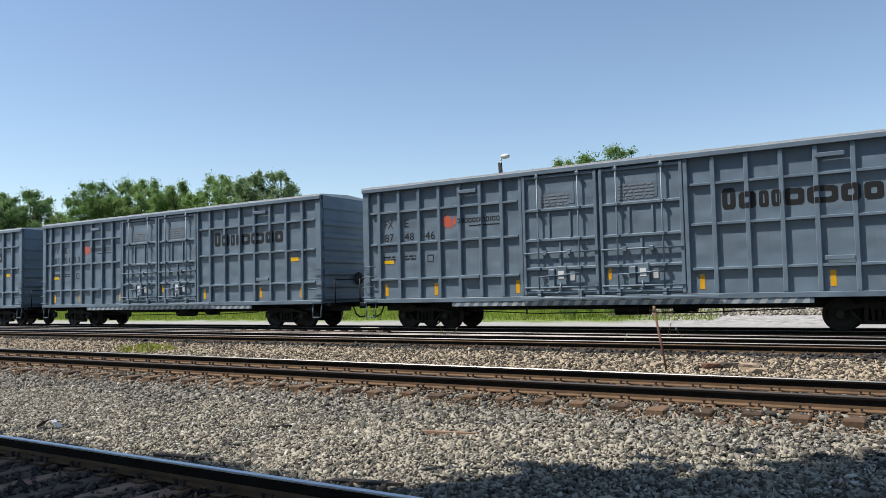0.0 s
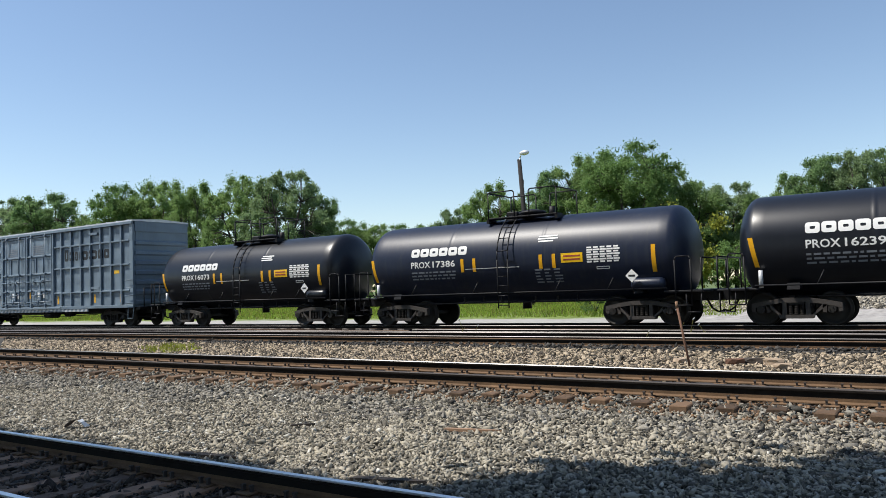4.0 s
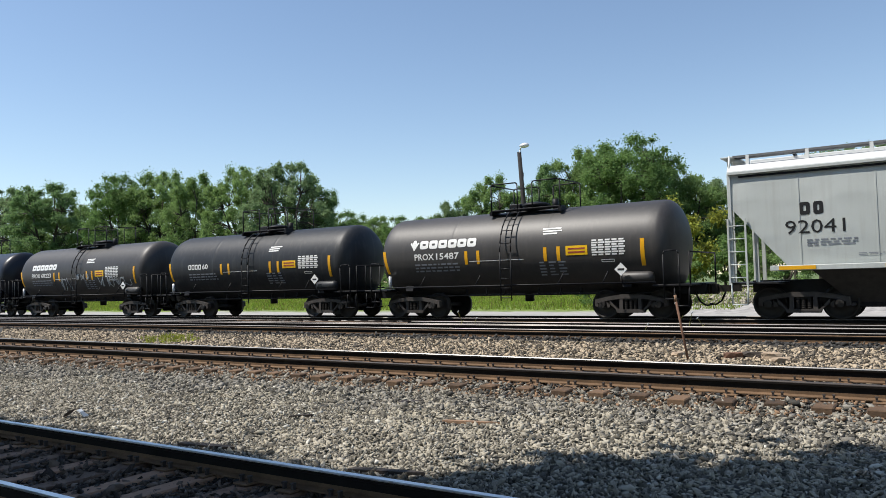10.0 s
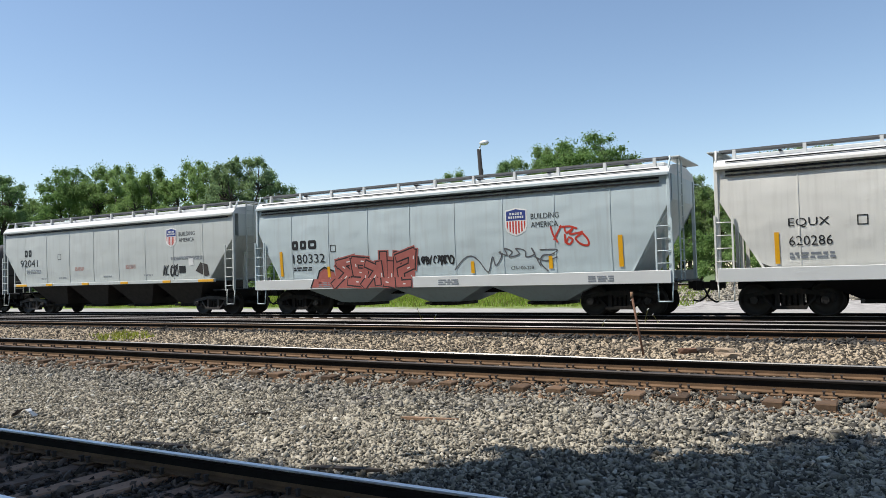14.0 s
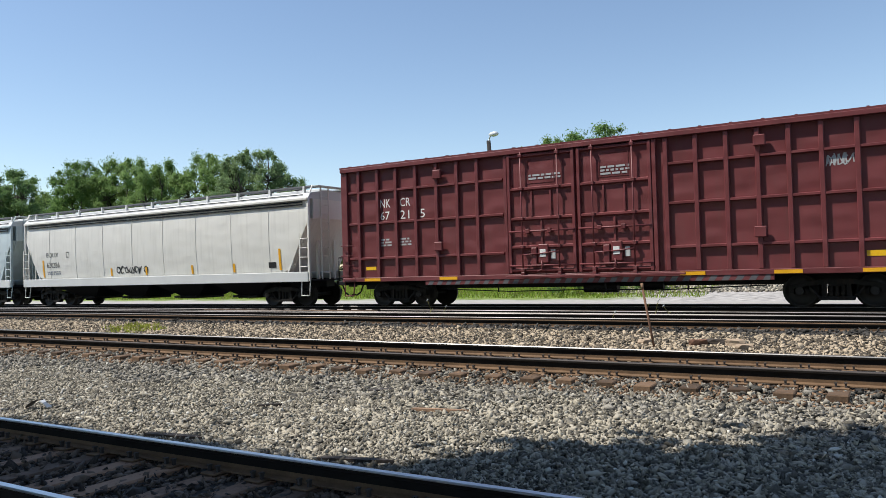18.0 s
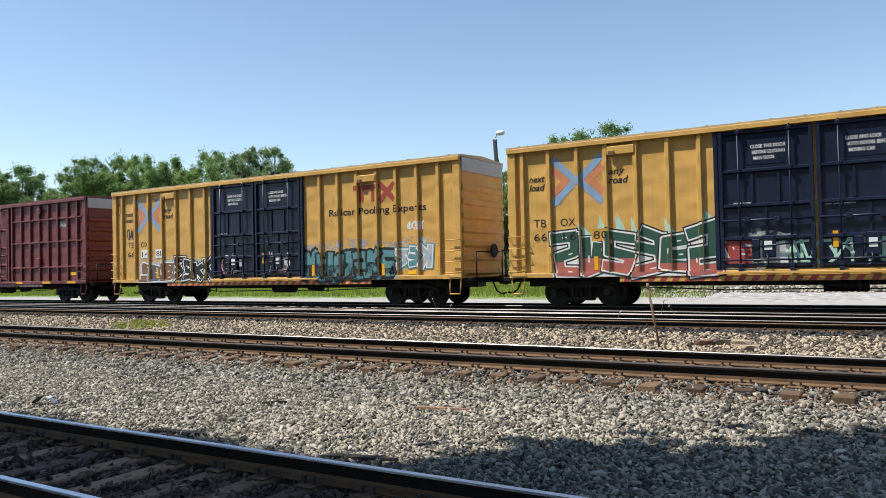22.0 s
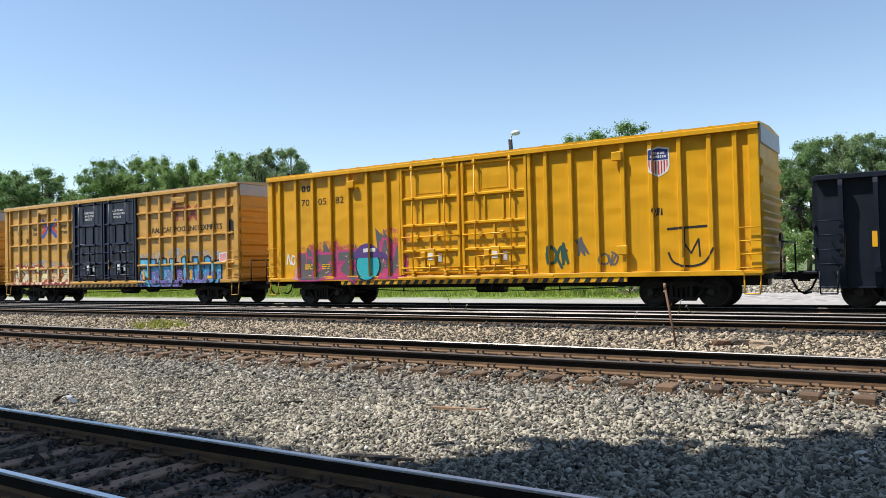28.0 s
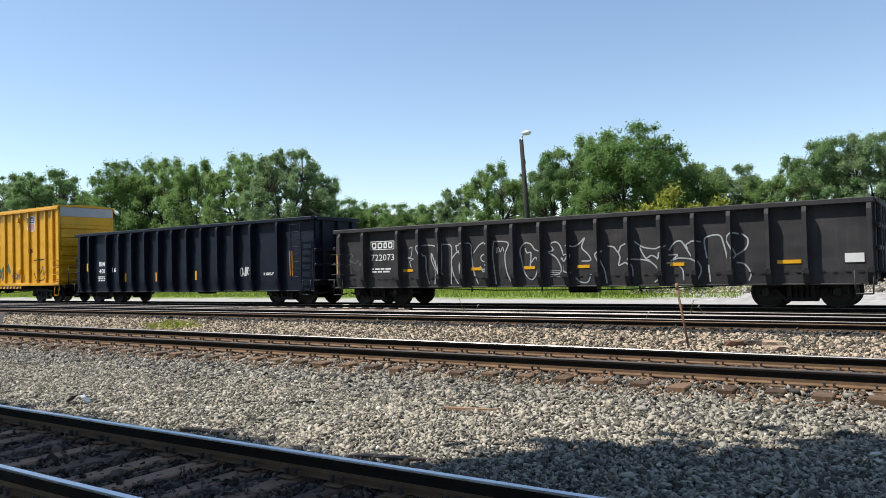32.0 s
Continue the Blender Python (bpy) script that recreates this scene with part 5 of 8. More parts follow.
    for k in range(6):
        x = -h + 1.6 + (L - 3.2) * k / 5
        part("hatch_batten", chamfered(x - 0.04, x + 0.04, -0.5, 0.5, top + 0.06, top + 0.12, 0.01), "black_steel", car)
    # sill
    sz0, sz1 = (0.98, 1.36) if deep else (1.36, 1.50)
    sx = h - 0.02 if deep else h - 1.05
    for s in (-1, 1):
        part("side_sill", chamfered(-sx, sx, s * (W2 + 0.06) - 0.05, s * (W2 + 0.06) + 0.05, sz0, sz1, 0.012), "hopper_roof" if deep else body, car)
    # ends: posts, slope sheets, ladders, platforms
    for s in (-1, 1):
        for y in (-W2 + 0.02, W2 - 0.02):
            part("end_post", chamfered(s * (h - 0.04) - 0.05, s * (h - 0.04) + 0.05, y - 0.05, y + 0.05, 1.06, eave + 0.02, 0.01), body, car)
        sb = bmesh.new()
        prism(sb, [(s * (h - 0.03), knee), (s * (h - 0.10), knee), (s * (h - inset - 0.07), zs), (s * (h - inset), zs)], "y", -W2 + 0.06, W2 - 0.06)
        part("slope_sheet", sb, body, car)
        for y in (-0.5, 0.5):
            part("end_brace", B(s * (h - 0.5) - 0.05, s * (h - 0.5) + 0.05, y - 0.05, y + 0.05, 1.06, 2.6), body, car)
        part("end_platform", chamfered(min(s * (h - 1.3), s * (h + 0.1)), max(s * (h - 1.3), s * (h + 0.1)), -1.5, 1.5, 1.0, 1.06, 0.01), "black_steel", car)
        x0, x1 = (-h - 0.02, -h + 0.44) if s < 0 else (h - 0.44, h + 0.02)
        ladder(car, "side_ladder", x0, x1, [1.2 + 0.36 * k for k in range(5)], -W2 - 0.06, body, rail_z=(1.0, 2.85))
        step_iron(car, s * (h - 0.22), 0.45, 1.05, -W2 - 0.03, body)
        lb = bmesh.new()
        for y in (-0.95, -0.5):
            box(lb, s * (h + 0.10) - 0.02, s * (h + 0.10) + 0.02, y - 0.02, y + 0.02, 1.06, top + 0.1)
        lad = part("end_ladder", lb, body, car)
        for k in range(10):
            part("rung", C((s * (h + 0.1), -0.95, 1.3 + 0.33 * k), (s * (h + 0.1), -0.5, 1.3 + 0.33 * k), 0.016, 6), body, lad)
        part("end_walk", chamfered(s * (h + 0.02) - 0.22, s * (h + 0.02) + 0.22, -1.25, 1.25, top + 0.06, top + 0.10, 0.008), "hopper_gray", car)
        part("corner_rail", pipe([(s * (h - 0.05), -W2 + 0.02, eave), (s * (h - 0.02), -1.3, top + 0.1)], 0.03, 6), body, car)
        truck(car, s * (h - 1.75), "truck_steel" if deep else "truck_dusty")
    # bays
    span = 2 * (h - inset) - (2.2 if deep else 1.0)
    for k in range(bays):
        c = -span / 2 + span * (k + 0.5) / bays
        w = span / bays / 2 - 0.04
        bm = bmesh.new()
        top_r = [(c - w, -1.4, sz0 + 0.05), (c + w, -1.4, sz0 + 0.05), (c + w, 1.4, sz0 + 0.05), (c - w, 1.4, sz0 + 0.05)]
        bot = [(c - 0.60, -0.75, 0.46), (c + 0.60, -0.75, 0.46), (c + 0.60, 0.75, 0.46), (c - 0.60, 0.75, 0.46)]
        a = [bm.verts.new(p) for p in top_r]
        b = [bm.verts.new(p) for p in bot]
        for i in range(4):
            bm.faces.new((a[i], a[(i + 1) % 4], b[(i + 1) % 4], b[i]))
        bm.faces.new(a)
        bm.faces.new(b[::-1])
        bmesh.ops.recalc_face_normals(bm, faces=bm.faces[:])
        part("hopper_bay", bm, bay_paint, car)
        part("outlet_gate", chamfered(c - 0.62, c + 0.5, -0.8, 0.8, 0.34, 0.46, 0.02), "truck_steel", car)
        part("gate_shaft", C((c - 0.55, -1.1, 0.42), (c - 0.55, 0.9, 0.42), 0.05, 8), "truck_dusty", car)
    part("centre_sill", B(-h + 0.3, h - 0.3, -0.25, 0.25, 0.75, 1.1), "black_steel", car)
    couplers(car, half or (h + 1.0))
    zz = [zs + (eave - 0.1 - zs) * j / 16 for j in range(17)]
    surf = [(-h, h, a, b, lambda z: -belly(z) - 0.0055) for a, b in zip(zz, zz[1:])] + [(-sx, sx, sz0, sz1, -W2 - 0.112)]
    return car, surf, h, zs


SHEET = [(0.74, 1.375), (1.0, 1.392), (1.3, 1.40), (1.7, 1.397), (2.1, 1.385), (2.5, 1.365), (2.9, 1.345), (3.3, 1.33)]


def gondola(label, left, right, finish, ribs, top, sill=0.74, half=None, name="gondola"):
    """A high-sided open gondola: sheets that belly out between deep outside posts."""
    mid, L = (left + right) / 2, right - left
    car = start_car(name, label, mid)
    h, yw, yr = L / 2, 1.34, 1.62
    zb = 1.02
    curve = [(sill, 1.37)] + [p for p in SHEET if sill + 0.1 < p[0] < top - 0.2] + [(top - 0.1, yw)]
    for s in (-1, 1):
        bm = bmesh.new()
        prism(bm, [(s * y, z) for z, y in curve] + [(s * (y - 0.05), z) for z, y in curve[::-1]], "x", -h + 0.05, h - 0.05)
        part("side_wall", bm, finish, car)
        part("top_chord", chamfered(-h, h, min(s * (yw - 0.06), s * 1.50), max(s * (yw - 0.06), s * 1.50), top - 0.15, top, 0.02), finish, car)
        part("side_sill", chamfered(-h, h, min(s * 1.30, s * 1.43), max(s * 1.30, s * 1.43), sill - 0.05, sill - 0.004, 0.01), finish, car)
        for x in [r - mid for r in ribs]:
            bm = bmesh.new()
            prism(bm, [(s * 1.32, sill), (s * 1.46, sill), (s * (yr - 0.03), 0.98), (s * yr, 1.1), (s * yr, top - 0.3), (s * (yr - 0.05), top - 0.16), (s * 1.32, top - 0.16)], "x", x - 0.055, x + 0.055)
            post = part("side_post", bm, finish, car)
            bm = bmesh.new()
            prism(bm, [(s * 1.36, sill - 0.002), (s * 1.47, sill - 0.002), (s * (yr - 0.02), 0.97), (s * (yr - 0.004), 1.08), (s * 1.36, 1.16)], "x", x - 0.075, x + 0.075)
            part("post_foot", bm, finish, post)
    part("floor", B(-h + 0.06, h - 0.06, -yw + 0.052, yw - 0.052, 0.8, 0.9), "rusty_steel", car)
    for s in (-1, 1):
        x = s * h
        part("end_wall", B(min(x - s * 0.06, x), max(x - s * 0.06, x), -yw + 0.052, yw - 0.052, 0.78, top - 0.1), finish, car)
        part("end_chord", chamfered(min(x - s * 0.1, x + s * 0.1), max(x - s * 0.1, x + s * 0.1), -yw + 0.05, yw - 0.05, top - 0.16, top - 0.01, 0.02), finish, car)
        for y in (-0.9, 0, 0.9):
            part("end_post", chamfered(min(x + s * 0.002, x + s * 0.12), max(x + s * 0.002, x + s * 0.12), y - 0.08, y + 0.08, zb, top - 0.17, 0.02), finish, car)
        for z in (1.6, 2.2):
            part("end_rail", chamfered(min(x + s * 0.004, x + s * 0.10), max(x + s * 0.004, x + s * 0.10), -1.4, 1.4, z - 0.06, z + 0.06, 0.02), finish, car)
        part("end_platform", chamfered(min(x, x + s * 0.35), max(x, x + s * 0.35), -1.45, 1.45, 0.95, 1.01, 0.01), "black_steel", car)
        step_iron(car, s * (h - 0.28), 0.42, zb, -yr + 0.04, finish)
        truck(car, s * (h - 1.85))
    part("centre_sill", B(-h + 0.1, h - 0.1, -0.3, 0.3, 0.65, zb), "black_steel", car)
    part("brake_rod", pipe([(-h + 3.2, -1.0, 0.66), (-2.2, -1.2, 0.55), (2.4, -1.2, 0.55), (h - 3.2, -1.0, 0.66)], 0.02, 5), "black_steel", car)
    part("brake_reservoir", C((0.3, -0.5, 0.62), (1.3, -0.5, 0.62), 0.19, 14), "black_steel", car)
    for x in (-3.1, -0.4, 2.9):
        part("rod_hanger", B(x - 0.02, x + 0.02, -1.22, -1.18, 0.5, sill + 0.1), "black_steel", car)
    couplers(car, half or (h + 0.8))
    zc, yc = [p[0] for p in curve], [p[1] for p in curve]
    surf = [(-h + 0.05, h - 0.05, a[0], b[0], lambda z: -float(np.interp(z, zc, yc))) for a, b in zip(curve, curve[1:])] + [(r - mid - 0.055, r - mid + 0.055, 1.1, top - 0.2, -yr - 0.001) for r in ribs]
    return car, surf, h, mid

# ---- the cars, from the head of the train ----
RIBS_GRAY = [-8.65, -7.77, -6.91, -6.07, -5.25, -4.43, -3.62, 3.14, 4.04, 4.93, 5.78, 6.67, 7.54, 8.40]
for left, right, number, lab in ((-195.4, -176.64, None, "blue-gray ribbed high-cube boxcar"), (-174.69, -155.93, ("87", "51", "13"), "blue-gray ribbed high-cube boxcar with black company name"), (-153.89, -135.12, ("87", "48", "46"), "blue-gray ribbed boxcar with bold black company name")):
    car, surf, yw, yr, zb = boxcar(lab, left, right, "gray_paint", ribs=RIBS_GRAY, doors=(-2.85, 2.31), end_top="gray_paint")
    hazard(car, surf, -5.5, 5.5, 0.785, 0.94, "end_white")
    if number:
        for k, s in enumerate(number):
            lettering(car, surf, s, -8.45 + k * 0.88, 3.14, 0.28, "black_mark", 0.40)
        lettering(car, surf, "FX", -8.45, 3.62, 0.28, "black_mark", 0.38)
        lettering(car, surf, "E", -7.57, 3.62, 0.28, "black_mark", 0.18)
    flat_decal("emblem", [[(-5.90, 3.55), (-5.64, 3.47), (-5.58, 3.75), (-5.74, 3.95), (-5.94, 3.83)], [(-5.58, 3.49), (-5.42, 3.63), (-5.44, 3.91), (-5.54, 3.75)]], surf, "orange_red_mark", car, "red company emblem")
    block_row(car, -5.34, 3.62, 0.16, [0.13, 0.06, 0.12, 0.12, 0.12, 0.18, 0.12, 0.12, 0.05, 0.12, 0.12], 0.035, 0.03, "black_mark", surf)
    flat_decal("brand_underline", [rect(-4.9, -3.7, 3.49, 3.53)], surf, "black_mark", car)
    block_row(car, 3.36, 3.42, 0.60, [0.36], 0.1, 0.14, "black_mark", surf)
    block_row(car, 3.80, 3.42, 0.46, [0.46, 0.25, 0.25, 0.50, 0.74, 0.46, 0.44], 0.07, 0.15, "black_mark", surf)
    small_print(car, surf, -8.5, 2.55, 0.5, 2, "black_mark", 0.06, 2)
    small_print(car, surf, -7.6, 2.55, 0.5, 2, "black_mark", 0.06, 3)
    flat_decal("square_mark", ring(-6.62, -6.36, 2.34, 2.6, 0.03), surf, "black_mark", car)
    small_print(car, surf, -2.25, 4.25, 1.0, 5, "blue_gray_mark", 0.06, 5)
    small_print(car, surf, 0.35, 4.35, 1.1, 6, "blue_gray_mark", 0.06, 6)
    reflectors(car, [(-8.40, 1.18), (-6.28, 1.18), (-3.12, 1.2), (2.73, 1.2), (6.07, 1.22), (8.25, 1.2)], w=0.14)
    reflectors(car, [(0.02, 1.55)], w=0.1, y=-yw - 0.04)
    part("yellow_plate", B(-8.5, -8.06, -yw - 0.008, -yw - 0.001, 2.34, 2.46), "sign_yellow", car, "yellow notice plate")
    part("yellow_plate", B(7.72, 8.14, -yw - 0.008, -yw - 0.001, 2.62, 2.78), "sign_yellow", car, "yellow notice plate")
    for x, z in ((-5.25, 4.62), (5.78, 4.62), (5.9, 1.9), (-5.2, 1.72)):
        part("hinge_lug", chamfered(x, x + 0.7, -yr - 0.03, -yr + 0.03, z, z + 0.12, 0.01), "gray_paint", car)

T = [
    ("glossy black tank car with white markings", -134.15, -121.65, "tank_black", dict(number="16073", seed=1, dx=0.05)),
    ("glossy black tank car with dark dome platform", -121.65, -108.2, "tank_blue_black", dict(number="17386", seed=2)),
    ("black tank car with sunlit top and white markings", -108.2, -95.5, "tank_black", dict(number="16239", seed=3)),
    ("dusty dark brown-black tank car with gray spray tags", -95.5, -82.5, "tank_dusty", dict(number="60223", seed=4, dx=-0.45, tags=[(-1.5, -0.5, -0.95, -0.15, 2, "spray_silver"), (-0.0, 1.1, -0.35, -0.05, 4, "spray_silver"), (1.9, 4.6, -0.75, -0.2, 6, "spray_silver")])),
    ("gray-black tank car with dust streaks and white test tables", -82.5, -69.95, "tank_gray_black", dict(number="60", brand=False, seed=5)),
    ("dusty dark tank car with white company name and emblem", -69.95, -57.4, "tank_dusty", dict(number="15487", emblem=True, seed=6, dx=0.05)),
]
for lab, a, b, fin, kw in T:
    tank_car(lab, a, b, fin, **kw)

car, surf, h, zs = hopper("light gray covered hopper with shallow sill", -56.45, -40.1, "hopper_gray", "sloped", top=4.55, bays=4)
block_row(car, -6.35, 2.84, 0.34, [0.26, 0.24], 0.08, 0.095, "black_mark", surf)
lettering(car, surf, "92041", -6.72, 2.34, 0.36, "black_mark", 1.45)
small_print(car, surf, -6.2, 2.14, 1.2, 3, "blue_gray_mark", 0.04, 4)
flat_decal("square_mark", ring(-3.62, -3.36, 2.62, 2.88, 0.025), surf, "black_mark", car)
for k, x in enumerate((-5.0, -3.6, -0.2, 2.6)):
    small_print(car, surf, x, 1.75, 0.6, 2, "blue_gray_mark", 0.022, 205 + k)
shield(car, surf, 4.44, 2.95, 0.62, 0.72)
lettering(car, surf, "BUILDING", 4.92, 3.36, 0.17, "black_mark", 0.98)
lettering(car, surf, "AMERICA", 4.92, 3.1, 0.17, "black_mark", 0.95)
for k, x in enumerate((-2.3, 1.4)):
    small_print(car, surf, x, 2.2, 0.7, 4, "faded_red", 0.028, 11 + k)
small_print(car, surf, 4.4, 2.45, 2.0, 3, "blue_gray_mark", 0.03, 15)
scrawl(car, surf, 3.85, 4.85, 1.62, 2.15, 4, "spray_black", 3, 0.045)
flat_decal("black_plate", [rect(4.9, 5.3, 1.78, 2.08)], surf, "black_mark", car, lift=0.008)
flat_decal("white_plate", [rect(5.5, 5.8, 2.08, 2.38)], surf, "white_mark", car, lift=0.008)
flat_decal("patch", [[(5.9, 1.85), (6.45, 1.62), (6.7, 1.64), (6.62, 2.1), (6.2, 2.2)]], surf, "truck_dusty", car, "scraped brown patch")
for x in (-6.9, -4.4, -1.6, 1.2, 4.0, 6.2):
    part("reflector", B(x, x + (0.9 if abs(x) > 6 else 0.5), -1.685, -1.673, 1.38, 1.48), "reflector_yellow", car, "yellow reflective strip")

car, surf, h, zs = hopper("gray covered hopper with a red spray-painted piece", -38.85, -22.62, "hopper_blue", "deep", top=4.60, bays=3, bay_paint="hopper_blue")
block_row(car, -6.28, 2.50, 0.34, [0.30, 0.30, 0.40], 0.10, 0.11, "black_mark", surf)
lettering(car, surf, "180332", -6.25, 1.98, 0.34, "black_mark", 1.55)
small_print(car, surf, -6.25, 1.78, 0.9, 2, "black_mark", 0.05, 14)
flat_decal("square_mark", ring(-4.42, -4.16, 2.36, 2.62, 0.025), surf, "black_mark", car)
piece(car, surf, -4.2, -0.8, 1.02, 2.32, 5, ["spray_brick"], "spray_black", 27, edge="spray_brick", cuts="spray_white", gap=0.03, slant=0.5)
flat_decal("spray_arrow", [[(-5.25, 1.05), (-5.0, 1.62), (-4.75, 1.75), (-4.3, 1.6), (-4.1, 1.05)]], surf, "spray_brick", car)
flat_decal("spray_arrow_edge", [bar((-5.27, 1.05), (-5.0, 1.66), 0.06), bar((-5.0, 1.66), (-4.75, 1.8), 0.06), bar((-4.75, 1.8), (-4.3, 1.64), 0.06)], surf, "spray_black", car, lift=0.008)
scrawl(car, surf, -0.6, 0.85, 1.75, 2.05, 9, "spray_black", 8, 0.05)
sprayed(car, surf, [[(0.86, 1.55), (1.24, 1.92), (1.54, 1.99), (1.79, 1.83), (2.12, 1.45), (2.30, 1.94), (2.41, 1.66), (2.63, 1.93), (2.59, 2.11)], [(2.55, 2.08), (2.83, 1.98), (2.76, 2.20), (3.02, 2.08), (2.91, 1.92), (3.27, 2.0), (3.16, 2.18), (3.47, 2.1), (3.51, 1.9), (3.80, 1.98), (3.71, 2.16), (3.98, 1.61)], [(4.00, 2.11), (4.57, 2.09), (4.38, 1.95), (4.09, 1.93), (3.99, 1.70), (4.23, 1.43)], [(3.80, 1.89), (4.18, 1.75), (4.56, 1.86)]], "spray_gray", 0.04)
shield(car, surf, 3.2, 2.62, 0.72, 0.80)
lettering(car, surf, "BUILDING", 3.72, 3.09, 0.18, "black_mark", 0.95)
lettering(car, surf, "AMERICA", 3.72, 2.82, 0.18, "black_mark", 0.92)
sprayed(car, surf, [[(4.39, 2.81), (4.46, 2.57), (4.60, 2.33)], [(4.73, 2.82), (4.57, 2.55), (4.49, 2.41)], [(4.69, 2.79), (5.02, 2.79), (5.24, 2.72)], [(4.84, 2.78), (4.91, 2.60), (5.10, 2.71), (5.02, 2.56), (5.31, 2.58), (5.42, 2.61)], [(4.85, 2.55), (4.86, 2.29)], [(4.98, 2.46), (5.10, 2.38), (5.01, 2.25), (4.90, 2.29), (4.94, 2.42)], [(5.42, 2.57), (5.59, 2.36), (5.59, 2.19), (5.37, 2.23), (5.20, 2.41), (5.38, 2.54)]], "red_mark", 0.06)
lettering(car, surf, "CH-100-228", 2.95, 1.5, 0.11, "black_mark", 0.8)
for x, z in [(-4.54, 1.42), (1.55, 1.42), (4.34, 1.5)]:
    flat_decal("reflector", [rect(x - 0.065, x + 0.065, z, z + 0.4)], surf, "reflector_yellow", car, "yellow reflective strip", lift=0.012)
for x, z in [(-6.85, 1.5), (6.6, 1.5)]:
    flat_decal("reflector", [rect(x - 0.070, x + 0.070, z, z + 0.95)], surf, "reflector_yellow", car, "yellow reflective strip", lift=0.012)
for k, x in enumerate((-4.9, 0.3, 5.6)):
    small_print(car, surf, x, 1.2, 0.8, 3, "blue_gray_mark", 0.04, 51 + k)

car, surf, h, zs = hopper("off-white covered hopper with deep sill", -21.38, -2.31, "hopper_white", "deep", top=4.60, bays=4, bay_paint="black_steel")
lettering(car, surf, "EQUX", -7.68, 2.40, 0.26, "black_mark", 1.0)
lettering(car, surf, "620286", -7.68, 1.92, 0.26, "black_mark", 1.05)
small_print(car, surf, -7.68, 1.68, 1.1, 2, "blue_gray_mark", 0.06, 31)
flat_decal("square_mark", ring(-6.05, -5.8, 2.4, 2.66, 0.025), surf, "black_mark", car)
scrawl(car, surf, -2.25, 0.0, 1.5, 1.85, 7, "spray_black", 12, 0.045)
for x, z in [(-2.6, 1.42), (-0.12, 1.42), (2.89, 1.42), (5.41, 1.42)]:
    flat_decal("reflector", [rect(x - 0.060, x + 0.060, z, z + 0.36)], surf, "reflector_yellow", car, "yellow reflective strip", lift=0.012)
for x, z in [(-7.98, 1.45), (7.97, 1.45)]:
    flat_decal("reflector", [rect(x - 0.060, x + 0.060, z, z + 0.85)], surf, "reflector_yellow", car, "yellow reflective strip", lift=0.012)
flat_decal("black_plate", [rect(7.35, 7.75, 1.55, 1.78)], surf, "black_mark", car, lift=0.008)

RIBS_MAROON = [-8.43, -7.58, -6.78, -5.94, -5.08, -4.26, -3.48, 2.78, 3.63, 4.46, 5.28, 6.07, 6.86, 7.70, 8.49]
car, surf, yw, yr, zb = boxcar("maroon ribbed high-cube boxcar with white numbers", -0.69, 17.76, "maroon_paint", ribs=RIBS_MAROON, doors=(-2.35, 2.37), end_top="end_white", roof="maroon_paint")
hazard(car, surf, -5.5, 5.5, 0.785, 0.94, "spray_gray")
for k, s in enumerate(("67", "21", "5")):
    lettering(car, surf, s, -7.5 + k * 0.85, 3.14, 0.30, "white_mark", 0.40 if len(s) > 1 else 0.2)
lettering(car, surf, "NK", -7.5, 3.58, 0.30, "white_mark", 0.44)
lettering(car, surf, "CR", -6.64, 3.58, 0.30, "white_mark", 0.44)
small_print(car, surf, -7.5, 2.4, 0.45, 3, "end_white", 0.06, 41)
small_print(car, surf, -6.65, 2.4, 0.45, 3, "end_white", 0.06, 42)
small_print(car, surf, -1.6, 4.2, 1.1, 2, "end_white", 0.06, 43)
small_print(car, surf, 0.8, 4.25, 0.9, 3, "end_white", 0.06, 44)
scrawl(car, surf, 6.95, 7.6, 3.75, 4.05, 5, "spray_silver", 45, 0.03)
for x in (-8.2, -5.0, 3.1, 5.6, 7.7):
    part("reflector", B(x, x + 0.7, -yr - 0.024, -yr - 0.016, zb, zb + 0.1), "reflector_yellow", car, "orange reflective strip")
part("yellow_plate", B(-8.2, -7.75, -yw - 0.008, -yw - 0.001, 1.35, 1.47), "sign_yellow", car)
part("yellow_plate", B(7.8, 8.35, -yw - 0.008, -yw - 0.001, 1.35, 1.5), "sign_yellow", car)
for x, z in ((-5.0, 4.42), (-5.0, 1.95), (5.35, 4.45), (5.3, 1.95)):
    part("vent_box", chamfered(x - 0.16, x + 0.16, -yr - 0.08, -yr + 0.02, z, z + 0.3, 0.02), "maroon_paint", car)


def chevrons(car, surf, x, z, w, h, blue, red):
    """The pool's crossed-arrow emblem."""
    k = 0.15 * w
    for color, du, dz, tip, lift in ((blue, 0.0, 0.0, 0.47, 0.006), (red, -0.02, 0.24, 0.25, 0.0045)):
        polys = []
        for s in (0, 1):
            at = lambda u, v: (x + (1 - u if s else u) * w, z + v * h)
            a, b, c = at(du, 1 - dz), at(tip, 0.5), at(du, dz)
            polys += [bar(a, b, k), bar(b, c, k), disc(b, k / 2, 8)]
            if color == blue:
                for v, g in ((1.0, -1), (0.0, 1)):
                    polys.append([at(-0.04, v - 0.12 * -g * -1), at(0.20, v + 0.02 * g), at(0.0, v - 0.07 * g)])
        for i, q in enumerate(polys):
            if q:
                flat_decal("emblem_bar", [q], surf, color, car, lift=lift + 0.0002 * i)


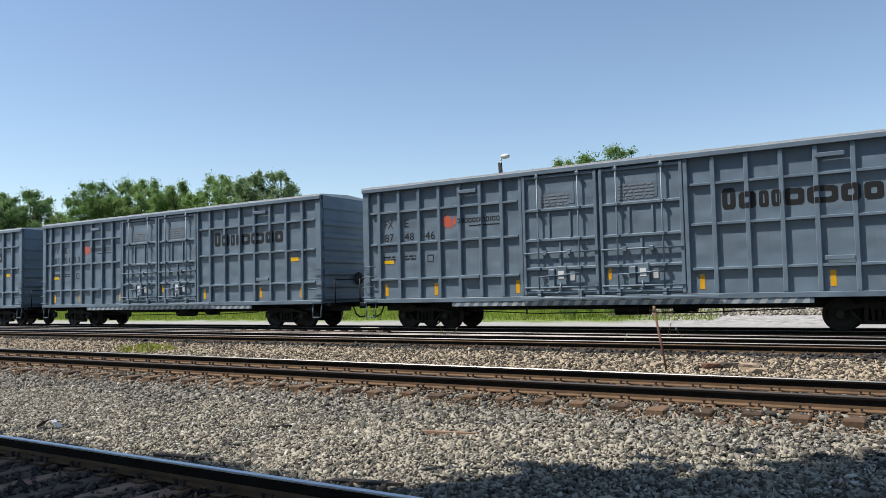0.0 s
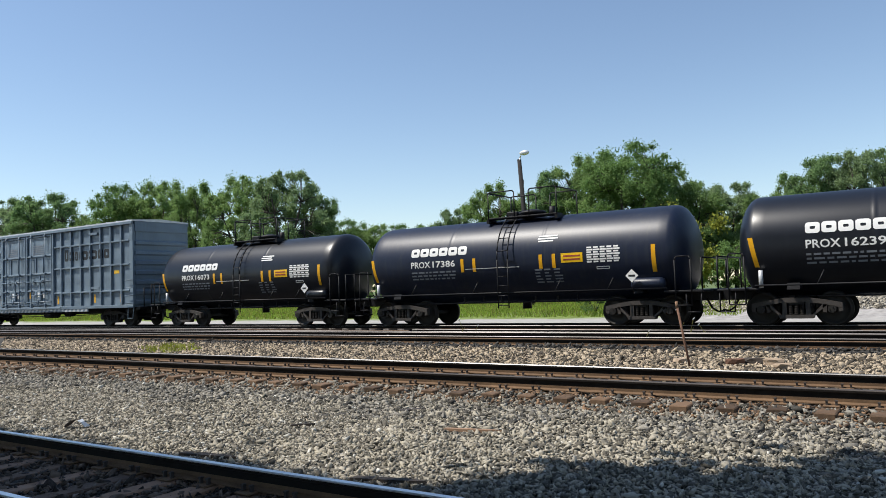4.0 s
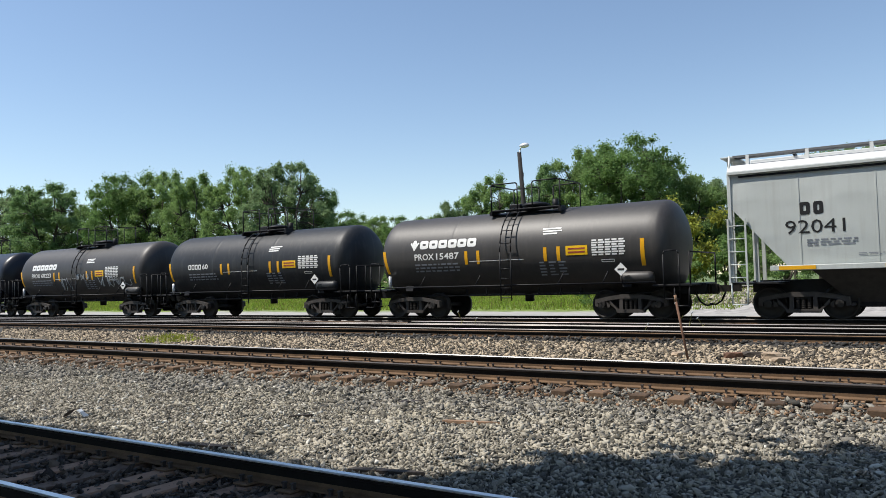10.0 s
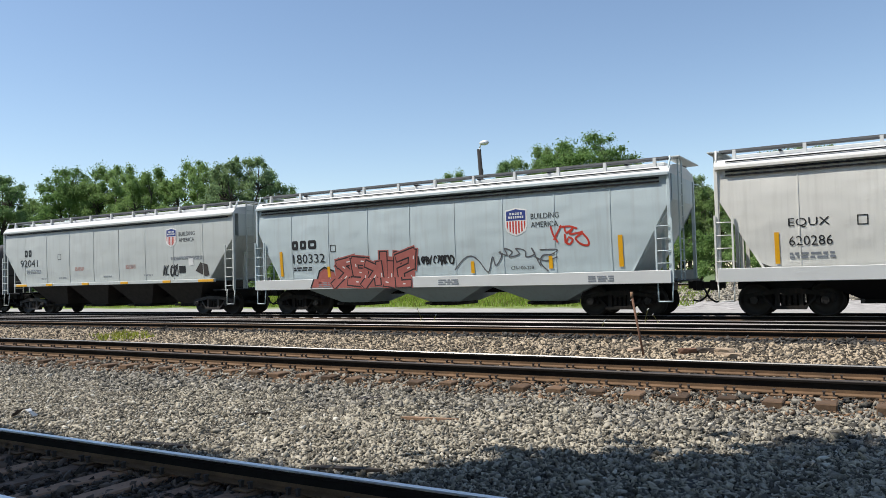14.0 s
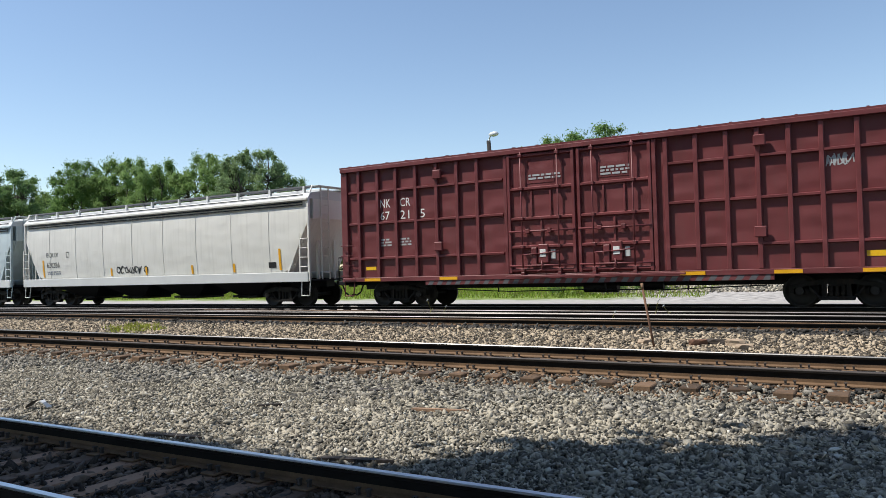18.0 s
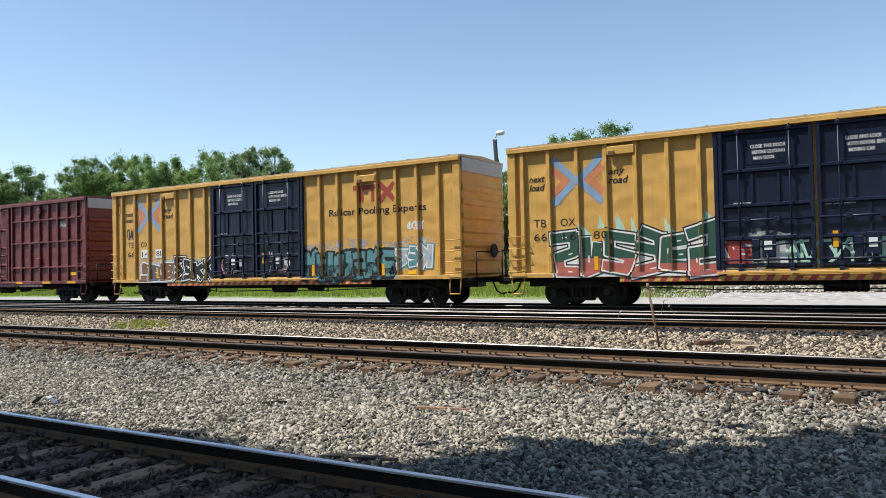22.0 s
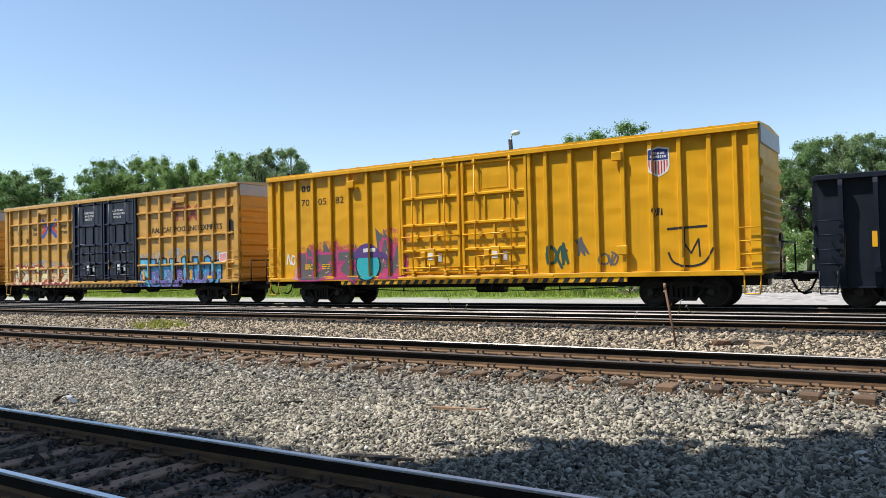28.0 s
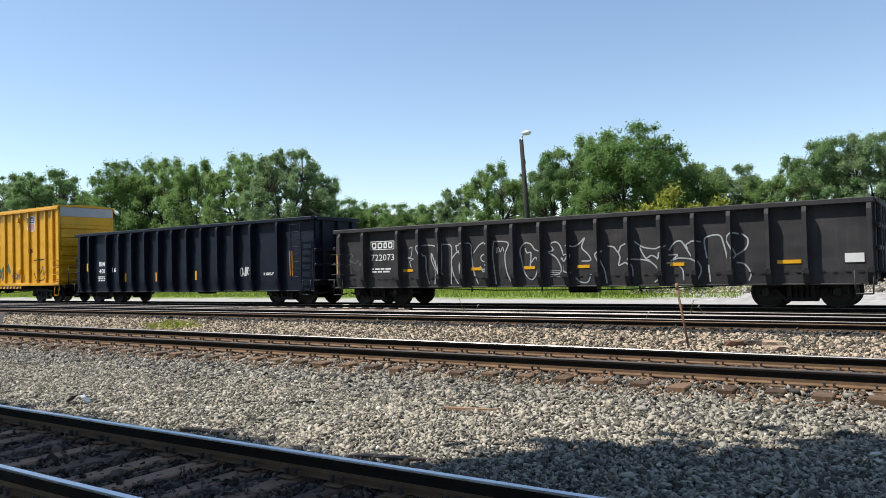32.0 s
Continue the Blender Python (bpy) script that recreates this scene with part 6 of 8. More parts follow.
def pool_mark(car, surf, x, z, w, h, m):
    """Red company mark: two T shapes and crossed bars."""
    polys = [rect(x, x + 0.42 * w, z + 0.72 * h, z + h), rect(x + 0.14 * w, x + 0.25 * w, z, z + 0.72 * h), rect(x + 0.42 * w, x + 0.58 * w, z + 0.72 * h, z + h), rect(x + 0.44 * w, x + 0.55 * w, z, z + 0.72 * h)]
    polys += [bar((x + 0.66 * w, z + 0.06 * h), (x + 0.97 * w, z + 0.94 * h), 0.11 * w), bar((x + 0.66 * w, z + 0.94 * h), (x + 0.97 * w, z + 0.06 * h), 0.11 * w)]
    for i, q in enumerate(polys):
        flat_decal("mark_bar", [q], surf, m, car, "red bar of the company mark", lift=0.005 + 0.0004 * i)


RIBS_TAN = [-8.76, -7.85, -6.90, -5.98, -5.05, -4.10, -3.20, 3.20, 4.08, 4.98, 5.88, 6.75, 7.65, 8.55]
for left, right, number, lab, worn in ((19.83, 38.72, ("66", "14", "88"), "faded yellow-tan boxcar with dark doors and teal spray paint", True), (40.53, 59.09, ("66", "16", "80"), "faded yellow-tan boxcar with navy doors and green graffiti", True), (60.87, 79.42, ("63", "21", "33"), "tan-yellow ribbed boxcar with navy doors and blue graffiti", False)):
    car, surf, yw, yr, zb = boxcar(lab, left, right, "tan_paint" if worn else "tan_paint_new", "navy_paint", bands=not worn, ribs=RIBS_TAN, doors=(-2.67, 2.24), roof="tan_roof")
    hazard(car, surf, -5.5, 5.5, 0.785, 0.94, "black_mark" if not worn else "spray_red")
    ex = -7.66 if worn else -5.68
    ew = 1.5 if worn else 1.25
    chevrons(car, surf, ex, 3.3 if worn else 3.45, ew, 1.3 if worn else 0.85, "faded_blue" if worn else "logo_blue", "logo_salmon" if worn else "red_mark")
    lettering(car, surf, "next", -8.55 if worn else -6.58, 3.98 if worn else 3.80, 0.19, "black_mark", 0.55, italic=True, bold=True)
    lettering(car, surf, "load", -8.55 if worn else -6.58, 3.70 if worn else 3.55, 0.22, "black_mark", 0.55, italic=True, bold=True)
    lettering(car, surf, "any", -5.9 if worn else -3.98, 3.98 if worn else 3.80, 0.20, "black_mark", 0.52, italic=True, bold=True)
    lettering(car, surf, "road", -5.9 if worn else -3.98, 3.76 if worn else 3.55, 0.22, "black_mark", 0.62, italic=True, bold=True)
    nz, nx = (2.10, -8.42) if worn else (3.18, -8.98)
    lettering(car, surf, "TB", nx, nz + 0.44, 0.25, "black_mark", 0.44)
    lettering(car, surf, "OX", nx + 0.92, nz + 0.44, 0.25, "black_mark", 0.5)
    for k, s in enumerate(number):
        if worn and k and (left < 30 or k == 2):
            flat_decal("number_patch", [rect(nx - 0.06 + k * 1.0, nx + 0.52 + k * 1.0, nz - 0.06, nz + 0.32)], surf, "white_mark" if left < 30 else "tan_paint_new", car, lift=0.0145)
        lettering(car, surf, s, nx + k * 1.0 if worn else nx + k * 0.84, nz, 0.25, "black_mark", 0.46, lift=0.0165)
    pool_mark(car, surf, 4.80 if worn else 4.88, 3.80 if worn else 3.72, 1.9 if worn else 1.75, 0.62, "logo_red")
    s = "Railcar Pooling Experts" if worn else "RAILCAR POOLING EXPERTS"
    lettering(car, surf, s, 3.62 if worn else 3.45, 3.27 if worn else 3.24, 0.34 if worn else 0.24, "black_mark", 4.4 if worn else 4.75, bold=True)
    for a, wd in ((-1.82, ["CLOSE THIS DOOR", "BEFORE CLOSING", "MAIN DOOR"]), (0.5, ["CLOSE AND LOCK", "BOTH DOORS BEFORE", "MOVING CAR"])):
        for k, line in enumerate(wd):
            lettering(car, surf, line, a + 0.04 * k, 4.42 - k * 0.16, 0.10, "white_mark", 0.060 * len(line), bold=True)
    small_print(car, surf, -2.3, 2.9, 0.5, 2, "end_white", 0.05, 61)
    small_print(car, surf, 0.0, 2.85, 0.7, 2, "end_white", 0.05, 62)
    for x, z in ((-5.9, 4.62), (5.05, 4.52)):
        part("vent_cover", chamfered(x, x + 0.85, -yr - 0.03, -yr + 0.02, z, z + 0.26, 0.02), "tan_paint" if worn else "tan_paint_new", car)
        part("vent_latch", chamfered(x + 0.05, x + 0.24, -yr - 0.06, -yr - 0.031, z - 0.02, z + 0.12, 0.01), "rusty_steel", car)
    reflectors(car, [(-7.83, 1.38), (-6.35, 1.15), (2.80, 1.12), (6.12, 1.1)], w=0.13, y=-yw - 0.016)
    reflectors(car, [(8.43, 1.25)], w=0.13, y=-yw - 0.016, hgt=0.75)
    reflectors(car, [(0.21, 1.65)], w=0.13, y=-yw - 0.06)
    part("yellow_plate", B(7.2, 7.75, -yw - 0.02, -yw - 0.012, 1.12, 1.24), "sign_yellow", car)
    if left < 30:
        piece(car, surf, -7.5, -5.3, 1.0, 1.85, 3, ["spray_brown", "spray_gray"], "spray_white", 71, edge="spray_silver", cuts="spray_white", haze="haze_white")
        piece(car, surf, -5.2, -2.8, 1.02, 2.0, 4, ["spray_black"], "spray_white", 72, edge="spray_black", cuts="spray_rose", gap=0.09)
        flat_decal("spray_ground", [[(-7.4, 1.0), (-2.9, 1.0), (-2.9, 1.7), (-4, 2.0), (-6, 1.9), (-7.3, 1.7)]], surf, "spray_silver", car, lift=0.004)
        piece(car, surf, 2.45, 6.6, 0.96, 2.15, 7, ["spray_teal"], "spray_black", 73, edge="spray_black", gap=0.045, bumpy=True, cuts="spray_sky", haze="haze_sky", fade="fade_dark")
        scrawl(car, surf, -2.2, -1.3, 1.25, 2.0, 2, "spray_rose", 78, 0.07)
        scrawl(car, surf, -2.1, -1.2, 1.3, 2.1, 2, "spray_white", 79, 0.05, lift=0.009)
        scrawl(car, surf, 0.4, 1.5, 1.25, 2.1, 2, "spray_rose", 178, 0.07)
        scrawl(car, surf, 0.5, 1.6, 1.3, 2.1, 3, "spray_white", 179, 0.05, lift=0.009)
        for x in (-3.4, 3.0, 5.6):
            flat_decal("rust_bloom", [[(x, 0.96), (x + 1.1, 0.96), (x + 1.0, 1.3), (x + 0.2, 1.35)]], surf, "haze_rust", car, lift=0.003)
        piece(car, surf, 6.8, 8.2, 1.35, 2.15, 3, ["spray_silver", "spray_teal"], "spray_white", 74, edge="spray_teal", cuts="spray_sky", haze="haze_white")
        scrawl(car, surf, -9.1, -8.8, 4.0, 4.7, 1, "spray_black", 75, 0.035)
        scrawl(car, surf, -8.5, -8.0, 2.9, 3.4, 2, "spray_black", 76, 0.04)
        scrawl(car, surf, 7.2, 8.0, 2.7, 3.0, 4, "spray_white", 77, 0.05)
    elif left < 50:
        piece(car, surf, -7.7, -2.7, 0.95, 2.5, 6, ["spray_green"], "spray_white", 81, lower="spray_brick", spikes="spray_mint", split=0.36, slant=0.7)
        piece(car, surf, -2.5, -1.0, 1.15, 1.9, 2, ["spray_red", "spray_white"], "spray_white", 82, edge=None, haze="haze_white")
        scrawl(car, surf, -0.9, 1.9, 1.2, 1.9, 5, "spray_mint", 84, 0.07)
        piece(car, surf, 2.42, 8.2, 0.8, 2.75, 6, ["spray_green"], "spray_white", 86, lower="spray_brick", spikes="spray_mint", split=0.36, slant=0.8)
        flat_decal("spray_burst", [[(8.0, 1.0), (8.5, 1.0), (8.45, 1.7), (7.75, 2.5)]], surf, "spray_mint", car, lift=0.005)
        for x, z, hh in ((6.15, 1.7, 0.62), (7.15, 1.95, 0.45)):
            pl = part("capacity_plate", B(x, x + 0.55, -yw - 0.024, -yw - 0.018, z, z + hh), "tan_paint_new", car, "tan panel with capacity figures")
            small_print(car, [(x, x + 0.55, z, z + hh, -yw - 0.024)], x + 0.05, z + hh - 0.1, 0.45, 5 if hh > 0.5 else 3, "black_mark", 0.04, int(x * 10))
        part("code_plate", B(4.75, 5.3, -yr - 0.024, -yr - 0.016, 0.86, 0.98), "tan_paint_new", car)
    else:
        piece(car, surf, -8.3, -3.2, 0.95, 1.9, 8, ["spray_cream", "spray_cream", "spray_sand"], "spray_red", 91, haze="haze_sky", edge="spray_red", bumpy=True, gap=0.05, cuts="spray_white", slant=0.15, fade="fade_cream")
        piece(car, surf, 2.65, 8.0, 0.78, 2.15, 7, ["spray_sky", "spray_azure", "spray_sky", "spray_violet"], "spray_black", 192, haze="haze_sky", edge="spray_black", bumpy=True, gap=0.04, cuts="spray_white", slant=0.15, fade="fade_violet")
        scrawl(car, surf, 8.62, 8.95, 2.9, 3.6, 3, "spray_black", 93, 0.06)
        scrawl(car, surf, -3.4, -2.9, 1.9, 2.7, 3, "spray_black", 95, 0.06)
        piece(car, surf, 8.05, 8.5, 1.85, 2.2, 1, ["spray_rose"], "spray_white", 94, edge=None, cuts=None)

RIBS_YELLOW = [-8.78, -7.9, -7.0, -6.1, -5.2, -4.3, -3.4, 3.0, 3.85, 4.7, 5.55, 6.4, 7.25, 8.1, 8.8]
car, surf, yw, yr, zb = boxcar("bright yellow high-cube boxcar with purple graffiti", 81.17, 100.04, "yellow_paint", bands=False, ribs=RIBS_YELLOW, doors=(-2.75, 2.35), roof="yellow_paint")
hazard(car, surf, -5.5, 5.5, 0.785, 0.94, "black_mark")
block_row(car, -7.62, 4.46, 0.24, [0.2, 0.18], 0.07, 0.07, "black_mark", surf)
for k, s in enumerate(("70", "05", "82")):
    lettering(car, surf, s, -7.64 + k * 0.88, 3.9, 0.26, "black_mark", 0.42)
shield(car, surf, 6.63, 3.92, 0.6, 0.78)
flat_decal("spray_haze", [[(-7.9, 0.98), (-2.55, 0.98), (-2.7, 2.2), (-3.0, 2.75), (-3.3, 2.2), (-5.0, 1.9), (-5.9, 2.55), (-6.2, 2.0), (-7.1, 2.35), (-7.6, 1.9)]], surf, "haze_rose", car, "thin rose mist of spray paint", lift=0.003)
piece(car, surf, -7.7, -4.95, 0.98, 2.15, 3, ["spray_gray"], "spray_magenta", 301, haze="haze_rose", edge="spray_magenta", cuts="spray_rose", spikes="spray_gray", slant=0.3)
piece(car, surf, -3.75, -2.7, 0.98, 2.5, 2, ["spray_gray"], "spray_magenta", 303, haze="haze_rose", edge="spray_magenta", cuts="spray_rose", spikes="spray_gray")
flat_decal("spray_round_form", [disc((-4.35, 1.50), 0.60, 18)], surf, "spray_black", car, lift=0.017)
flat_decal("spray_round_form", [disc((-4.35, 1.50), 0.54, 18)], surf, "spray_cyan", car, "round turquoise spray form", lift=0.019)
flat_decal("spray_cap", [clip_poly(disc((-4.38, 1.66), 0.66, 18), 1, 1.78, 3), [(-4.0, 1.8), (-3.45, 1.72), (-3.2, 1.62), (-3.3, 1.84), (-3.75, 1.98)]], surf, "spray_purple", car, lift=0.021)
flat_decal("spray_band", [[(-4.55, 1.98), (-3.98, 2.0), (-3.98, 2.14), (-4.55, 2.12)]], surf, "spray_white", car, lift=0.023)
flat_decal("spray_haze", [[(-8.1, 1.0), (-7.6, 1.0), (-7.7, 1.6), (-8.05, 1.4)]], surf, "spray_rose", car, lift=0.005)
scrawl(car, surf, -8.5, -8.0, 1.55, 2.05, 2, "spray_white", 104, 0.06)
scrawl(car, surf, 2.95, 3.7, 1.25, 2.0, 2, "spray_green", 105, 0.09)
scrawl(car, surf, 3.9, 4.4, 1.6, 2.2, 1, "spray_gray", 106, 0.06)
scrawl(car, surf, 4.7, 5.3, 1.25, 1.7, 2, "spray_gray", 107, 0.05)
hook = smooth_line([(6.85, 1.62), (7.0, 1.34), (7.4, 1.22), (7.85, 1.32), (8.15, 1.72)])
flat_decal("scrawled_tag", [bar((6.85, 2.32), (7.95, 2.36), 0.07), bar((7.32, 2.3), (7.30, 1.5), 0.05), bar((7.30, 1.9), (7.5, 1.6), 0.05), bar((7.5, 1.6), (7.72, 2.0), 0.05), bar((7.72, 2.0), (7.75, 1.5), 0.05)] + [q for q in (bar(a, b, 0.06) for a, b in zip(hook, hook[1:])) if q], surf, "spray_black", car)
scrawl(car, surf, 6.4, 6.75, 2.7, 2.95, 3, "spray_black", 109, 0.03)
for x, z in ((-5.0, 4.42), (5.4, 4.45), (5.5, 1.6)):
    part("vent_box", chamfered(x - 0.16, x + 0.16, -yr - 0.08, -yr + 0.02, z, z + 0.28, 0.02), "yellow_paint", car)
reflectors(car, [(-6.2, 1.02), (-5.0, 1.02)], w=0.5, hgt=0.1, y=-yr - 0.016)
small_print(car, surf, -7.5, 1.55, 0.5, 3, "sign_yellow", 0.045, 171, lift=0.02)
small_print(car, surf, -6.6, 1.55, 0.5, 3, "sign_yellow", 0.045, 172, lift=0.02)

G_RIBS = [109.74 + x for x in (-7.75, -6.95, -5.45, -4.43, -3.41, -2.38, -1.34, -0.33, 0.71, 1.74, 2.79, 3.84, 4.90, 6.48)]
car, surf, h, mid = gondola("tall black open gondola with white numbers", 101.37, 118.11, "gondola_black", G_RIBS, 3.56, sill=0.60, half=9.0)
lettering(car, surf, "BIMX", -6.36, 1.86, 0.23, "white_mark", 0.82, bold=True)
lettering(car, surf, "4001", -6.36, 1.50, 0.23, "white_mark", 0.76, bold=True)
lettering(car, surf, "16", -5.24, 1.54, 0.23, "white_mark", 0.34, bold=True)
small_print(car, surf, -6.42, 1.3, 0.85, 3, "white_mark", 0.055, 111)
scrawl(car, surf, 4.05, 4.9, 1.2, 1.62, 4, "spray_white", 112, 0.045)
reflectors(car, [(-4.13, 1.05), (-1.72, 1.05), (1.14, 1.08), (3.70, 1.1)], y=-1.402, w=0.12)
reflectors(car, [(7.1, 1.2)], y=-1.402, w=0.15, hgt=1.0)
reflectors(car, [(6.37, 1.8)], y=-1.402, w=0.2, hgt=0.4)
reflectors(car, [(-7.0, 1.62)], y=-1.625, w=0.12, hgt=0.4)
reflectors(car, [(-7.75, 1.2)], y=-1.402, w=0.12, hgt=0.8)
small_print(car, surf, 5.5, 1.3, 0.6, 2, "white_mark", 0.04, 113)
ladder(car, "side_ladder", h - 1.05, h - 0.5, [1.15 + 0.3 * k for k in range(8)], -1.63, "gondola_black", rail_z=(1.0, 3.3))
ladder(car, "grab_irons", -h + 0.08, -h + 0.6, [1.2 + 0.38 * k for k in range(4)], -1.68, "gondola_black")

H_RIBS = [119.6, 120.76, 122.39, 123.31, 124.16, 125.15, 126.17, 127.15, 128.14, 129.07, 130.1, 131.08, 132.08, 133.07, 134.07, 135.08, 136.02, 137.54]
car, surf, h, mid = gondola("long dusty black gondola with chalk-white line graffiti", 119.22, 137.66, "gondola_dusty", H_RIBS, 2.92, sill=0.70, half=9.78)
flat_decal("mark_border", ring(-7.44, -6.32, 2.09, 2.41, 0.025), surf, "white_mark", car)
block_row(car, -7.38, 2.14, 0.22, [0.22, 0.22, 0.16, 0.2], 0.06, 0.05, "white_mark", surf)
lettering(car, surf, "722073", -7.40, 1.68, 0.24, "white_mark", 1.08)
small_print(car, surf, -7.38, 1.34, 0.9, 2, "white_mark", 0.06, 121)
LINES = [
    [[(-5.02, 1.80), (-5.16, 2.15), (-4.52, 2.14), (-4.38, 1.82), (-4.29, 1.33), (-4.19, 1.13)], [(-5.02, 1.82), (-4.89, 1.74), (-4.88, 1.27), (-4.77, 0.80)], [(-4.53, 0.79), (-4.48, 1.26), (-4.64, 1.64), (-4.61, 1.83), (-4.26, 0.79)]],
    [[(-4.22, 2.19), (-3.83, 2.14), (-3.78, 1.80), (-3.83, 0.79)], [(-4.22, 2.19), (-4.20, 1.63), (-4.25, 1.16)], [(-3.60, 2.13), (-3.55, 1.91), (-3.35, 1.83), (-3.43, 1.98), (-3.76, 1.69), (-3.79, 1.43), (-3.70, 1.06), (-3.54, 0.79)]],
    [[(-3.61, 2.11), (-3.04, 2.18), (-2.96, 1.78), (-2.89, 1.23), (-2.73, 0.78)], [(-3.40, 1.63), (-3.48, 1.43), (-3.45, 1.15), (-3.37, 1.11), (-3.32, 1.42), (-3.40, 1.63)], [(-2.87, 1.85), (-2.67, 2.09), (-2.46, 2.19), (-2.28, 2.13)]],
    [[(-2.41, 1.80), (-2.57, 1.73), (-2.57, 1.59), (-2.42, 1.51)], [(-2.31, 1.42), (-2.50, 1.26), (-2.62, 1.37), (-2.50, 1.19), (-2.35, 1.33)], [(-2.09, 2.21), (-1.53, 2.14), (-1.65, 1.74), (-1.60, 1.21), (-1.46, 0.86)], [(-2.09, 2.21), (-2.12, 1.75), (-2.06, 1.22), (-2.02, 0.77)]],
    [[(-1.07, 1.69), (-1.06, 1.93), (-0.88, 2.11), (-0.66, 2.05), (-0.53, 1.88), (-0.30, 1.83)], [(-1.07, 1.81), (-1.00, 1.46), (-0.91, 1.11), (-0.70, 0.90), (-0.52, 1.02), (-0.42, 1.36), (-0.50, 1.62), (-0.68, 1.45)], [(-0.88, 1.92), (-0.82, 1.78), (-0.67, 1.76), (-0.73, 1.23)]],
    [[(-0.03, 1.79), (0.13, 1.85), (0.03, 2.03), (0.21, 2.10), (0.37, 1.98), (0.50, 1.64)], [(-0.03, 1.76), (0.24, 1.58), (0.40, 1.26), (0.34, 1.09), (0.17, 1.04)], [(0.50, 1.64), (0.70, 1.68), (0.59, 1.47), (0.41, 1.58), (0.55, 1.37), (0.57, 1.17), (0.71, 1.10)]],
    [[(0.66, 1.97), (0.84, 1.93), (1.04, 2.02), (1.21, 2.18), (1.12, 1.89), (1.32, 1.68), (1.41, 1.48), (1.12, 1.46)], [(0.89, 0.93), (1.05, 0.80), (1.29, 0.80), (1.40, 1.03)], [(1.77, 1.76), (1.64, 1.64), (1.73, 1.44), (1.86, 1.15), (1.92, 0.76)]],
    [[(1.99, 1.90), (2.18, 1.86), (2.31, 1.71), (2.42, 1.90), (2.62, 1.94)], [(2.31, 1.71), (2.37, 1.54), (2.33, 1.30), (2.56, 1.39), (2.74, 1.26), (2.76, 0.97)], [(2.85, 2.00), (3.10, 1.83), (3.49, 1.77), (3.78, 1.85)], [(2.99, 1.82), (3.16, 1.51), (3.30, 1.42)]],
    [[(2.68, 1.48), (3.16, 1.44), (3.41, 1.31), (3.55, 1.12), (3.55, 0.89), (3.43, 0.78)], [(3.22, 1.50), (3.37, 1.57), (3.59, 1.46), (3.64, 1.64)], [(3.89, 1.72), (4.06, 1.93), (4.24, 1.96), (4.39, 1.74), (4.57, 1.43)], [(4.57, 1.43), (4.16, 1.47), (3.93, 1.39), (4.13, 1.56), (3.88, 1.57)]],
    [[(3.82, 1.33), (4.04, 1.32), (4.26, 1.13), (4.28, 0.83)], [(4.79, 1.93), (4.59, 1.94), (4.39, 1.86), (4.42, 1.74)], [(4.57, 1.44), (4.73, 1.32), (4.80, 1.09), (4.69, 0.83)], [(4.97, 1.46), (4.91, 1.91), (4.99, 2.06), (5.33, 2.09), (5.45, 1.82), (5.56, 1.30)]],
    [[(5.01, 1.24), (5.04, 0.78)], [(5.85, 2.11), (5.68, 2.13), (5.57, 1.96), (5.70, 1.66), (5.76, 1.51), (5.69, 1.43)], [(5.95, 2.1), (6.1, 1.95), (6.05, 1.7), (5.8, 1.52)], [(5.8, 1.3), (6.0, 1.25), (6.15, 1.0), (6.1, 0.8)]],
]
for group in LINES:
    sprayed(car, surf, group, "spray_silver", 0.042)
sprayed(car, surf, [[(-1.98, 1.98), (-1.9, 1.86), (-1.98, 1.82), (-1.9, 2.0), (-1.82, 1.84), (-1.74, 2.0), (-1.68, 1.84)]], "spray_silver", 0.025)
sprayed(car, surf, [[(-8.6, 1.9), (-8.4, 1.98), (-8.3, 1.85)], [(-8.7, 1.5), (-8.4, 1.6), (-8.5, 1.75), (-8.2, 1.6), (-8.05, 1.72), (-7.95, 1.5), (-7.9, 1.75)]], "spray_gray", 0.03)
sprayed(car, surf, [[(-5.62, 2.1), (-5.5, 2.12), (-5.55, 1.8), (-5.68, 1.75), (-5.44, 1.7), (-5.6, 1.62), (-5.55, 1.4)]], "spray_silver", 0.03)
for k in range(4):
    flat_decal("white_stencil", [rect(0.0, 0.35, 0.98 + 0.06 * k, 1.0 + 0.06 * k)], surf, "spray_silver", car)
for x in (-5.9, -3.0, -0.95, 0.95, 3.9):
    part("reflector", B(x, x + 0.42, -1.412, -1.4025, 1.24, 1.34), "reflector_yellow", car, "orange reflective strip")
part("reflector", B(6.85, 7.45, -1.412, -1.4025, 1.24, 1.34), "reflector_yellow", car)
part("white_plate", B(8.5, 8.95, -1.417, -1.4025, 1.24, 1.48), "white_mark", car)
part("reflector", B(-9.12, -9.0, -1.417, -1.4025, 1.2, 1.95), "reflector_yellow", car)
bm = bmesh.new()
for k in range(60):
    box(bm, -8.9 + k * 0.3, -8.78 + k * 0.3, -1.404, -1.388, 0.985 - 0.012 * (k % 2), 1.0 + 0.018 * (k % 3))
tagged(part("weld_bead", bm, "black_mark", car), kind="stuff")
ladder(car, "grab_irons", -h + 0.08, -h + 0.6, [1.2 + 0.38 * k for k in range(3)], -1.68, "gondola_dusty")

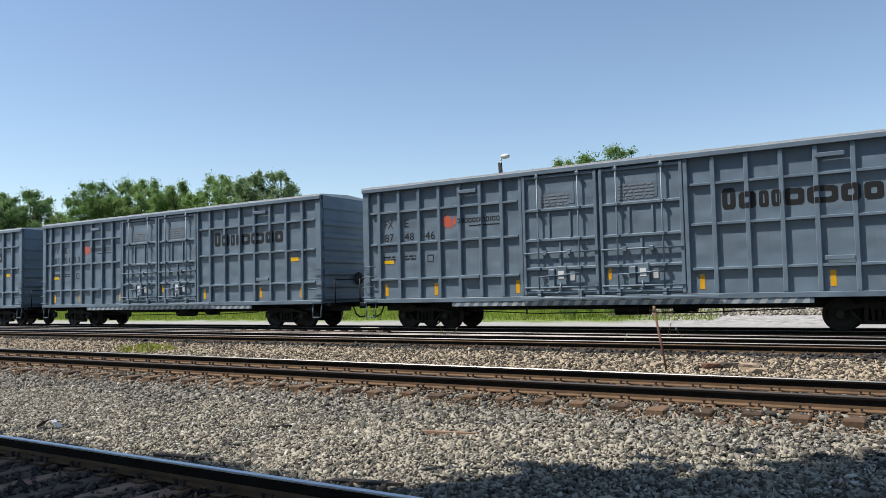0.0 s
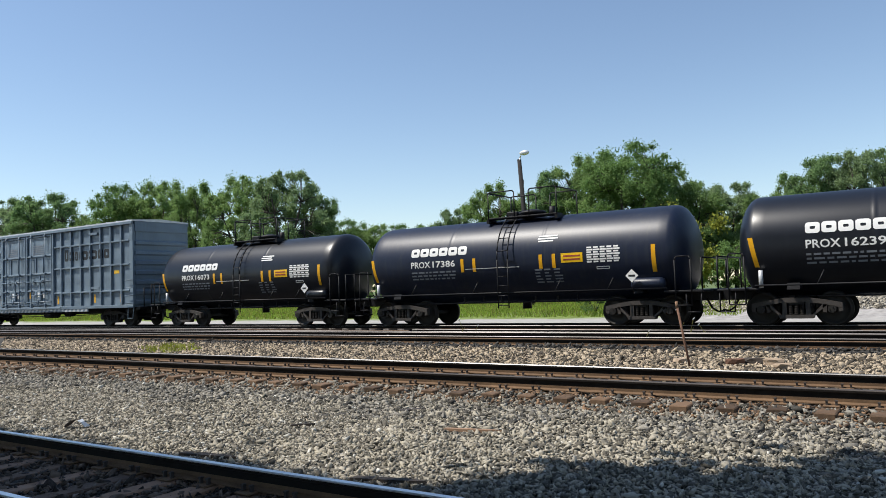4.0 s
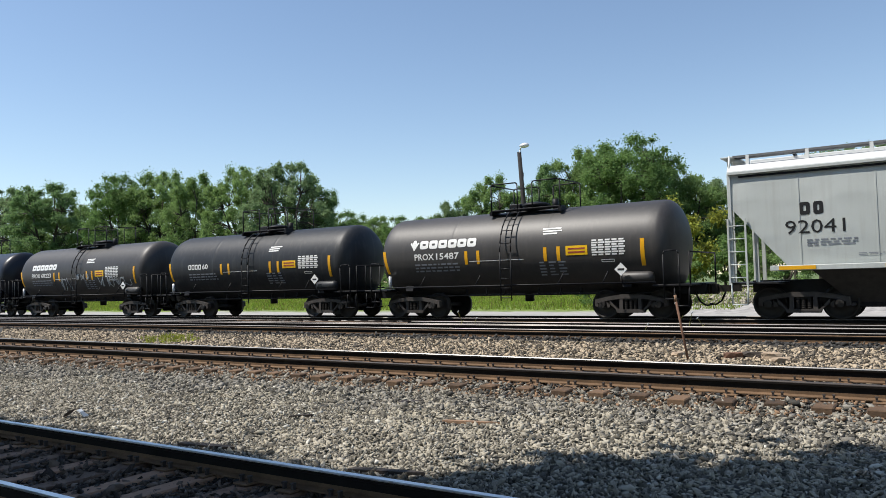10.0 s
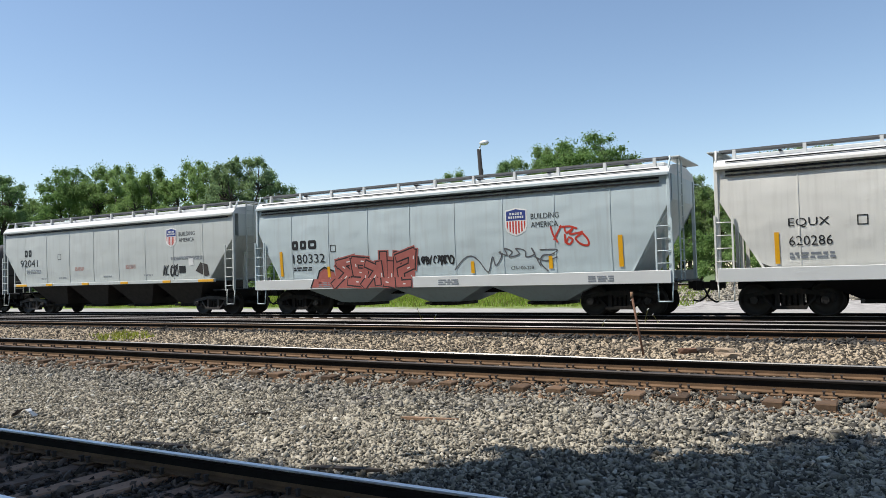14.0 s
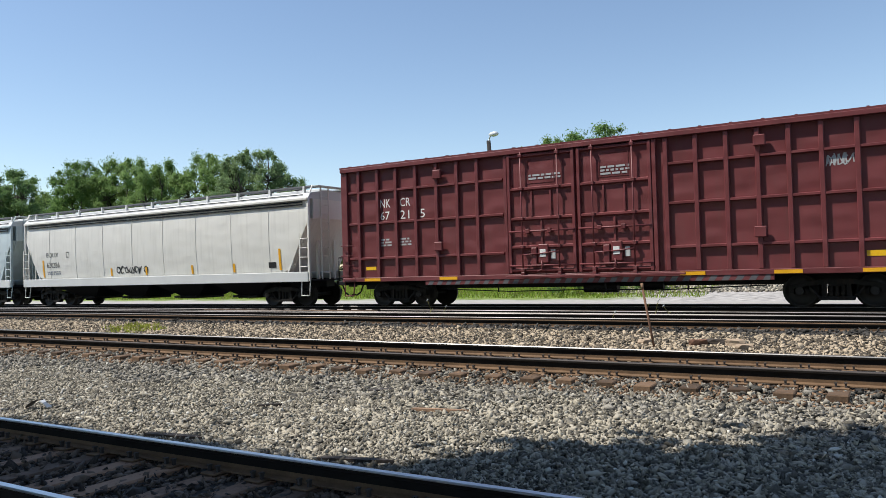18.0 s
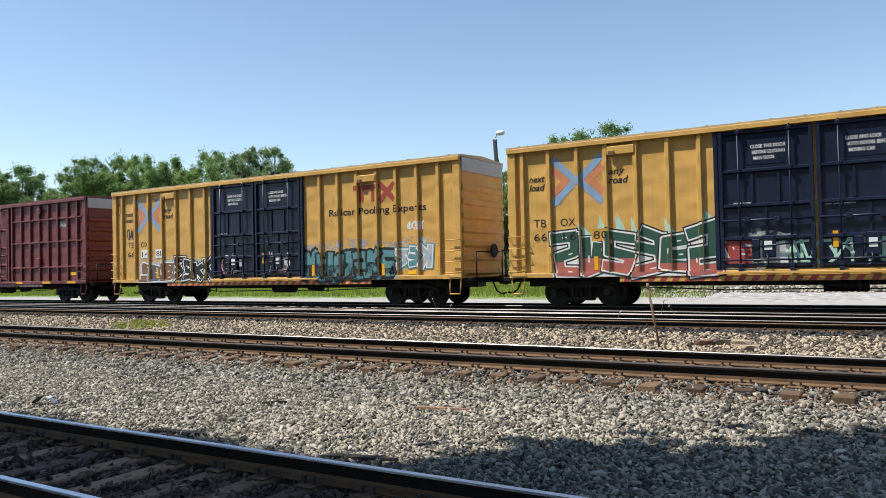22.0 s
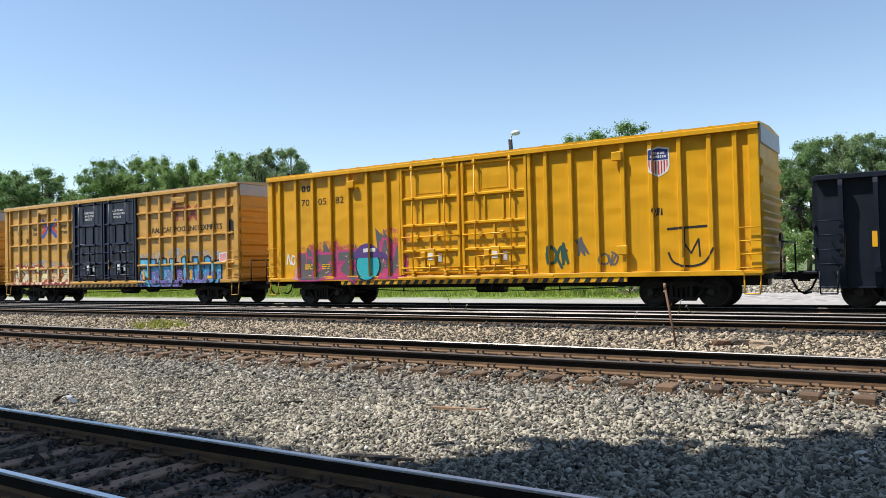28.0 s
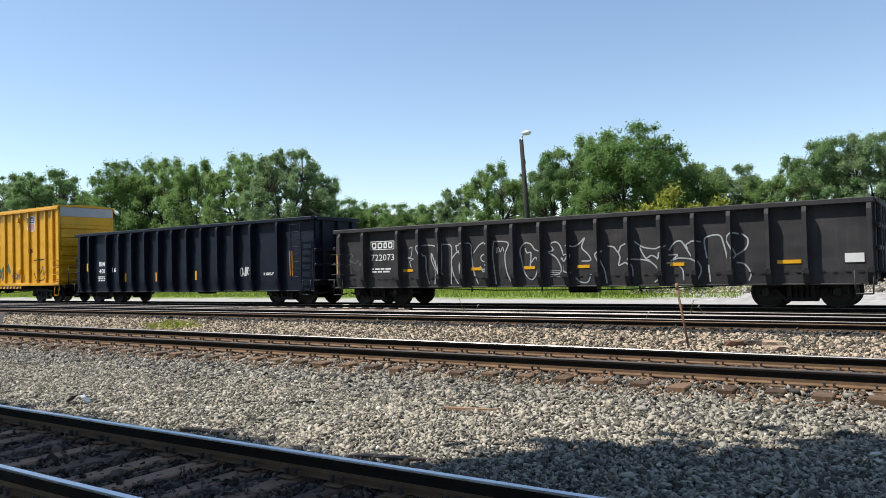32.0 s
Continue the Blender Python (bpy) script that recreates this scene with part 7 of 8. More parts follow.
# ---- trees, grass, lamp, small things ----
def leaf_cloud(blobs, count, size, seed, flat=0.75):
    """Many small leaf sprays on uneven shells; blobs are (x, y, z, radius, height)."""
    r = np.random.default_rng(seed)
    w = np.array([b[3] ** 2 * b[4] ** 0.5 for b in blobs])
    pick = r.choice(len(blobs), count, p=w / w.sum())
    bl = np.array(blobs)[pick]
    d = r.normal(size=(count, 3))
    d /= np.linalg.norm(d, axis=1)[:, None]
    d[:, 2] = np.where(d[:, 2] < -0.35, -d[:, 2] * 0.6, d[:, 2])
    rad = r.uniform(0.5, 1.0, count) ** 0.5 * (1 + 0.12 * r.normal(size=count)) * np.where(r.random(count) < 0.08, 1.22, 1.0)
    lump = 1 + 0.16 * np.sin(d[:, 0] * 7 + pick) * np.sin(d[:, 1] * 6 + 2 * pick) * np.cos(d[:, 2] * 5)
    c = bl[:, :3] + d * (rad * lump)[:, None] * np.stack([bl[:, 3], bl[:, 3], bl[:, 4]], 1)
    n = d + 0.5 * r.normal(size=(count, 3)) + np.array([-0.1, -0.1, 0.35])
    n /= np.linalg.norm(n, axis=1)[:, None]
    u = np.cross(n, r.normal(size=(count, 3)))
    u /= np.linalg.norm(u, axis=1)[:, None]
    v = np.cross(n, u)
    s = size * r.uniform(0.6, 1.4, count)[:, None]
    a, b, e = c - u * s, c + v * s * flat, c + u * s
    g = c - v * s * flat
    verts = np.stack([a, g, e, b], 1).reshape(-1, 3)
    faces = np.arange(count * 4).reshape(-1, 4)
    return verts, faces


def leaf_mesh(name, blobs, count, size, seed, material):
    v, f = leaf_cloud(blobs, count, size, seed)
    me = bpy.data.meshes.new(name)
    me.from_pydata(v.tolist(), [], f.tolist())
    me.materials.append(M[material])
    return me


def tree_kind(seed, height, spread, count, size, leaf, base=0.18, n=38, least=0.13, most=0.33):
    """Trunk with limbs and a crown of leaf sprays; returns the two meshes."""
    r = random.Random(seed)
    bm = bmesh.new()
    top = height * 0.55
    cyl(bm, (0, 0, -0.3), (0.1, 0, top * 0.5), height * 0.028, 8, height * 0.02)
    cyl(bm, (0.1, 0, top * 0.5), (0.0, 0.1, top), height * 0.02, 7, height * 0.012)
    blobs = []
    low = height * max(0.0, base)
    mid, tall = (height + low) / 2, (height - low) / 2
    for i in range(n):
        a, lev = r.uniform(0, 2 * math.pi), -0.9 + 1.86 * (i + 0.5) / n
        br = spread * r.uniform(least, most)
        rr = max(0.0, math.sqrt(max(0.0, 1 - lev * lev * 0.92)) * r.uniform(0.55, 1.0) * spread - br * 0.55)
        x, y, z = rr * math.cos(a), rr * math.sin(a), mid + lev * (tall - br * 0.6) * r.uniform(0.86, 1.06)
        blobs.append((x, y, z, br, br * r.uniform(0.65, 0.9)))
        if i % 2 and i < 60 and z > height * 0.3:
            cyl(bm, (0.05, 0.05, min(top, z * 0.6)), (x * 0.8, y * 0.8, z), height * 0.008, 5, height * 0.003)
    blobs.append((0, 0, mid, spread * 0.55, tall * 0.66))
    trunk = data_of(bm, "trunk", "bark")
    crown = leaf_mesh("crown", blobs, count, size, seed, leaf)
    return trunk, crown

KINDS = [tree_kind(11, 12, 5.2, 36000, 0.135, "leaf_mid"), tree_kind(12, 12, 4.6, 36000, 0.135, "leaf_dark"), tree_kind(13, 12, 5.6, 36000, 0.135, "leaf_mid"), tree_kind(14, 12, 5.0, 36000, 0.135, "leaf_light")]


def unit(v):
    return v / np.maximum(1e-9, np.linalg.norm(v, axis=1))[:, None]


def grown_tree(seed, height, spread, count, size, leaf, base=0.12, tips=150, soft=1.0, crest=0.55):
    """Trunk, leaders, limbs that end in loose leaf sprays, with gaps between them; returns the two meshes."""
    r = np.random.default_rng(seed)
    low = height * base
    mid = low + (height - low) * 0.47
    d = unit(r.normal(size=(tips, 3)))
    d[:, 2] = np.where(d[:, 2] < -0.55, -d[:, 2], d[:, 2])
    ph = r.uniform(0, 6.28, 4)
    az = np.arctan2(d[:, 1], d[:, 0])
    lobe = 1 + 0.14 * np.sin(3 * az + ph[0]) * np.cos(2.5 * d[:, 2] + ph[1]) + 0.10 * np.sin(5 * az + ph[2] + 4 * d[:, 2]) + 0.06 * r.normal(size=tips)
    rad = lobe * (1 - 0.62 * r.random(tips) ** 2.2)
    up = np.where(d[:, 2] > 0, height - mid, mid - low)
    c = d * rad[:, None] * np.stack([np.full(tips, spread), np.full(tips, spread), up], 1)
    c[:, 2] = np.minimum(c[:, 2] * (1 + 0.10 * (lobe - 1)) + mid, height * 0.985)
    cr = spread * r.uniform(0.09, 0.20, tips) * soft
    # wood: a trunk that forks into leaders, then a bent limb to each spray
    bm = bmesh.new()
    fork = low + (mid - low) * 0.35
    cyl(bm, (0, 0, -0.3), (0.1, 0, fork), height * 0.026, 9, height * 0.02)
    heads = []
    for k in range(5):
        a = 6.28 * k / 5 + r.uniform(-0.4, 0.4)
        p1 = Vector((0.3 * spread * math.cos(a), 0.3 * spread * math.sin(a), mid + r.uniform(-0.3, 0.5)))
        p2 = Vector((0.48 * spread * math.cos(a + 0.2), 0.48 * spread * math.sin(a + 0.2), mid + (height - mid) * r.uniform(0.3, 0.6)))
        cyl(bm, (0.1, 0, fork - 0.1), p1, height * 0.014, 7, height * 0.010)
        cyl(bm, p1, p2, height * 0.010, 6, height * 0.005)
        heads += [p1, p2]
    for k in range(tips):
        p = Vector(c[k].tolist())
        q = min(heads, key=lambda h: (h - p).length + (0.5 * spread if h.z > p.z + 0.6 else 0.0))
        m = q.lerp(p, 0.5) + Vector((0, 0, 0.10 * (p - q).length))
        cyl(bm, q, m, height * 0.0042, 5, height * 0.003)
        cyl(bm, m, p, height * 0.003, 4, height * 0.0012)
    trunk = data_of(bm, "trunk", "bark")
    # leaves
    w = cr ** 2.1
    pick = r.choice(tips, count, p=w / w.sum())
    g = r.normal(size=(count, 3))
    g = unit(g) * np.minimum(np.abs(r.normal(size=count)) * 0.5 + 0.15, 1.15)[:, None]
    g[:, 2] = g[:, 2] * 0.72 - 0.10 * (g[:, 0] ** 2 + g[:, 1] ** 2)
    o = g * cr[pick][:, None]
    far = r.random(count) < 0.06                        # loose shoots that stand out of the sprays
    o[far] *= r.uniform(1.1, 1.45, far.sum())[:, None]
    p = c[pick] + o
    nrm = unit(0.45 * unit(o) + 0.35 * unit(p - np.array([0, 0, mid])) + 0.75 * r.normal(size=(count, 3)) + np.array([-0.05, -0.1, 0.42]))
    u = unit(np.cross(nrm, r.normal(size=(count, 3))))
    v = np.cross(nrm, u)
    s = size * r.uniform(0.55, 1.4, count)[:, None]
    verts = np.stack([p - u * s, p - v * s * 0.55, p + u * s, p + v * s * 0.55], 1).reshape(-1, 3)
    me = bpy.data.meshes.new("crown")
    me.vertices.add(count * 4)
    me.vertices.foreach_set("co", verts.astype(np.float32).ravel())
    me.loops.add(count * 4)
    me.loops.foreach_set("vertex_index", np.arange(count * 4, dtype=np.int32))
    me.polygons.add(count)
    me.polygons.foreach_set("loop_start", np.arange(0, count * 4, 4, dtype=np.int32))
    me.update(calc_edges=True)
    me.materials.append(M[leaf])
    return trunk, me

FAR = [grown_tree(31 + i, 12, 4.6, 64000, 0.095, leaf, 0.10, n, soft) for i, (leaf, n, soft) in enumerate((("leaf_mid", 150, 1.0), ("leaf_dark", 120, 1.05), ("leaf_light", 210, 1.15), ("leaf_mid", 130, 1.1), ("leaf_gray", 140, 1.0)))]
LOW = grown_tree(45, 9, 5.2, 40000, 0.11, "leaf_mid", 0.0, 130, 1.0)
BUSHES = [grown_tree(21, 4.5, 3.6, 16000, 0.085, "leaf_mid", -0.05, 60, 1.1), grown_tree(22, 4.5, 3.4, 16000, 0.085, "leaf_light", -0.05, 60, 1.1), grown_tree(23, 4.0, 3.2, 14000, 0.085, "leaf_gold", -0.05, 55, 1.1)]


def plant(kind, x, y, z, s, sz=None, turn=0.0, name="tree", label="broadleaf tree with full green crown", group="trees beyond the tracks"):
    t = thing(name, label, "tree" if name == "tree" else "bush", group)
    m = pose(x, y, z, 0, 0, turn)
    t.matrix_basis = m
    sc = Matrix.Diagonal((s, s, sz or s, 1))
    part("trunk", kind[0], None, t, at=sc)
    part("crown", kind[1], None, t, at=sc)
    return t

tr = random.Random(5)
# (x, y, height, half width, kind): the skyline from the far left to the right
SKY = [(-205, 84, 22.0, 9.0, 0), (-188, 82, 22.5, 8.4, 1), (-169.7, 78, 22.8, 8.4, 1), (-155.6, 80, 22.0, 7.2, 4), (-136.1, 76, 20.8, 7.4, 1), (-132.9, 80, 17.2, 5.0, 0), (-122, 82, 13.5, 5.5, 4), (-110.2, 74, 19.6, 6.0, 2), (-104.2, 76, 19.8, 6.0, 0),
       (-92.8, 74, 18.2, 5.0, 3), (-80.8, 72, 17.7, 5.4, 0), (-70.2, 70, 16.9, 5.6, 4), (-68.6, 74, 13.5, 3.4, 1), (-78.8, 92, 12.6, 4.6, 2), (-75.6, 95, 11.8, 4.6, 0), (-67.3, 92, 11.0, 4.4, 2), (-59.5, 88, 10.4, 4.2, 3), (-47.2, 74, 10.5, 2.6, 4),
       (-39.6, 70, 12.2, 3.5, 0), (-37.6, 74, 11.5, 3.0, 4), (-32.8, 70, 12.8, 3.2, 1), (-29.0, 70, 13.9, 3.6, 3), (-24.4, 68, 13.9, 5.0, 2), (-21.5, 72, 12.0, 2.8, 0), (-19.9, 72, 10.6, 3.2, 0), (-17.0, 76, 10.5, 3.6, 4), (-14.5, 76, 9.3, 2.8, 3),
       (-10.8, 70, 9.8, 2.5, 0), (-8.6, 68, 10.7, 3.2, 1), (-4.9, 68, 11.1, 3.4, 4), (-2.0, 70, 10.6, 3.4, 1), (1.5, 72, 10.3, 3.6, 0), (7, 72, 11.0, 4.4, 3), (13, 74, 11.2, 4.4, 0), (19, 72, 11.4, 4.4, 2), (26, 74, 11.4, 4.6, 1)]
for x, y, hh, wide, k in SKY:
    plant(FAR[k], x, y, 0.1, wide / 4.6, hh / 12, tr.uniform(0, 360))
for i in range(26):
    x = -185 + i * 8.2 + tr.uniform(-2, 2)
    plant(LOW if i % 3 else BUSHES[0], x, 83 + tr.uniform(-4, 6), 0.1, tr.uniform(0.75, 0.95) * (1.0 if i % 3 else 1.6) * (1.45 if x < -82 else 1.0), None, tr.uniform(0, 360), label="low dense tree in the tree line")
for i in range(30):
    x = -120 + i * 4.6 + tr.uniform(-1.5, 1.5)
    plant(BUSHES[i % 2], x, 63 + tr.uniform(-3, 4), 0.1, tr.uniform(0.6, 1.1), None, tr.uniform(0, 360), "bush", "dense green bush at the edge of the grass", "bushes along the grass")
plant(BUSHES[2], -20.5, 64, 0.1, 1.5, 1.9, 20, "bush", "bush with yellow-green leaves", "bushes along the grass")
for i, x in enumerate((-15.5, -13.2, -11.0)):
    plant(BUSHES[(i + 1) % 2], x, 37.5 + i * 0.5, -0.1, 0.26, 0.30, 50 * i, "bush", "low weedy bush beside the gravel", "bushes along the grass")
# tall trees behind the camera, which shade the near track
SHADE = ((-29.2, -2.5, 18.15, 0.8, 58), (-22.95, -3.85, 20.85, 0.77, 56), (-20.55, -5.2, 18.6, 1.08, 48), (-19.6, -4.0, 20.4, 0.78, 174), (-14.1, -2.1, 17.6, 0.63, 170), (-9.75, -0.75, 19.05, 0.38, 188), (-9.1, -1.65, 20.35, 0.54, 350), (-4.65, 0.15, 21.95, 0.75, 300), (-3.4, -2.15, 20.2, 1.11, 21), (11.0, -2.0, 20.0, 1.1, 0), (-38, -3.5, 19, 1.0, 30))
for i, (x, y, hh, w, turn) in enumerate(SHADE):
    plant(KINDS[i % 4], x, y, -0.1, hh / 12 * w * 0.72, hh / 12, turn, label="tall tree shading the near track", group="trees beside the camera")


def scatter(name, material, x0, x1, y0, y1, count, size, seed, label, lift=0.0, keep=None, sides=6):
    """Loose ballast stones lying on the ground, one piece of stuff."""
    r = np.random.default_rng(seed)
    x, y = r.uniform(x0, x1, count), r.uniform(y0, y1, count)
    if keep is not None:
        k = keep(x, y)
        x, y = x[k], y[k]
    n = len(x)
    s = size * r.lognormal(0, 0.28, n)
    base = np.array([(1, 0, 0.15), (0.3, 0.9, 0), (-0.8, 0.6, 0.1), (-0.9, -0.5, -0.1), (0.2, -1, 0.1), (0.35, 0.25, 0.75), (-0.4, -0.1, 0.8), (0, 0, -0.6)])
    tri = np.array([(0, 1, 5), (1, 2, 5), (2, 6, 5), (2, 3, 6), (3, 4, 6), (4, 5, 6), (4, 0, 5), (1, 0, 7), (2, 1, 7), (3, 2, 7), (4, 3, 7), (0, 4, 7)])
    v = base[None] * (1 + 0.30 * r.normal(size=(n, 8, 3))) * np.stack([r.uniform(1.0, 1.75, n), r.uniform(0.7, 1.15, n), r.uniform(0.4, 0.8, n)], -1)[:, None]
    q = r.normal(size=(n, 4))
    q[:, 1:3] *= 0.35
    q /= np.linalg.norm(q, axis=1)[:, None]
    w_, a, b, c = q.T
    R = np.stack([np.stack([1 - 2 * (b * b + c * c), 2 * (a * b - c * w_), 2 * (a * c + b * w_)], -1), np.stack([2 * (a * b + c * w_), 1 - 2 * (a * a + c * c), 2 * (b * c - a * w_)], -1), np.stack([2 * (a * c - b * w_), 2 * (b * c + a * w_), 1 - 2 * (a * a + b * b)], -1)], 1)
    v = np.einsum("nij,nkj->nki", R, v) * s[:, None, None]
    z = bed(x, y) + lift + s * 0.25 + r.uniform(0, 0.02, n)
    v += np.stack([x, y, z], -1)[:, None]
    f = (tri[None] + 8 * np.arange(n)[:, None, None]).reshape(-1, 3)
    me = bpy.data.meshes.new(name)
    me.vertices.add(n * 8)
    me.vertices.foreach_set("co", v.astype(np.float32).ravel())
    me.loops.add(len(f) * 3)
    me.loops.foreach_set("vertex_index", f.astype(np.int32).ravel())
    me.polygons.add(len(f))
    me.polygons.foreach_set("loop_start", np.arange(0, len(f) * 3, 3, dtype=np.int32))
    me.update(calc_edges=True)
    me.materials.append(M[material])
    return tagged(new(name, me), label, "gravel", kind="stuff")


def wedge(x, y):
    """Inside the strip of ground that the camera looks over."""
    return (x > -1.95 * y - 1.0) & (x < 0.12 * y + 1.0)

scatter("gravel_stones", "stone", -19, -5.5, 4.85, 9.3, 105000, 0.0155, 1, "fine gray-tan gravel between the tracks", keep=wedge)
scatter("gravel_stones", "stone", -6.5, 2.5, 4.85, 9.3, 52000, 0.020, 9, "loose gray ballast gravel between the tracks", keep=wedge)
scatter("gravel_stones", "stone", -10, 2.5, 5.0, 9.3, 7000, 0.027, 8, "larger ballast stones on the gravel", keep=wedge)
scatter("gravel_stones", "stone_white", -17, 2.5, 5.0, 9.3, 2600, 0.019, 10, "a few white stones among the gravel", keep=wedge, lift=0.008)
scatter("ballast_stones", "stone_slope", -26, 3, 7.7, 9.6, 36000, 0.026, 2, "gray ballast on the slope below the raised track", keep=lambda x, y: wedge(x, y) & (y > 8.2 + 0.35 * np.sin(1.3 * x) + 0.2 * np.sin(3.1 * x)), lift=0.006)
scatter("ballast_stones", "stone_rusty", -26, 3, 8.95, 9.8, 7000, 0.022, 22, "rust-stained stones along the tie ends", keep=wedge, lift=0.018)
scatter("ballast_stones", "stone_dark", -26, 3, 9.9, 11.1, 12000, 0.027, 3, "dark ballast between the rails", keep=wedge, lift=-0.02)
scatter("ballast_stones", "stone_rusty", -26, 3, 9.9, 11.2, 5000, 0.02, 23, "rust-stained stones between the rails", keep=wedge, lift=0.0)
scatter("gravel_stones", "stone_pale", -38, 3.5, 11.5, 16.9, 60000, 0.030, 4, "pale tan ballast gravel between the tracks", keep=wedge)
scatter("ballast_stones", "stone_near_shade", -12, 2, 2.2, 4.9, 15000, 0.026, 5, "dark ballast in the near track", keep=None, lift=-0.005)
scatter("ballast_stones", "stone_dark", -45, 4, 16.9, 22.6, 26000, 0.035, 6, "dark ballast round the crossing tracks", keep=wedge)
scatter("gravel_stones", "stone", -14, 8, 37.5, 46.3, 14000, 0.07, 7, "gray ballast on the shoulder of the far track")


def blades(name, material, x0, x1, y0, y1, count, height, seed, label, keep=None):
    r = np.random.default_rng(seed)
    x, y = r.uniform(x0, x1, count), r.uniform(y0, y1, count)
    if keep is not None:
        k = keep(x, y)
        x, y = x[k], y[k]
    n = len(x)
    z = bed(x, y)
    hgt = height * r.uniform(0.4, 1.4, n)
    a = r.uniform(0, 2 * np.pi, n)
    w = 0.035 * r.uniform(0.6, 1.4, n) * (height / 0.4) ** 0.5
    dx, dy = np.cos(a) * w, np.sin(a) * w
    lx, ly = r.normal(0, 0.3, n) * hgt, r.normal(0, 0.3, n) * hgt
    v = np.stack([np.stack([x - dx, y - dy, z - 0.02], -1), np.stack([x + dx, y + dy, z - 0.02], -1), np.stack([x + lx, y + ly, z + hgt], -1)], 1).reshape(-1, 3)
    me = bpy.data.meshes.new(name)
    me.from_pydata(v.tolist(), [], np.arange(n * 3).reshape(-1, 3).tolist())
    me.materials.append(M[material])
    return tagged(new(name, me), label, "grass", kind="stuff")

blades("grass", "grass", -95, -8, 35.5, 62, 110000, 0.2, 1, "rough green grass beyond the gravel road")
blades("grass", "grass_dry", -95, -8, 35.5, 60, 12000, 0.26, 2, "dry grass stalks among the green")
blades("weeds", "weed_green", -22.6, -16.8, 13.2, 16.8, 4200, 0.13, 3, "patch of short yellow-green weeds in the gravel", keep=lambda x, y: ((x + 19.9 + 0.9 * (y - 14.8)) / 1.2) ** 2 + ((y - 14.8) / 1.25) ** 2 < 1 + 0.5 * np.sin(7 * x) * np.sin(6 * y))
blades("grass", "grass", -6, 40, 51, 60, 14000, 0.3, 5, "grass behind the far track")

# lamp post beyond the road
lp = thing("lamp_post", "leaning dark wooden lamp post with a cobra-head lamp", "lamp post")
lp.matrix_basis = pose(-25.8, 50, 0.0)
part("pole", C((0.35, 0, -0.3), (-0.32, 0, 10.9), 0.20, 12, 0.15), "pole_wood", lp)
part("arm", pipe([(-0.3, -0.05, 10.6), (-0.2, -0.1, 11.0), (-0.05, -0.2, 11.2), (0.12, -0.3, 11.28)], 0.05, 8), "galvanised", lp)
hd = lathe([(-0.1, 0.05), (0.05, 0.15), (0.3, 0.2), (0.55, 0.16), (0.68, 0.04)], 12, "x")
part("lamp_head", hd, "galvanised", lp, "pale metal lamp head", at=pose(0.0, -0.32, 11.28))
part("cable", pipe([(-0.05, -0.2, 9.6), (0.12, -0.25, 9.2), (0.02, -0.2, 8.7), (0.06, -0.2, 7.5)], 0.025, 5), "black_steel", lp)

# thin rusty stake, stones, broken timber, scraps
stake = thing("stake", "thin rusty steel stake leaning in the gravel", "stake")
stake.matrix_basis = pose(-3.95, 13.9, -0.06)
part("rod", C((0, 0, -0.2), (-0.23, 0.05, 1.10), 0.022, 8), "rusty_steel", stake)
part("tip", C((-0.23, 0.05, 1.08), (-0.24, 0.05, 1.2), 0.026, 8), "stick_wood", stake)


def chunk(name, x, y, z, sx, sy, sz, turn, material, label, seed):
    r = random.Random(seed)
    bm = bmesh.new()
    bmesh.ops.create_icosphere(bm, subdivisions=2, radius=1)
    for v in bm.verts:
        k = 1 + 0.18 * r.uniform(-1, 1)
        v.co = Vector((max(-0.8, min(0.8, v.co.x)) * sx * k, max(-0.75, min(0.75, v.co.y)) * sy * k, max(-0.6, min(0.6, v.co.z)) * sz * k))
    ob = new(name, data_of(bm, name, material))
    ob.matrix_basis = pose(x, y, z, 0, 0, turn)
    return tagged(ob, label, "stone")

chunk("stone_block", -2.70, 14.45, 0.03, 0.20, 0.12, 0.10, 10, "concrete", "broken tan stone block in the gravel", 1)
chunk("stone_block", -2.48, 14.1, 0.0, 0.20, 0.11, 0.07, 30, "concrete", "flat tan stone block in the gravel", 2)
chunk("stone_block", -4.35, 14.55, 0.0, 0.19, 0.12, 0.08, 80, "concrete", "tan stone in the gravel", 3)
chunk("stone_block", -3.35, 14.5, 0.01, 0.2, 0.13, 0.1, 20, "rusty_steel", "brown stone lump in the gravel", 4)
chunk("stone_block", -3.0, 14.7, 0.02, 0.3, 0.12, 0.08, 5, "tie_wood", "dark brown lump of old tie in the gravel", 5)


def plank(x0, y0, x1, y1, z, w, material, label, seed):
    r = random.Random(seed)
    L = math.hypot(x1 - x0, y1 - y0)
    bm = bmesh.new()
    prism(bm, [(0, -w / 2), (L * 0.3, -w * 0.55), (L * 0.8, -w * 0.4), (L, -w * 0.1), (L * 0.85, w * 0.35), (L * 0.4, w / 2), (0.02, w * 0.45)], "z", 0, 0.032)
    ob = new("broken_timber", data_of(bm, "broken_timber", material))
    ob.matrix_basis = pose(x0, y0, z, r.uniform(-4, 4), r.uniform(-3, 1), math.degrees(math.atan2(y1 - y0, x1 - x0)))
    return tagged(ob, label, "timber")

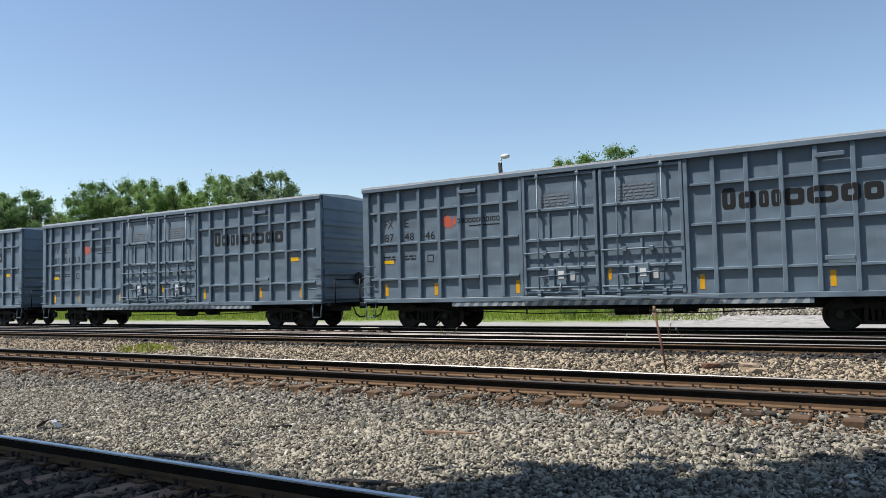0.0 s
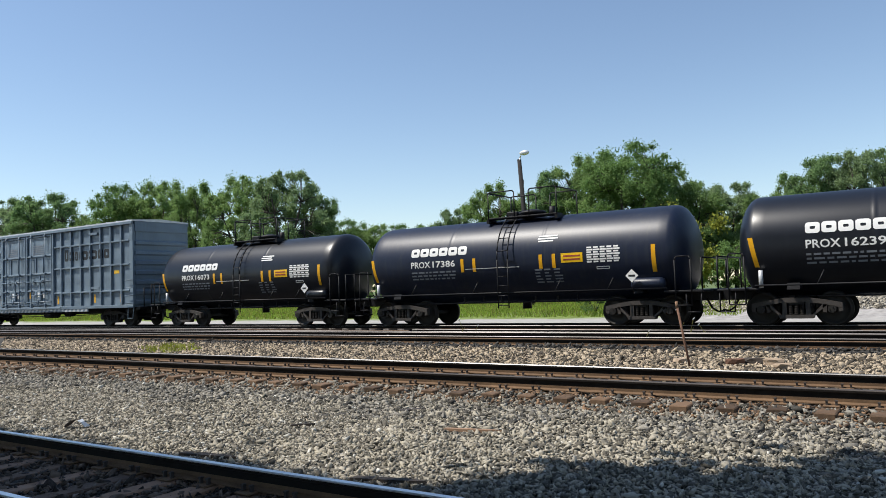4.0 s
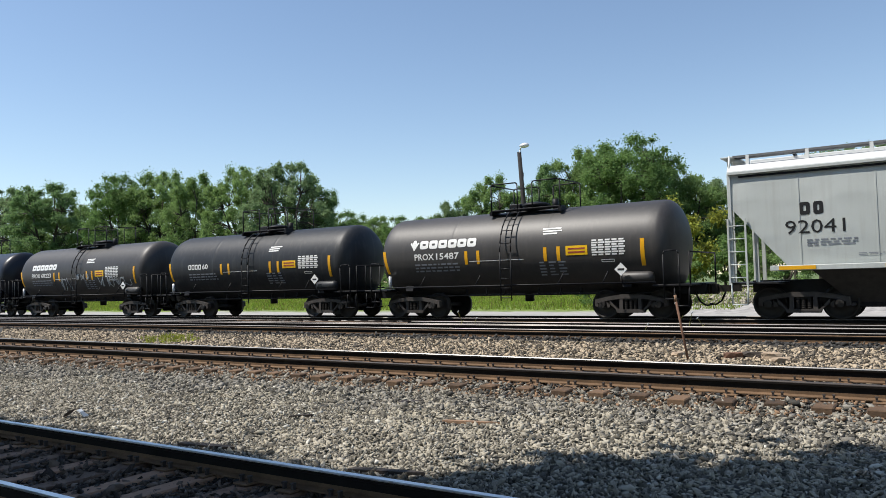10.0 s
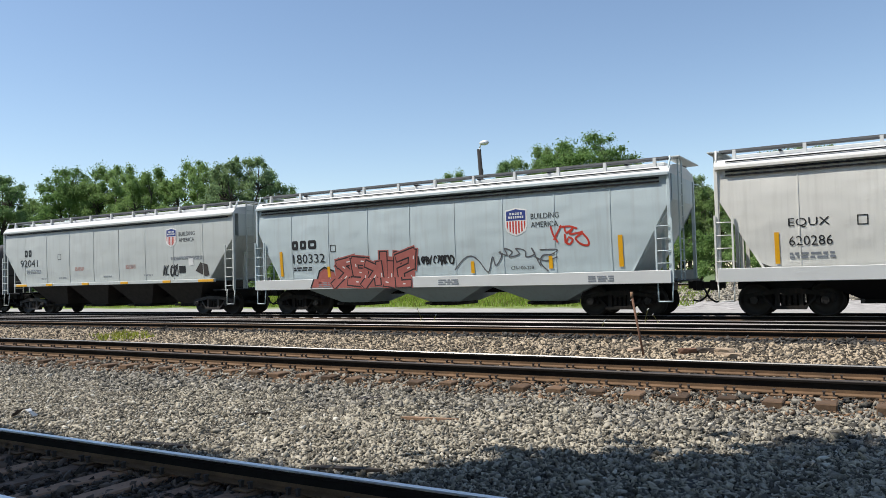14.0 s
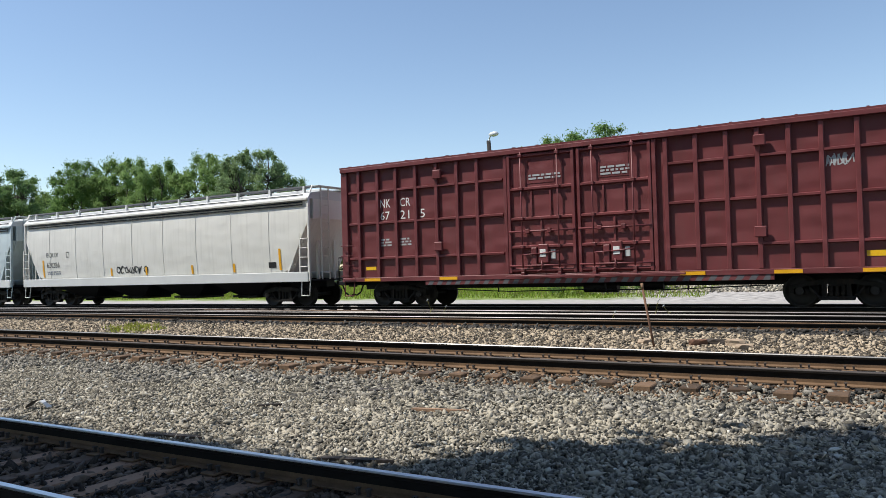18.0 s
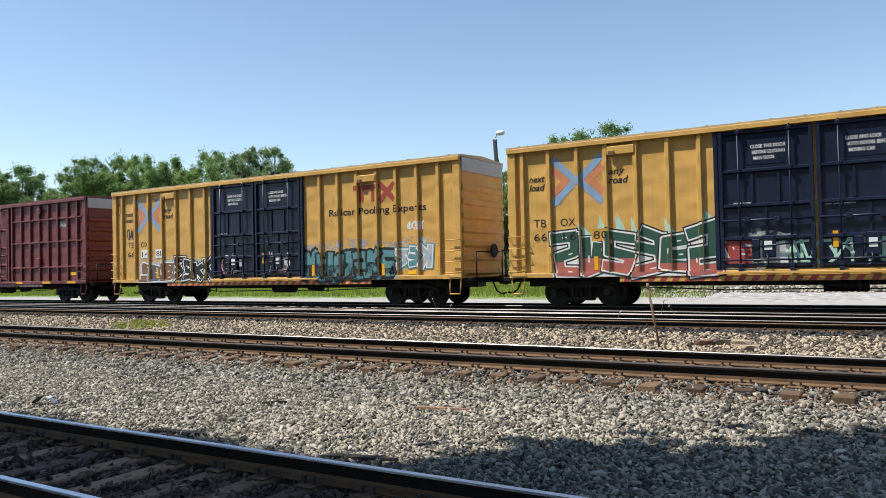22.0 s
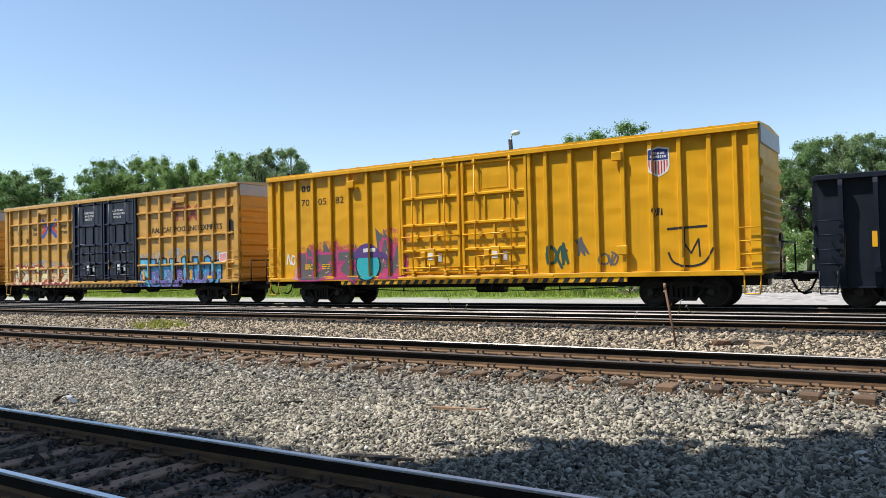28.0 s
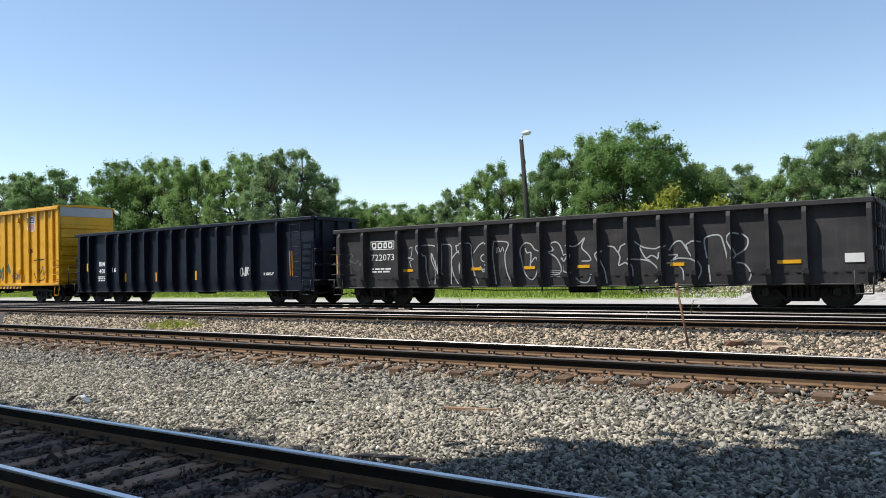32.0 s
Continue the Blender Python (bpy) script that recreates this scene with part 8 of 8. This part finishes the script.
plank(-5.08, 7.58, -4.40, 7.74, -0.165, 0.09, "stick_wood", "splintered reddish timber piece on the gravel", 1)
plank(-6.30, 8.3, -6.05, 8.6, -0.13, 0.07, "rail_dark", "dark splinter of tie on the gravel", 2)
plank(-7.14, 7.11, -6.85, 7.25, -0.19, 0.06, "tie_wood", "weathered splinter half buried in the gravel", 4)
plank(-4.69, 5.44, -3.95, 5.58, -0.22, 0.11, "tie_wood", "dark weathered timber beside the near rail", 3)
plank(-7.17, 5.47, -6.4, 5.57, -0.22, 0.10, "tie_wood", "dark weathered timber beside the near rail", 5)


def bent_plate(pts, width, thick, material, x, y, z, turn, label, seed):
    """A strip of torn sheet bent along a line."""
    r = random.Random(seed)
    bm = bmesh.new()
    rows = []
    for k, (u, v) in enumerate(pts):
        w = width * r.uniform(0.6, 1.1)
        sh = r.uniform(-0.03, 0.03)
        rows.append([bm.verts.new((u, sh - w / 2, v)), bm.verts.new((u, sh + w / 2, v)), bm.verts.new((u + 0.004, sh + w / 2, v + thick)), bm.verts.new((u + 0.004, sh - w / 2, v + thick))])
    for a, b in zip(rows, rows[1:]):
        for i in range(4):
            bm.faces.new((a[i], a[(i + 1) % 4], b[(i + 1) % 4], b[i]))
    bm.faces.new(rows[0][::-1])
    bm.faces.new(rows[-1])
    bmesh.ops.recalc_face_normals(bm, faces=bm.faces[:])
    ob = new("scrap_metal", data_of(bm, "scrap_metal", material))
    ob.matrix_basis = pose(x, y, z, 0, 0, turn)
    return tagged(ob, label, "scrap", "scrap beside the near rail")

bent_plate([(0, 0), (0.07, 0.035), (0.14, 0.09), (0.19, 0.10)], 0.13, 0.012, "rail_dark", -10.15, 5.85, -0.2, 20, "bent dark scrap of sheet metal on the gravel", 1)
bent_plate([(0, 0.09), (0.06, 0.07), (0.11, 0.0)], 0.12, 0.012, "galvanised", -9.94, 5.93, -0.2, 30, "bright torn scrap of sheet metal on the gravel", 2)


# dry weeds with pale heads between the back rails
for k, (x, y, hh) in enumerate(((-12.6, 19.9, 0.55), (-12.2, 20.0, 0.35), (-6.1, 20.6, 0.75), (-5.8, 20.4, 0.5), (-5.5, 20.5, 0.35), (-6.4, 18.6, 0.3))):
    wd = thing("dry_weed", "dry pale weed stalk between the rails", "weed", "weeds between the rails")
    wd.matrix_basis = pose(x, y, 0.0)
    part("stalk", pipe([(0, 0, -0.05), (0.03, 0, hh * 0.5), (0.10 * (1 if k % 2 else -1), 0.02, hh)], 0.008, 5), "grass_dry", wd)
    part("seed_head", lathe([(-0.04, 0.006), (-0.015, 0.016), (0.02, 0.015), (0.05, 0.004)], 7, "z"), "spray_silver", wd, at=pose(0.10 * (1 if k % 2 else -1), 0.02, hh, 0, 40, 0))
    part("leaf", pipe([(0.0, 0, hh * 0.3), (0.09, 0.03, hh * 0.55)], 0.007, 4), "grass_dry", wd)

# ---- motion of the train ----
def motions():
    for car, middle in CARS:
        walk(car, [(t, pose(middle - along(t), YC, ZR)) for t in range(0, 33)])
    for w, a in WHEELS:
        walk(w, [(k / 15, pose(a, 0, R_WHEEL, 0, -math.degrees((along(k / 15) - along(0)) / R_WHEEL), 0)) for k in range(0, 481)])


motions()
